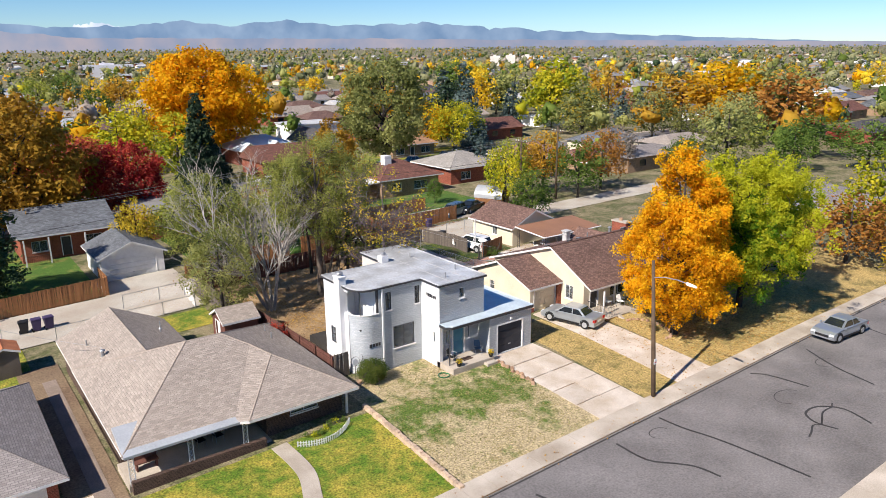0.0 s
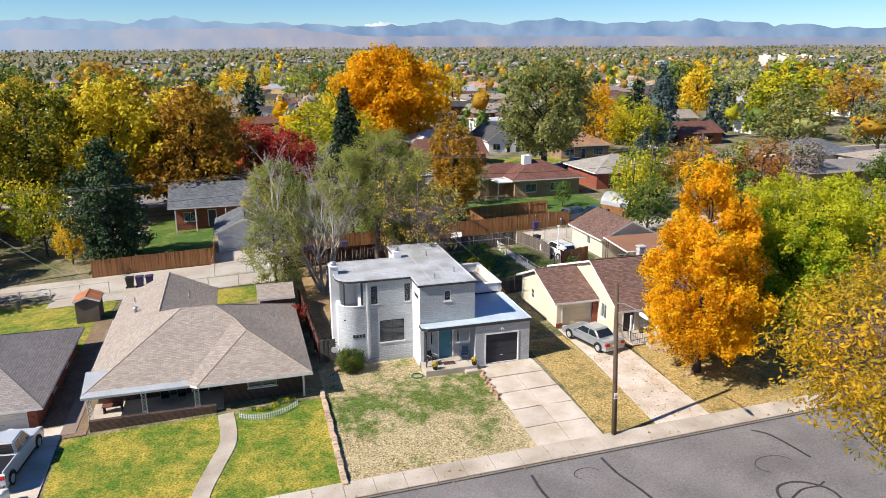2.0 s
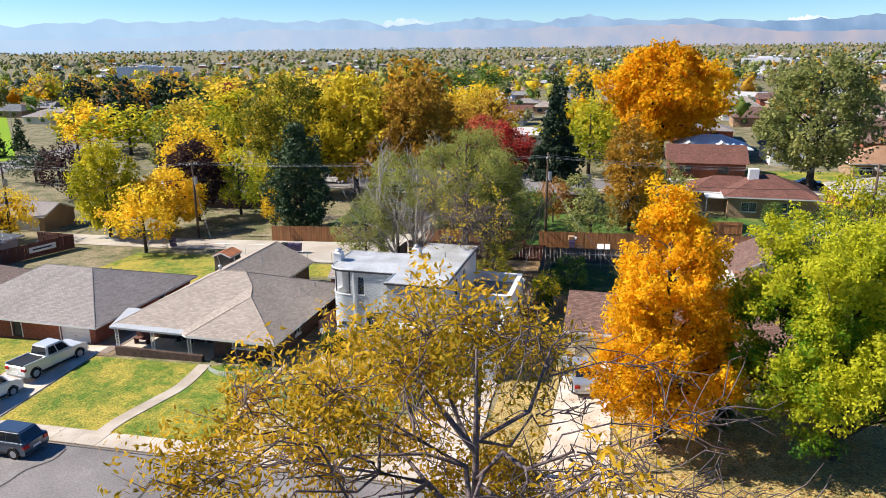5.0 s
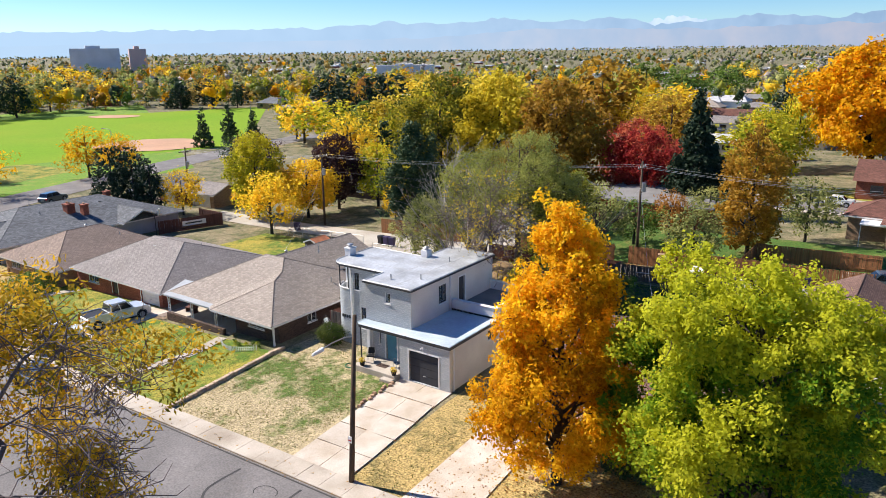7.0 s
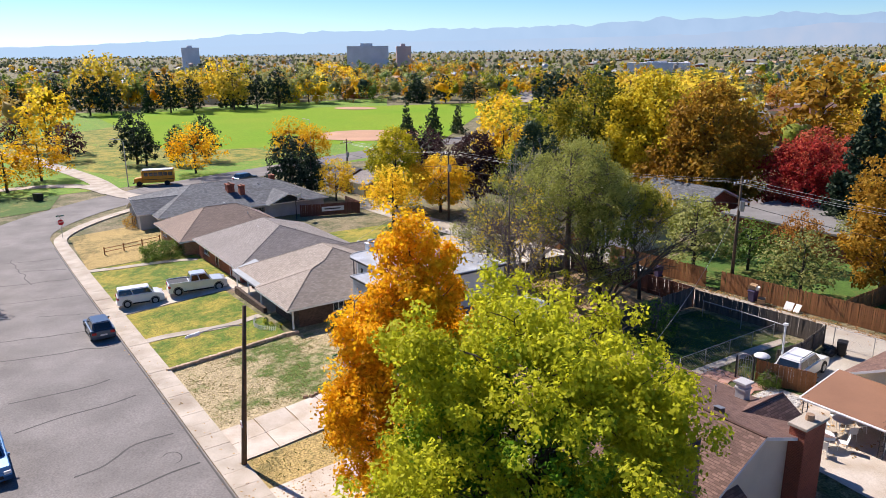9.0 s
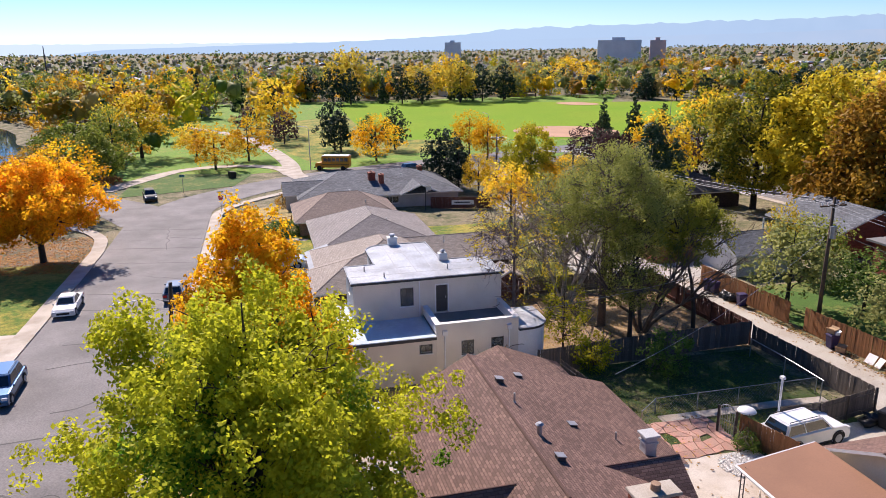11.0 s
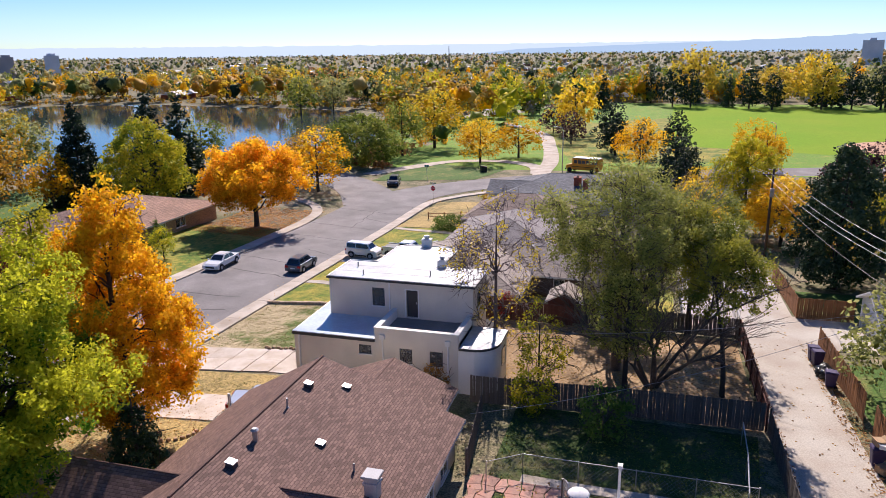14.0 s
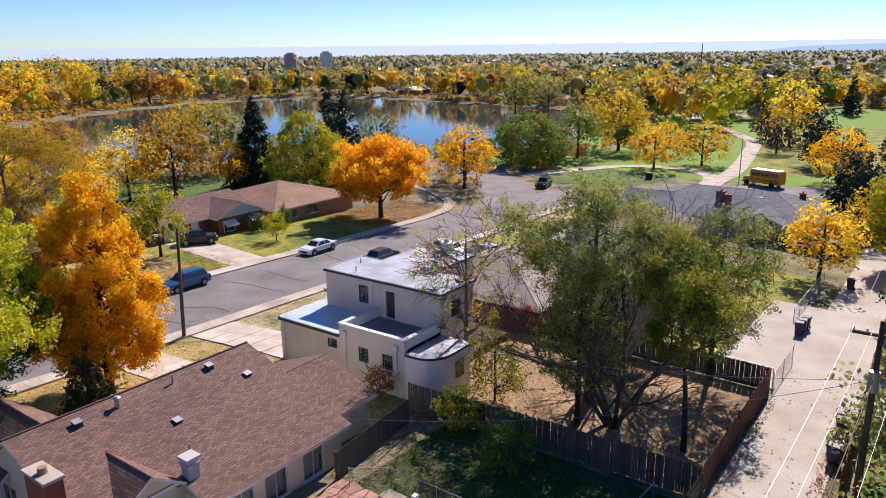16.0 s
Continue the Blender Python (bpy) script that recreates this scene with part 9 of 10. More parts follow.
plank_fence("wooden_fence", "orange cedar board fence along the alley", [(-1.6, 34.7), (20, 35.0)], 1.8, "fence_cedar", seed=9)
plank_fence("wooden_fence", "cedar board fence beside the white garage", [(-33.5, 33.9), (-21.6, 34.1), (-21.6, 38.4)], 1.8, "fence_cedar", seed=10)
plank_fence("wooden_fence", "red board fence between tan house and white house", [(-14.0, 4.2), (-14.3, 16.8)], 1.6, "fence_red", seed=11)
plank_fence("wooden_gate", "weathered grey board gate beside the white house", [(-13.9, 4.1), (-12.8, 4.1)], 1.7, "fence_gray", seed=12)
plank_fence("wooden_fence", "red board fence with a pale banner", [(-58.5, 19.2), (-56.3, 27.5), (-62, 28)], 1.7, "fence_red", seed=13)
plank_fence("wooden_fence", "orange cedar fence beyond the alley", [(20, 42), (9, 42), (9, 35.2)], 1.7, "fence_cedar", seed=14)
plank_fence("wooden_fence", "dark board fence beside the cream house", [(9.0, 14.0), (2.2, 13.2)], 1.5, "fence_gray", seed=15)


def chain_fence(label, line, height=1.2):
    """Galvanised posts and rails with a wire mesh between them."""
    t = thing("chain_link_fence", label, "fence")
    for (ax, ay), (bx, by) in zip(line[:-1], line[1:]):
        ln = math.hypot(bx - ax, by - ay)
        k = max(1, int(ln / 2.5))
        for i in range(k + 1):
            x, y = ax + (bx - ax) * i / k, ay + (by - ay) * i / k
            p = Mesh()
            p.cyl(x, y, ground(x, y) - .1, ground(x, y) + height + .05, .028, sides=8)
            part("post", p, M["galv"], t)
        r = Mesh()
        r.tube([(ax + (bx - ax) * i / k, ay + (by - ay) * i / k, ground(ax + (bx - ax) * i / k, ay + (by - ay) * i / k) + height) for i in range(k + 1)], .021, 6)
        part("top_rail", r, M["galv"], t)
        w = Mesh()
        n = int(ln / .22)
        for i in range(n):
            for d in (1, -1):
                s0, s1 = i / n, (i + d * 4.5) / n
                s1 = min(max(s1, 0), 1)
                x0, y0, x1, y1 = ax + (bx - ax) * s0, ay + (by - ay) * s0, ax + (bx - ax) * s1, ay + (by - ay) * s1
                w.tube([(x0, y0, ground(x0, y0) + .05), (x1, y1, ground(x1, y1) + height)], .0035, 3, caps=False)
        ob = part("wire_mesh", w, M["galv"], t, kind="stuff")


chain_fence("galvanised chain-link fence round the green yard", [(9.2, 15.0), (7.94, 16.6), (7.82, 27.6)], 1.1)
chain_fence("galvanised chain-link gate by the alley", [(-15.3, 29.2), (-21.5, 29.2)], 1.3)
chain_fence("galvanised chain-link fence by the concrete apron", [(-27.5, 25.0), (-16.5, 25.0), (-16.2, 29.0)])
chain_fence("galvanised chain-link fence round a back lawn", [(-46, 27.5), (-31, 27.5)])
chain_fence("galvanised chain-link fence along the parking pad", [(11.4, 29.2), (19.5, 29.3)], 1.5)

# ---- poles, wires, lamps, signs ----


def street_lamp():
    x, y = 0.97, -10.3
    z = ground(x, y)
    t = thing("street_lamp", "weathered wooden pole with a steel arm and street light", "street lamp", x, y, z)
    b = Mesh()
    b.tube([(0, -.02, -.3), (.01, .24, 3), (.03, .74, 8.95)], [.15, .135, .1], 12)
    part("pole", b, M["wood_pole"], t, smooth=True)
    b = Mesh()
    b.tube([(.02, .6, 7.9), (.08, -.1, 8.08), (.12, -1.0, 8.12), (.15, -1.7, 8.06)], .03, 8)
    part("arm", b, M["galv"], t)
    b = Mesh()
    b.hexa([(.02, -1.65, 7.98), (.28, -1.65, 7.98), (.23, -2.35, 7.94), (.07, -2.35, 7.94), (.05, -1.6, 8.14), (.25, -1.6, 8.14), (.21, -2.3, 8.06), (.09, -2.3, 8.06)])
    part("lamp_head", b, M["white_plastic"], t, bevel=.03)
    b = Mesh()
    b.box(-.12, .03, 2.35, .1, .07, 2.7)
    part("notice", b, M["white_plastic"], t)
    b = Mesh()
    b.box(-.1, .024, 2.45, .08, .028, 2.52)
    part("notice_bar", b, M["lamp_red"], t)


street_lamp()


def utility_pole(x, y, h, arm=True, box=True):
    t = thing("utility_pole", "weathered wooden utility pole with crossarm and transformer", "utility pole", x, y, ground(x, y))
    b = Mesh()
    b.tube([(0, 0, -.3), (0, 0, h * .5), (.03, 0, h)], [.17, .14, .1], 10)
    part("pole", b, M["wood_pole"], t, smooth=True)
    if arm:
        b = Mesh()
        b.box(-.06, -1.1, h - .7, .06, 1.1, h - .58)
        a = part("crossarm", b, M["wood_pole"], t)
        for yy in (-1.0, -.5, .5, 1.0):
            g = Mesh()
            g.cyl(0, yy, h - .58, h - .4, .035, .05, sides=8)
            part("insulator", g, M["white_plastic"], a)
    if box:
        g = Mesh()
        g.cyl(.3, 0, h - 3.0, h - 2.1, .22, sides=14)
        part("transformer", g, M["galv"], t)
    return (x, y, ground(x, y) + h)


def wire(a, c, sag=.5, r=.018, label="thin overhead utility wire"):
    b = Mesh()
    pts = [(a[0] + (c[0] - a[0]) * f, a[1] + (c[1] - a[1]) * f, a[2] + (c[2] - a[2]) * f - sag * 4 * f * (1 - f)) for f in [i / 12 for i in range(13)]]
    b.tube(pts, r, 5)
    part("overhead_wire", b, M["black"] if r > .02 else M["galv"], None, label, category="wire", group="overhead wires")


P1 = utility_pole(-1.05, 35.4, 10.4)
P2 = utility_pole(-44, 34.6, 9.8)
P3 = utility_pole(-71.5, 33.5, 9.2)
P4 = utility_pole(38, 35.4, 10.2)
P5 = utility_pole(30.5, 34.6, 9.5, box=False)
for dy, dz in ((-1.0, -.4), (-.3, -.4), (1.0, -.4), (0, -2.4)):
    for a, c in ((P1, P2), (P2, P3), (P1, P5), (P5, P4)):
        wire((a[0], a[1] + dy, a[2] + dz), (c[0], c[1] + dy, c[2] + dz), .6, .011 if dz > -1 else .022)
wire((P1[0], P1[1], P1[2] - 2.6), (8.0, 13.9, 3.1), .8, .012, "service wire from the pole to the cream house")
wire((P1[0], P1[1], P1[2] - 2.6), (0.1, 10.8, 4.2), .7, .012, "service wire from the pole to the white house")
wire((P2[0], P2[1], P2[2] - 2.4), (-26.6, 11.5, 2.8), .6, .012, "service wire from the pole to the tan house")


def sign_post(x, y):
    t = thing("stop_sign", "red octagonal stop sign with street name blades", "stop sign", x, y, ground(x, y))
    b = Mesh()
    b.cyl(0, 0, -.1, 3.2, .03, sides=8)
    part("post", b, M["galv"], t)
    b = Mesh()
    oc = [(.38 * math.cos(radians(22.5 + 45 * i)), .38 * math.sin(radians(22.5 + 45 * i))) for i in range(8)]
    b.face([(.04, u, 2.3 + v) for u, v in oc])
    b.face([(.03, u, 2.3 + v) for u, v in oc][::-1])
    for i in range(8):
        (u0, v0), (u1, v1) = oc[i], oc[(i + 1) % 8]
        b.face([(.03, u0, 2.3 + v0), (.03, u1, 2.3 + v1), (.04, u1, 2.3 + v1), (.04, u0, 2.3 + v0)])
    part("sign_plate", b, mat("sign_red", (.5, .015, .03), .4, .05, 1, 20, .02, 0), t)
    cu = bpy.data.curves.new("word", 'FONT')
    cu.body, cu.size, cu.align_x, cu.align_y, cu.extrude = "STOP", .3, 'CENTER', 'CENTER', .002
    w = new("word", cu)
    w.data.materials.append(M["white_plastic"])
    w.parent = t
    w.matrix_local = pose(.046, 0, 2.3, 90, 0, 90)
    for a, z in ((0, 2.95), (90, 3.12)):
        b = Mesh()
        b.box(-.45, -.008, z - .08, .45, .008, z + .08)
        ob = part("street_blade", b, mat("sign_green", (.02, .13, .07), .5, .05, 1, 20, .02, 0), t)
        ob.matrix_local = pose(0, 0, 0, 0, 0, a)
        c = Mesh()
        c.box(-.3, -.012, z - .03, .3, .012, z + .03)
        part("lettering_bar", c, M["white_plastic"], ob)


sign_post(-65.2, -10.2)
t = thing("park_sign", "small sign on a leaning post in the park lawn", "sign", -84, -17, ground(-84, -17))
b = Mesh()
b.tube([(0, 0, -.1), (.3, 0, 3.0)], .04, 8)
part("post", b, M["galv"], t)
b = Mesh()
b.box(.2, -.4, 2.7, .26, .4, 3.1)
part("sign_plate", b, mat("sign_teal", (.05, .22, .2), .5, .05, 1, 20, .02, 0), t)


def park_lamp(x, y, h, rz):
    t = thing("street_lamp", "tall grey steel street lamp with a curved arm", "street lamp", x, y, ground(x, y), rz)
    b = Mesh()
    b.tube([(0, 0, -.1), (0, 0, h - .6), (.25, 0, h - .1), (1.6, 0, h)], [.1, .07, .05, .04], 8)
    part("pole", b, M["galv"], t)
    b = Mesh()
    b.box(1.4, -.14, h - .05, 2.1, .14, h + .06)
    part("lamp_head", b, M["galv"], t, bevel=.03)


park_lamp(-101.6, 5.2, 8.5, 250)
park_lamp(-108.9, 44.1, 9.5, 200)
park_lamp(-148, 112, 10, 200)


# ---- bins and yard clutter ----
def bin_thing(x, y, rz, m, label):
    t = thing("trash_bin", label, "trash bin", x, y, ground(x, y) + .06, rz)
    b = Mesh()
    b.hexa([(-.24, -.27, .06), (.24, -.27, .06), (.24, .27, .06), (-.24, .27, .06), (-.31, -.36, 1.0), (.31, -.36, 1.0), (.31, .36, 1.0), (-.31, .36, 1.0)])
    part("body", b, m, t, bevel=.03)
    b = Mesh()
    b.hexa([(-.34, -.4, 1.0), (.34, -.4, 1.0), (.34, .4, 1.0), (-.34, .4, 1.0), (-.3, -.34, 1.1), (.3, -.34, 1.1), (.3, .34, 1.08), (-.3, .34, 1.08)])
    part("lid", b, m, t, bevel=.02)
    for s in (-1, 1):
        b = Mesh()
        b.tube([(s * .26 - .03, .3, .1), (s * .26 + .03, .3, .1)], .1, 12)
        part("wheel", b, M["tyre"], t)
    b = Mesh()
    b.tube([(-.2, .42, .95), (.2, .42, .95)], .02, 6)
    part("handle", b, m, t)


purple = mat("purple_bin", (.06, .045, .11), .5, .1, 2, 30, .04, 0)
for x, y, r, m, lb in ((-12.2, 33.6, 5, purple, "dark purple wheeled bin in the alley"), (-11.4, 33.7, 12, purple, "dark purple wheeled bin in the alley"), (-7.8, 33.8, -6, purple, "dark purple wheeled bin beside the fence"), (2.0, 34.0, 0, purple, "dark purple wheeled bin topped with boxes"), (-28.4, 28.6, 90, purple, "dark purple wheeled bin on the apron"), (-27.5, 28.5, 95, purple, "dark purple wheeled bin on the apron"), (-29.3, 28.7, 85, M["black"], "black wheeled bin on the apron"), (12.6, 28.0, 20, M["black"], "black wheeled bin by the parking pad"), (-44.5, 30.0, 3, purple, "dark purple bin by the alley"), (15.0, 34.0, 0, purple, "dark purple bin by the alley")):
    bin_thing(x, y, r, m, lb)


def lump_thing(name, label, cat, x, y, z, rad, m, seed, sq=.6):
    g = Mesh()
    rr = np.random.default_rng(seed)
    n, k = 7, 10
    for i in range(n + 1):
        for j in range(k):
            a, p = 2 * math.pi * j / k, math.pi * (i / n - .5)
            r = rad * (1 + .18 * float(rr.normal()))
            g.v.append((r * math.cos(p) * math.cos(a), r * math.cos(p) * math.sin(a), rad * sq + r * sq * math.sin(p)))
    for i in range(n):
        for j in range(k):
            g.f.append((i * k + j, i * k + (j + 1) % k, (i + 1) * k + (j + 1) % k, (i + 1) * k + j))
    g.m, g.uv = [0] * len(g.f), [None] * len(g.f)
    ob = part(name, g, m, None, label, smooth=True, category=cat)
    ob.matrix_world = pose(x, y, z)
    return ob


bag = mat("black_bag", (.012, .012, .013), .3, .1, 3, 15, .1, .6)
for i, (x, y, r) in enumerate(((-10.1, 33.9, .5), (-9.5, 33.6, .42), (-9.0, 33.9, .48), (-9.7, 34.2, .4), (12.2, 27.3, .4), (11.9, 27.8, .45))):
    lump_thing("trash_bag", "full black plastic trash bag on the ground", "trash bag", x, y, ground(x, y) + .05, r, bag, 60 + i)

t = thing("park_bin", "dark lidded litter bin on the park lawn", "litter bin", -97, -9.5, ground(-97, -9.5) + .05, 30)
b = Mesh()
b.hexa([(-.5, -.5, 0), (.5, -.5, 0), (.5, .5, 0), (-.5, .5, 0), (-.6, -.6, 1.3), (.6, -.6, 1.3), (.6, .6, 1.1), (-.6, .6, 1.1)])
part("body", b, M["black"], t, bevel=.04)


# boxes on the bin and pale boards against the alley fence
card = mat("cardboard", (.45, .3, .17), .9, .1, 3, 30, .06, .05)
for x, y, z, w, rz, m, lb in ((1.9, 34.0, 1.1, .3, 12, card, "brown cardboard box on the purple bin"), (2.2, 34.1, 1.1, .2, -20, M["white_plastic"], "white box on the purple bin"), (2.75, 34.1, 0, .32, 30, card, "brown cardboard box beside the bin")):
    t = thing("cardboard_box", lb, "box", x, y, ground(x, y) + .07 + z, rz)
    b = Mesh()
    b.box(-w, -.75 * w, 0, w, .75 * w, 1.1 * w)
    part("carton", b, m, t, bevel=.01)
    for sgn in (-1, 1):
        b = Mesh()
        b.hexa([(-w, sgn * .75 * w, 1.1 * w), (w, sgn * .75 * w, 1.1 * w), (w, sgn * .75 * w + .012, 1.1 * w), (-w, sgn * .75 * w + .012, 1.1 * w), (-w, sgn * 1.2 * w, 1.45 * w), (w, sgn * 1.2 * w, 1.45 * w), (w, sgn * 1.2 * w + .012, 1.45 * w), (-w, sgn * 1.2 * w + .012, 1.45 * w)])
        part("flap", b, m, t)
for x, w, rz in ((5.0, .36, 4), (5.7, .25, -5)):
    t = thing("leaning_board", "white board leaning on the cedar fence", "board", x, 34.25, ground(x, 34.25) + .05, rz)
    b = Mesh()
    b.hexa([(-w, 0, 0), (w, 0, 0), (w, .03, 0), (-w, .03, 0), (-w, .42, .6), (w, .42, .6), (w, .45, .6), (-w, .45, .6)])
    part("panel", b, M["white_plastic"], t, bevel=.005)


# ---- front garden of the white house ----
def porch_chair(x, y, z, rz, m):
    t = thing("porch_chair", "metal porch chair with a rounded back", "chair", x, y, z, rz)
    b = Mesh()
    b.box(-.24, -.24, .4, .24, .22, .45)
    part("seat", b, m, t, bevel=.02)
    b = Mesh()
    b.hexa([(-.24, .22, .45), (.24, .22, .45), (.24, .26, .45), (-.24, .26, .45), (-.2, .32, .9), (.2, .32, .9), (.2, .36, .9), (-.2, .36, .9)])
    part("backrest", b, m, t, bevel=.02)
    for sx in (-1, 1):
        for sy in (-1, 1):
            g = Mesh()
            g.tube([(sx * .21, sy * .2, .42), (sx * .25, sy * .24, 0)], .016, 6)
            part("leg", g, M["galv"], t)
        g = Mesh()
        g.tube([(sx * .27, -.22, .42), (sx * .28, -.22, .64), (sx * .28, .2, .66), (sx * .24, .3, .6)], .016, 6)
        part("armrest", g, M["galv"], t)


porch_chair(-4.55, .55, .28, -25, mat("blue_chair", (.1, .17, .25), .5, .05, 2, 30, .03, 0))
porch_chair(-6.85, .5, .28, 30, M["black"])
for x, y, z in ((-6.9, -.35, .28), (-4.15, -.4, .28)):
    t = thing("flower_pot", "potted yellow chrysanthemums on the porch", "flower pot", x, y, z)
    b = Mesh()
    b.lathe([(.0, .0), (.13, .0), (.19, .26), (.21, .28), (.17, .28), (.0, .25)], 14)
    part("pot", b, M["black"], t)
    g = np.random.default_rng(int(abs(x) * 10))
    me = leaf_mesh("bloom", np.array([[0, 0, .36]]), np.array([.24]), np.array([.6]), 160, .09, L["yellow"], g)
    part("bloom", me, L["yellow"], t, "yellow chrysanthemum bloom")
t = thing("door_mat", "brown door mat on the porch slab", "door mat", -5.7, .35, .284)
b = Mesh()
b.box(-.4, -.25, 0, .4, .25, .02)
part("mat", b, M["brick_dark"], t)
t = thing("garden_hose", "green garden hose coiled on the grass", "garden hose", -8.1, -.2, ground(-8.1, -.2) + .06)
b = Mesh()
b.tube([((.38 + .03 * math.sin(i * 1.7)) * math.cos(i * .5), (.38 + .03 * math.sin(i * 1.7)) * math.sin(i * .5), .02 + .0011 * i) for i in range(60)], .016, 6)
part("hose", b, mat("hose_green", (.02, .17, .07), .5, .05, 2, 30, .03, 0), t)
t = thing("garden_ornament", "hoop-shaped metal garden ornament on a stake", "garden ornament", -12.6, 2.3, ground(-12.6, 2.3))
b = Mesh()
b.tube([(0, 0, -.1), (0, 0, 1.1)], .02, 6)
part("stake", b, M["trim_dark"], t)
for r in (.45, .3):
    b = Mesh()
    b.tube([(r * math.cos(i * .2618), 0, 1.5 + r * math.sin(i * .2618)) for i in range(25)], .016, 6)
    part("hoop", b, M["galv"], t)

# rough stone edging between the front lawns
g = np.random.default_rng(8)
t = thing("stone_wall", "low dry-laid wall of pale pinkish sandstone blocks", "stone wall")
for i in range(30):
    f = i / 29
    x, y = -14.45, -.6 - 9.6 * f
    for k in range(2):
        w, d, h = .3 + .04 * g.random(), .33 + .05 * g.random(), .14 + .03 * g.random()
        m = Mesh()
        m.hexa([(-w * .5, -d * .5, 0), (w * .5, -d * .48, 0), (w * .48, d * .5, 0), (-w * .46, d * .5, 0), (-w * .44, -d * .46, h), (w * .45, -d * .46, h * .95), (w * .42, d * .46, h), (-w * .4, d * .46, h * .92)])
        ob = part("stone", m, M["stone_pale"], t, bevel=.015)
        ob.matrix_local = pose(x + .02 * float(g.normal()), y, ground(x, y) - .02 + k * .14, 0, 0, float(g.normal()) * 4)
# edging stones of the driveway and around the pole
t = thing("edging_stones", "row of small stones beside the driveway", "edging stones")
for i in range(12):
    x, y = -3.9 + .12 * math.sin(i * 2.1), -.9 - i * .33
    m = Mesh()
    m.hexa([(-.15, -.13, 0), (.15, -.12, 0), (.14, .14, 0), (-.14, .13, 0), (-.11, -.1, .2), (.12, -.09, .18), (.1, .1, .2), (-.1, .1, .17)])
    ob = part("stone", m, M["stone_red"], t, bevel=.02)
    ob.matrix_local = pose(x, y, ground(x, y) + .02, 0, 0, 37 * i)
t = thing("flower_bed_stones", "arc of small stones round a flower bed", "edging stones")
for i in range(16):
    a = radians(-100 + i * 13)
    x, y = 8.9 + 1.3 * math.cos(a), -3.6 + 1.9 * math.sin(a)
    m = Mesh()
    m.hexa([(-.13, -.11, 0), (.13, -.1, 0), (.12, .12, 0), (-.12, .11, 0), (-.1, -.08, .16), (.1, -.08, .15), (.09, .09, .17), (-.09, .09, .14)])
    ob = part("stone", m, M["stone_red"], t, bevel=.02)
    ob.matrix_local = pose(x, y, ground(x, y) + .03, 0, 0, 53 * i)


def picket(x0, y0, x1, y1, bow):
    t = thing("picket_edging", "low white picket edging round a flower bed", "picket edging")
    n = 26
    for i in range(n + 1):
        f = i / n
        x, y = x0 + (x1 - x0) * f, y0 + (y1 - y0) * f - bow * 4 * f * (1 - f)
        m = Mesh()
        m.prism([(-.035, -.01), (.035, -.01), (.035, .01), (-.035, .01)], 0, .34)
        m.hexa([(-.035, -.01, .34), (.035, -.01, .34), (.035, .01, .34), (-.035, .01, .34), (-.004, -.01, .4), (.004, -.01, .4), (.004, .01, .4), (-.004, .01, .4)])
        ob = part("picket", m, M["white_plastic"], t)
        ob.matrix_local = pose(x, y, ground(x, y) + .02)
    for z in (.12, .27):
        m = Mesh()
        m.tube([(x0 + (x1 - x0) * i / 12, y0 + (y1 - y0) * i / 12 - bow * 4 * (i / 12) * (1 - i / 12), ground(x0 + (x1 - x0) * i / 12, y0) + .02 + z) for i in range(13)], .014, 4)
        part("rail", m, M["white_plastic"], t)


picket(-19.6, -1.95, -16.1, -1.6, .75)
for i in range(7):
    x, y = -18.8 + i * .42, -1.3 - .35 * math.sin(i)
    t = thing("flowering_plant", "small green plant with yellow flowers", "plant", x, y, ground(x, y) + .02)
    gg = np.random.default_rng(300 + i)
    me = leaf_mesh("leaves", np.array([[0, 0, .18]]), np.array([.22]), np.array([.3]), 60, .11, L["yellow_green"] if i % 2 else L["green"], gg)
    part("leaves", me, L["yellow_green"] if i % 2 else L["green"], t)


def split_rail():
    t = thing("split_rail_fence", "brown split-rail fence on the corner lawn", "fence")
    p = [(-53.6, -7.4), (-54.0, -5.2), (-54.6, -3.0), (-55.2, -.8)]
    for x, y in p:
        m = Mesh()
        m.box(x - .06, y - .06, ground(x, y) - .1, x + .06, y + .06, ground(x, y) + 1.0)
        part("post", m, M["fence_cedar"], t, bevel=.01)
    for (a, b_), (c, d) in zip(p[:-1], p[1:]):
        for z in (.4, .8):
            m = Mesh()
            m.tube([(a, b_, ground(a, b_) + z), (c, d, ground(c, d) + z)], .045, 5)
            part("rail", m, M["fence_cedar"], t)


split_rail()
hero_tree("hedge_bush", "dense dark green hedge by the tan bungalow", -47.6, -2.5, "wide", 1.9, 2.3, .05, "hedge", 240, 34, .13, L["green"], "bark", .05, 8, 8, seed=81, crad=.35, fill=.8)
hero_tree("dry_bush", "dry brown bush on the corner lawn", -66.5, -1.5, "round", 1.8, 1.1, .1, "bush", 50, 24, .14, L["brown_gold"], "bark", .05, 10, 20, seed=82, crad=.35)


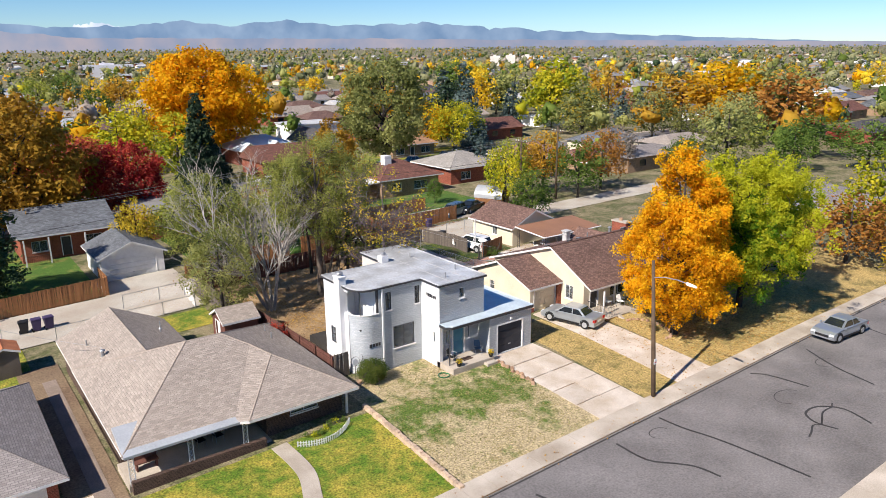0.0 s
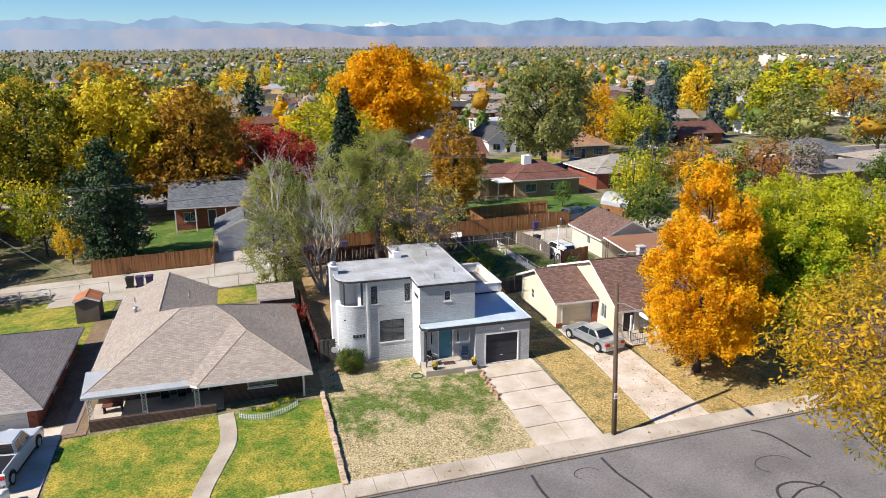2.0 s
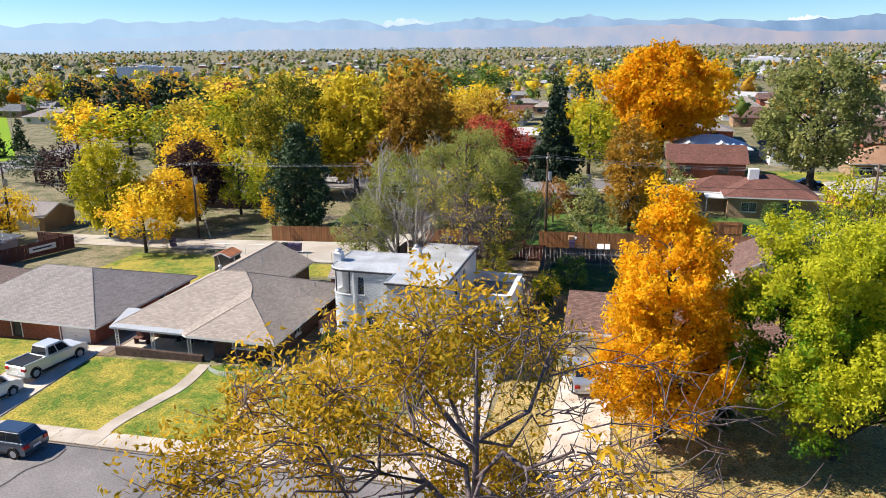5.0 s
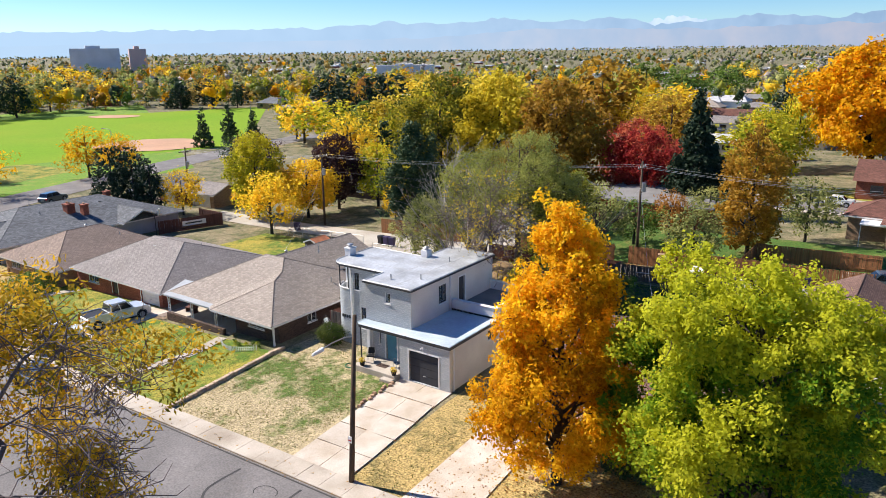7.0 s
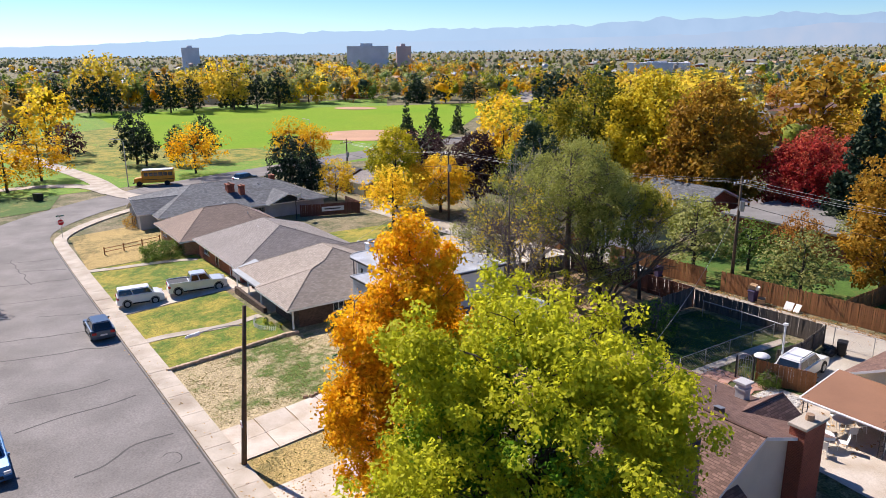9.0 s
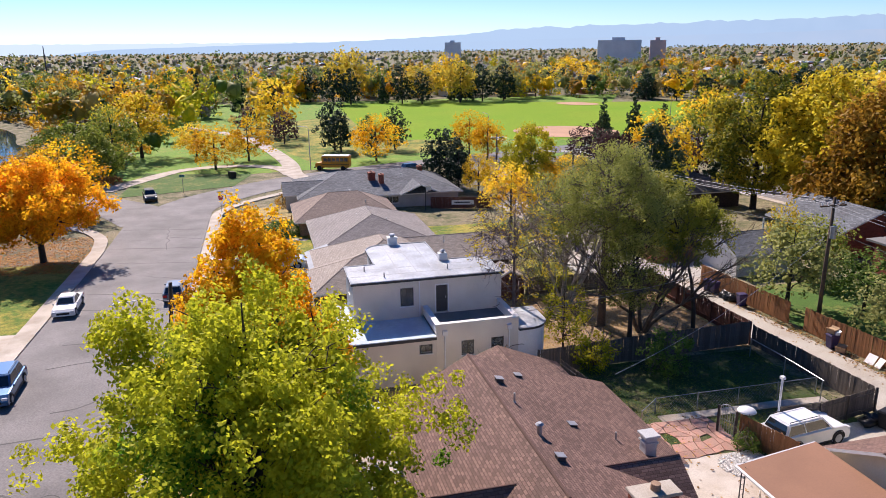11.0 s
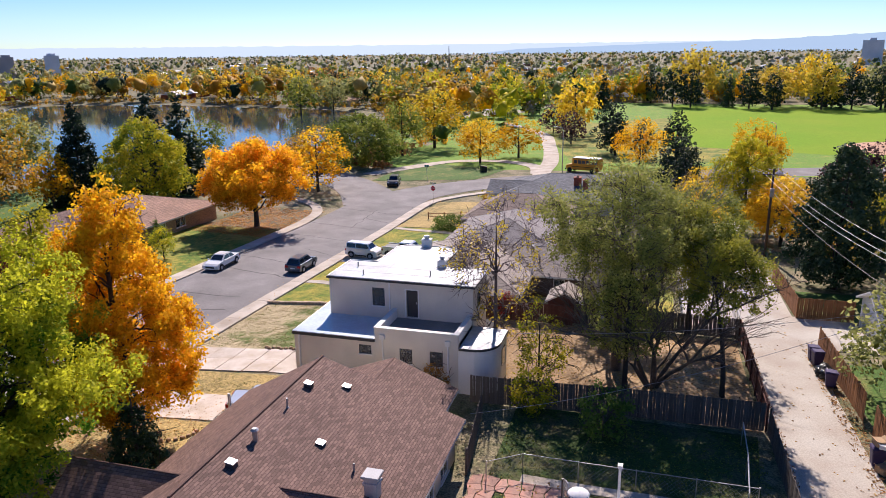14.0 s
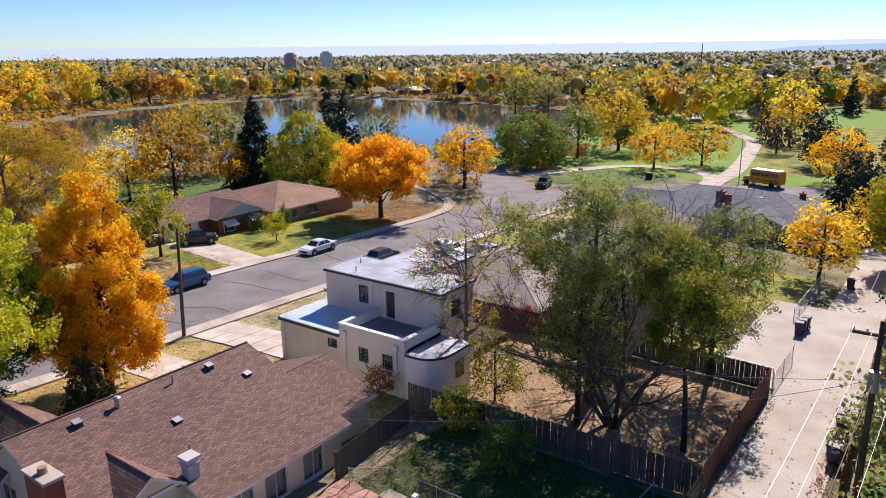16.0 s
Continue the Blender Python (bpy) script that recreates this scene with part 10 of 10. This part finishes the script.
# ---- patio of the cream house ----
def patio():
    t = thing("patio_cover", "brown flat patio cover on iron posts", "patio cover")
    b = Mesh()
    b.hexa([(16.55, 15.6, 2.2), (25, 15.6, 2.2), (25, 19.9, 2.6), (16.35, 19.9, 2.6), (16.55, 15.6, 2.3), (25, 15.6, 2.3), (25, 19.9, 2.72), (16.35, 19.9, 2.72)])
    part("roof", b, mat("brown_metal_cover", (.28, .145, .085), .6, .1, .5, 20, .06, .05), t)
    b = Mesh()
    for p, q in (((16.5, 15.55, 2.25), (25, 15.55, 2.25)), ((16.5, 15.55, 2.25), (16.3, 19.9, 2.65))):
        b.tube([p, q], .07, 6)
    part("gutter", b, M["trim_white"], t)
    for x, y in ((16.75, 15.8), (20.8, 15.8), (24.7, 15.8), (16.6, 19.6)):
        g = Mesh()
        for d in (-.12, .12):
            g.box(x + d - .02, y - .02, ground(x, y), x + d + .02, y + .02, 2.22)
        for k in range(8):
            g.tube([(x - .12, y, ground(x, y) + .1 + k * .28), (x + .12, y, ground(x, y) + .3 + k * .28)], .012, 4)
        part("post", g, M["trim_dark"], t)
    for i, (x, y) in enumerate(((18.4, 14.7), (18.2, 17.2), (21.4, 17.2))):
        tt = thing("patio_table", "round glass-topped white patio table", "table", x, y, ground(x, y) + .06)
        g = Mesh()
        g.lathe([(0, .7), (.55, .7), (.57, .715), (.55, .73), (0, .73)], 20)
        part("tabletop", g, M["lamp_clear"], tt)
        for a in range(4):
            g = Mesh()
            g.tube([(.4 * math.cos(a * 1.57), .4 * math.sin(a * 1.57), .7), (.32 * math.cos(a * 1.57), .32 * math.sin(a * 1.57), 0)], .018, 6)
            part("leg", g, M["white_plastic"], tt)
        for a in range(4):
            an = a * 90 + 30 + i * 20
            cx, cy = x + .95 * math.cos(radians(an)), y + .95 * math.sin(radians(an))
            c = thing("patio_chair", "white metal patio chair", "chair", cx, cy, ground(cx, cy) + .06, an - 90, group="patio chairs")
            g = Mesh()
            g.box(-.22, -.22, .42, .22, .22, .45)
            part("seat", g, M["white_plastic"], c, bevel=.01)
            g = Mesh()
            g.hexa([(-.22, .2, .45), (.22, .2, .45), (.22, .23, .45), (-.22, .23, .45), (-.2, .3, .88), (.2, .3, .88), (.2, .33, .88), (-.2, .33, .88)])
            part("backrest", g, M["white_plastic"], c, bevel=.01)
            for sx in (-1, 1):
                for sy in (-1, 1):
                    g = Mesh()
                    g.tube([(sx * .2, sy * .2, .43), (sx * .22, sy * .22, 0)], .014, 5)
                    part("leg", g, M["white_plastic"], c)


sheet("patio_paving", [(12.7, 13.2, 0), (25, 11.4, 0), (25, 20.5, 0), (12.7, 19.6, 0)], .055, M["drive"], 10, 6, label="pale concrete patio behind the cream house", category="patio")
sheet("parking_pad", [(11.8, 21.5, 0), (13.2, 21.5, 0), (20, 29.3, 0), (11.5, 29.3, 0)], .06, M["alley"], 8, 6, label="concrete parking pad off the alley", category="driveway")
patio()
t = thing("bird_bath_lamp", "white domed yard lamp on a dark post", "yard lamp", 11.7, 19.7, ground(11.7, 19.7))
b = Mesh()
b.cyl(0, 0, 0, 1.7, .05, sides=8)
part("post", b, M["trim_dark"], t)
b = Mesh()
b.lathe([(0, 1.98), (.25, 1.93), (.45, 1.82), (.5, 1.75), (.42, 1.7), (0, 1.68)], 20)
part("dome", b, M["white_plastic"], t, smooth=True)
t = thing("clothes_post", "tall white painted post in the yard", "post", 12.05, 21.4, ground(12, 21.4))
b = Mesh()
b.cyl(0, 0, 0, 3.6, .06, sides=10)
b.box(-.12, -.1, 3.55, .12, .1, 3.7)
part("post", b, M["white_plastic"], t)
# stepping flags behind the cream house
t = thing("flagstones", "pinkish flagstones laid behind the cream house", "flagstones")
g = np.random.default_rng(77)
grid = [[(8.9 + 3.7 * u / 6 + .12 * float(g.normal()), 14.3 + 5.0 * v / 8 + .12 * float(g.normal())) for u in range(7)] for v in range(9)]
for v in range(8):
    for u in range(6):
        if g.random() < .1:
            continue
        c = [grid[v][u], grid[v][u + 1], grid[v + 1][u + 1], grid[v + 1][u]]
        cx, cy = sum(q[0] for q in c) / 4, sum(q[1] for q in c) / 4
        m = Mesh()
        m.prism([((x - cx) * .92, (y - cy) * .92) for x, y in c], 0, .04)
        ob = part("flagstone", m, M["flag_red"], t)
        ob.matrix_local = pose(cx, cy, ground(cx, cy) + .055)

# path, gate, gravel and pipe rail of the green yard
strip("garden_path", smooth_line([(8.5, 16.6), (8.55, 20.0), (8.5, 24.0), (8.7, 27.6)]), .75, .07, M["concrete"], "narrow concrete path behind the chain-link fence", .1)
t = thing("garden_gate", "pale iron garden gate with an arched top", "gate", 11.0, 19.1, ground(11.0, 19.1) + .05, 25)
b = Mesh()
b.tube([(-.42, 0, 0), (-.42, 0, 1.45)] + [(-.42 * math.cos(k * math.pi / 8), 0, 1.45 + .32 * math.sin(k * math.pi / 8)) for k in range(1, 8)] + [(.42, 0, 1.45), (.42, 0, 0)], .03, 6)
gf = part("gate_frame", b, M["galv"], t)
for k in range(5):
    b = Mesh()
    x = -.28 + .14 * k
    b.tube([(x, 0, .12), (x, 0, 1.45 + .3 * math.sqrt(1 - (x / .42) ** 2))], .012, 5)
    part("bar", b, M["galv"], t)
for z in (.12, .85, 1.4):
    b = Mesh()
    b.tube([(-.42, 0, z), (.42, 0, z)], .016, 5)
    part("cross_bar", b, M["galv"], t)
for x in (-.52, .52):
    b = Mesh()
    b.box(x - .05, -.05, -.1, x + .05, .05, 1.6)
    part("gate_post", b, M["trim_dark"], t)
t = thing("pipe_rail", "galvanised pipe rail on thin posts in the yard", "rail")
b = Mesh()
b.tube([(1.7, 27.5, 1.15), (5.3, 27.35, 1.3), (9.0, 27.0, 1.45)], .035, 7)
part("rail", b, M["galv"], t)
for x, y, z in ((1.75, 27.5, 1.13), (5.3, 27.35, 1.28), (8.9, 27.0, 1.42)):
    b = Mesh()
    b.tube([(x, y, ground(x, y) - .1), (x, y, z)], .03, 7)
    part("post", b, M["galv"], t)
pebbles = Mesh()
g = np.random.default_rng(91)
for k in range(900):
    a, r = 6.283 * g.random(), math.sqrt(g.random())
    x, y, w = 14.0 + 1.15 * r * math.cos(a), 18.1 + 1.3 * r * math.sin(a), .035 + .05 * g.random()
    z = ground(x, y) + .055
    pebbles.hexa([(x - w, y - w, z), (x + w, y - .7 * w, z), (x + .8 * w, y + w, z), (x - w, y + .8 * w, z), (x - .5 * w, y - .6 * w, z + w), (x + .6 * w, y - .4 * w, z + .9 * w), (x + .4 * w, y + .6 * w, z + w), (x - .5 * w, y + .4 * w, z + .8 * w)])
part("gravel", pebbles, mat("white_gravel", (.7, .67, .62), .9, .15, 6.0, 30.0, .12, .2), None, "white gravel strewn beside the patio", kind="stuff", category="gravel")
hero_tree("green_shrub", "low green shrub beside the patio gate", 12.6, 19.2, "round", 1.0, .6, .05, "shrub", 50, 30, .1, L["green"], "bark", .03, 8, 10, seed=95, crad=.25)

# round wind spinner beside the corner bush
t = thing("wind_spinner", "white disc spinner on a dark stake beside the bush", "garden ornament", -13.15, 2.75, ground(-13.15, 2.75))
b = Mesh()
b.tube([(0, 0, -.1), (0, 0, 1.25)], .02, 6)
part("stake", b, M["trim_dark"], t)
b = Mesh()
b.tube([(.33 * math.cos(k * .3927), 0, 1.55 + .33 * math.sin(k * .3927)) for k in range(17)], .015, 5)
part("ring", b, M["trim_dark"], t)
b = Mesh()
b.tube([(0, -.02, 1.5), (0, .02, 1.5)], .22, 20)
part("disc", b, M["white_plastic"], t)
t = thing("flower_pot", "red clay pot at the foot of the spinner", "pot", -13.1, 2.4, ground(-13.1, 2.4))
b = Mesh()
b.lathe([(.1, 0), (.16, .22), (.19, .24), (.19, .29), (.15, .29), (.13, .24), (0, .22)], 16)
part("pot", b, M["stone_red"], t)

# basketball hoop, shed at the tan house
t = thing("basketball_hoop", "white basketball backboard on a dark post", "basketball hoop", -57.6, 18.2, ground(-57.6, 18.2), 45)
b = Mesh()
b.tube([(0, 0, -.1), (0, 0, 2.9), (.5, 0, 3.2)], .06, 8)
part("post", b, M["trim_dark"], t)
b = Mesh()
b.box(.5, -.6, 2.85, .55, .6, 3.6)
bb = part("backboard", b, M["white_plastic"], t)
b = Mesh()
b.tube([(.78 + .23 * math.cos(i * .524), .23 * math.sin(i * .524), 3.0) for i in range(13)], .015, 6)
part("rim", b, M["stone_red"], bb)
t = thing("banner", "pale cloth banner hung on the red fence", "banner", -57.2, 23.6, ground(-57.2, 23.6), 75)
b = Mesh()
b.box(-1.6, -.1, .7, 1.6, -.085, 1.35)
part("cloth", b, M["white_plastic"], t)
b = Mesh()
b.box(-1.2, -.106, .95, 1.1, -.101, 1.12)
part("lettering_bar", b, M["trim_dark"], t)
sh = simple_house("tool_shed", "small dark slatted shed with rusty metal roof", -32.4, 19.6, -30.6, 21.6, -1.1, 1.9, "gable_y", .35, .15, "fence_gray", "rust_metal")
# wire poles against the house backs, porch bench and chairs at the tan house
t = thing("porch_bench", "red wooden bench under the porch roof", "bench", -27.0, .9, -.4)
b = Mesh()
b.box(-.6, -.25, .4, .6, .25, .46)
part("seat", b, M["fence_red"], t, bevel=.01)
b = Mesh()
b.box(-.6, .22, .46, .6, .27, .95)
part("backrest", b, M["fence_red"], t, bevel=.01)
for s in (-.5, .5):
    b = Mesh()
    b.box(s - .04, -.22, 0, s + .04, .22, .4)
    part("leg", b, M["fence_red"], t)
for x in (-24.0, -23.0):
    porch_chair(x, 1.2, -.4, 10, M["black"])


# ---- far buildings ----
def tower_block(x, y, w, d, h, floors, cols, m, rz, label):
    t = thing("apartment_block", label, "apartment block", x, y, -3, rz)
    b = Mesh()
    b.box(-w / 2, -d / 2, 0, w / 2, d / 2, h)
    part("wall", b, m, t)
    b = Mesh()
    b.box(-w * .12, -d * .3, h, w * .18, d * .3, h + h * .09)
    part("roof_house", b, m, t)
    for i in range(floors):
        g = Mesh()
        z = h * (i + .35) / floors
        for j in range(cols):
            u = -w / 2 + w * (j + .2) / cols
            g.box(u, -d / 2 - .15, z, u + w * .6 / cols, -d / 2 + .02, z + h * .45 / floors)
        part("window_row", g, M["carglass"], t)


pale = mat("pale_concrete_block", (.66, .66, .7), .9, .08, .1, 5, .05, 0)
tower_block(-640, 352, 42, 16, 29, 9, 12, pale, -29 - 90, "grey-brown slab block of flats on the horizon")
tower_block(-622, 384, 15, 14, 28.5, 9, 4, mat("pink_block", (.6, .45, .43), .9, .08, .1, 5, .05, 0), -29 - 90, "pinkish tower block on the horizon")
tower_block(-1050, 290, 24, 16, 31, 9, 7, pale, -15 - 90, "pale grey tower block on the horizon")
tower_block(-590, -640, 24, 14, 23, 8, 6, mat("brown_block", (.4, .35, .35), .9, .08, .1, 5, .05, 0), -135, "brown tower block beyond the lake")
tower_block(-610, -600, 22, 14, 24, 8, 6, pale, -135, "grey tower block beyond the lake")
for i, (a, dd, w, h) in enumerate(((49.5, 900, 12, 10), (48.3, 900, 11, 11), (47.0, 905, 16, 10), (37, 800, 36, 5), (31, 820, 40, 4.5), (78, 700, 40, 9), (124, 620, 50, 11))):
    tower_block(-30 + dd * math.cos(radians(a)), -30 + dd * math.sin(radians(a)), w, 14, h + 4 + ground(dd * math.cos(radians(a)), dd * math.sin(radians(a))), 4, 6, M["cream_stucco"] if i < 3 else pale, a - 270, "pale low block among far trees")
t = thing("radio_mast", "thin radio mast above distant trees", "mast", -734, -194, -3)
b = Mesh()
b.tube([(0, 0, 0), (0, 0, 29)], [.9, .35], 6)
part("mast", b, M["trim_dark"], t)

# playground and courts by the lake
sheet("sports_court", [(-262, -40, 0), (-222, -62, 0), (-206, -48, 0), (-246, -24, 0)], .08, M["concrete"], 10, 6, label="pale sports court beside the lake", category="court")
rng = np.random.default_rng(21)
for i in range(26):
    f = i / 25
    x, y = -96 - 36 * f + rng.normal() * 2, -34 - 6 * f + rng.normal() * 2.5
    t = thing("reed_clump", "rust-brown reeds on the lake shore", "reeds", x, y, ground(x, y), group="shore reeds")
    cc = rng.normal(size=(10, 3)) * np.array([.9, .9, .2]) + np.array([0, 0, .9])
    me = leaf_mesh("reeds", cc, np.full(10, .6), rng.random(10), 14, .5, L["reed"], rng, stretch=(1, 1, 1.3))
    part("reed_tuft", me, L["reed"], t, kind="stuff")
# shrubs round the shore
cc = []
for i in range(520):
    a = rng.uniform(-180, 180)
    r = lerp_table(a, LAKE_ANG, LAKE_RAD) * rng.uniform(1.1, 1.17)
    x, y = LAKE_C[0] + r * math.cos(radians(a)), LAKE_C[1] + r * math.sin(radians(a))
    if x > -80 and y > -120:
        continue
    cc.append((x, y, ground(x, y) + .8 + rng.random() * .5))
cc = np.array(cc)
part("shore_shrubs", leaf_mesh("shore_shrubs", cc, rng.uniform(.8, 2.0, len(cc)), rng.random(len(cc)), 16, 1.0, L["brown_gold"], rng), L["brown_gold"], None, "brown reeds and shrubs round the lake", kind="stuff", category="shrubs")

porch_chair(9.9, 1.3, .39, 15, M["white_plastic"])
porch_chair(10.75, .7, .39, -10, M["white_plastic"])


# ---- grass tufts and fallen leaves ----
TUFT = leafy("grass_tufts", (0.1, 0.15, 0.02), (0.28, 0.25, 0.07), (0.42, 0.34, 0.17), trans=0.2)
TUFT_G = leafy("green_grass_tufts", (0.08, 0.135, 0.016), (0.14, 0.18, 0.025), (0.25, 0.24, 0.045), trans=0.2)
LITTER = leafy("fallen_leaves", (0.14, 0.07, 0.03), (0.3, 0.16, 0.05), (0.5, 0.3, 0.07), trans=0.1)

WEED = leafy("rusty_weeds", (0.2, 0.08, 0.03), (0.36, 0.17, 0.07), (0.5, 0.3, 0.14), trans=0.2)


def scatter(name, label, x0, y0, x1, y1, n, size, m, seed, h=0.05, category="grass", avoid=None):
    g = np.random.default_rng(seed)
    x, y = g.uniform(x0, x1, n), g.uniform(y0, y1, n)
    dens = np.array([noise.noise(Vector((a * .35, b_ * .35, seed))) + .5 * noise.noise(Vector((a * 1.3, b_ * 1.3, seed))) for a, b_ in zip(x, y)])
    ok = dens > g.uniform(-.75, .45, n)
    x, y, dens = x[ok], y[ok], dens[ok]
    c = np.stack([x, y, np.array([ground(a, b_) for a, b_ in zip(x, y)]) + h], axis=1)
    me = leaf_mesh(name, c, np.full(len(x), size * .8), np.clip(.35 + .6 * dens + .2 * g.normal(size=len(x)), 0, 1), 2, size, m, g, up=.5 if category == "grass" else 2.5, aspect=.35 if category == "grass" else .7, stretch=(1, 1, .25))
    part(name, me, m, None, label, kind="stuff", category=category)


scatter("grass_tufts", "straw and green tufts of the front lawn", -14.2, -10.0, -3.9, 2.8, 9000, .1, TUFT, 1)
scatter("grass_tufts", "green tufts of the neighbour's lawn", -29.3, -10.0, -14.8, -1.4, 2600, .06, TUFT_G, 2)
scatter("grass_tufts", "green tufts of a lawn", -47.8, -10.0, -34.7, .5, 2000, .06, TUFT_G, 3)
scatter("grass_tufts", "dry tufts beside the driveway", .7, -9.9, 3.8, 2.5, 2500, .1, TUFT, 4)
scatter("grass_tufts", "dry tufts under the maples", 7.8, -9.9, 30, 0, 7000, .1, TUFT, 5)
scatter("fallen_leaves", "fallen leaves under the maples", 4, -11, 28, 1, 6500, .11, LITTER, 6, .06, "leaves")
scatter("fallen_leaves", "fallen leaves in the bare backyard", -14, 9, 0, 28.6, 7000, .11, LITTER, 7, .06, "leaves")
scatter("fallen_leaves", "fallen leaves along the alley", -16, 33.2, 16, 34.4, 900, .12, LITTER, 8, .09, "leaves")
LITTER_O = leafy("orange_fallen_leaves", (0.26, 0.09, 0.025), (0.46, 0.19, 0.035), (0.62, 0.31, 0.05), trans=0.1)
scatter("fallen_leaves", "orange fallen leaves on the corner lawn", -55, -35, -38, -23.6, 9000, .17, LITTER_O, 9, .06, "leaves")
scatter("fallen_leaves", "brown fallen leaves on the lawn across the street", -16, -33, -6, -23.8, 3000, .13, LITTER, 19, .06, "leaves")
scatter("dry_weeds", "dry rust-brown weeds along the alley fence", -14, 33.3, 20, 34.6, 1100, .17, WEED, 14, .12, "grass")
scatter("dry_weeds", "dry weeds along the dark alley fence", -14, 29.2, 10, 29.8, 600, .16, WEED, 15, .12, "grass")
scatter("fallen_leaves", "scattered leaves on the alley", -20, 29.4, 20, 33.3, 260, .14, LITTER, 16, .075, "leaves")
scatter("fallen_leaves", "scattered leaves along the kerb", -30, -12.0, 30, -10.3, 220, .1, LITTER, 17, .2, "leaves")
scatter("fallen_leaves", "scattered leaves on the patio", 8.5, 13.5, 20, 20, 600, .12, LITTER, 18, .1, "leaves")
scatter("grass_tufts", "green tufts of the back lawn", .8, 15, 10.8, 28.5, 5000, .12, TUFT_G, 10)
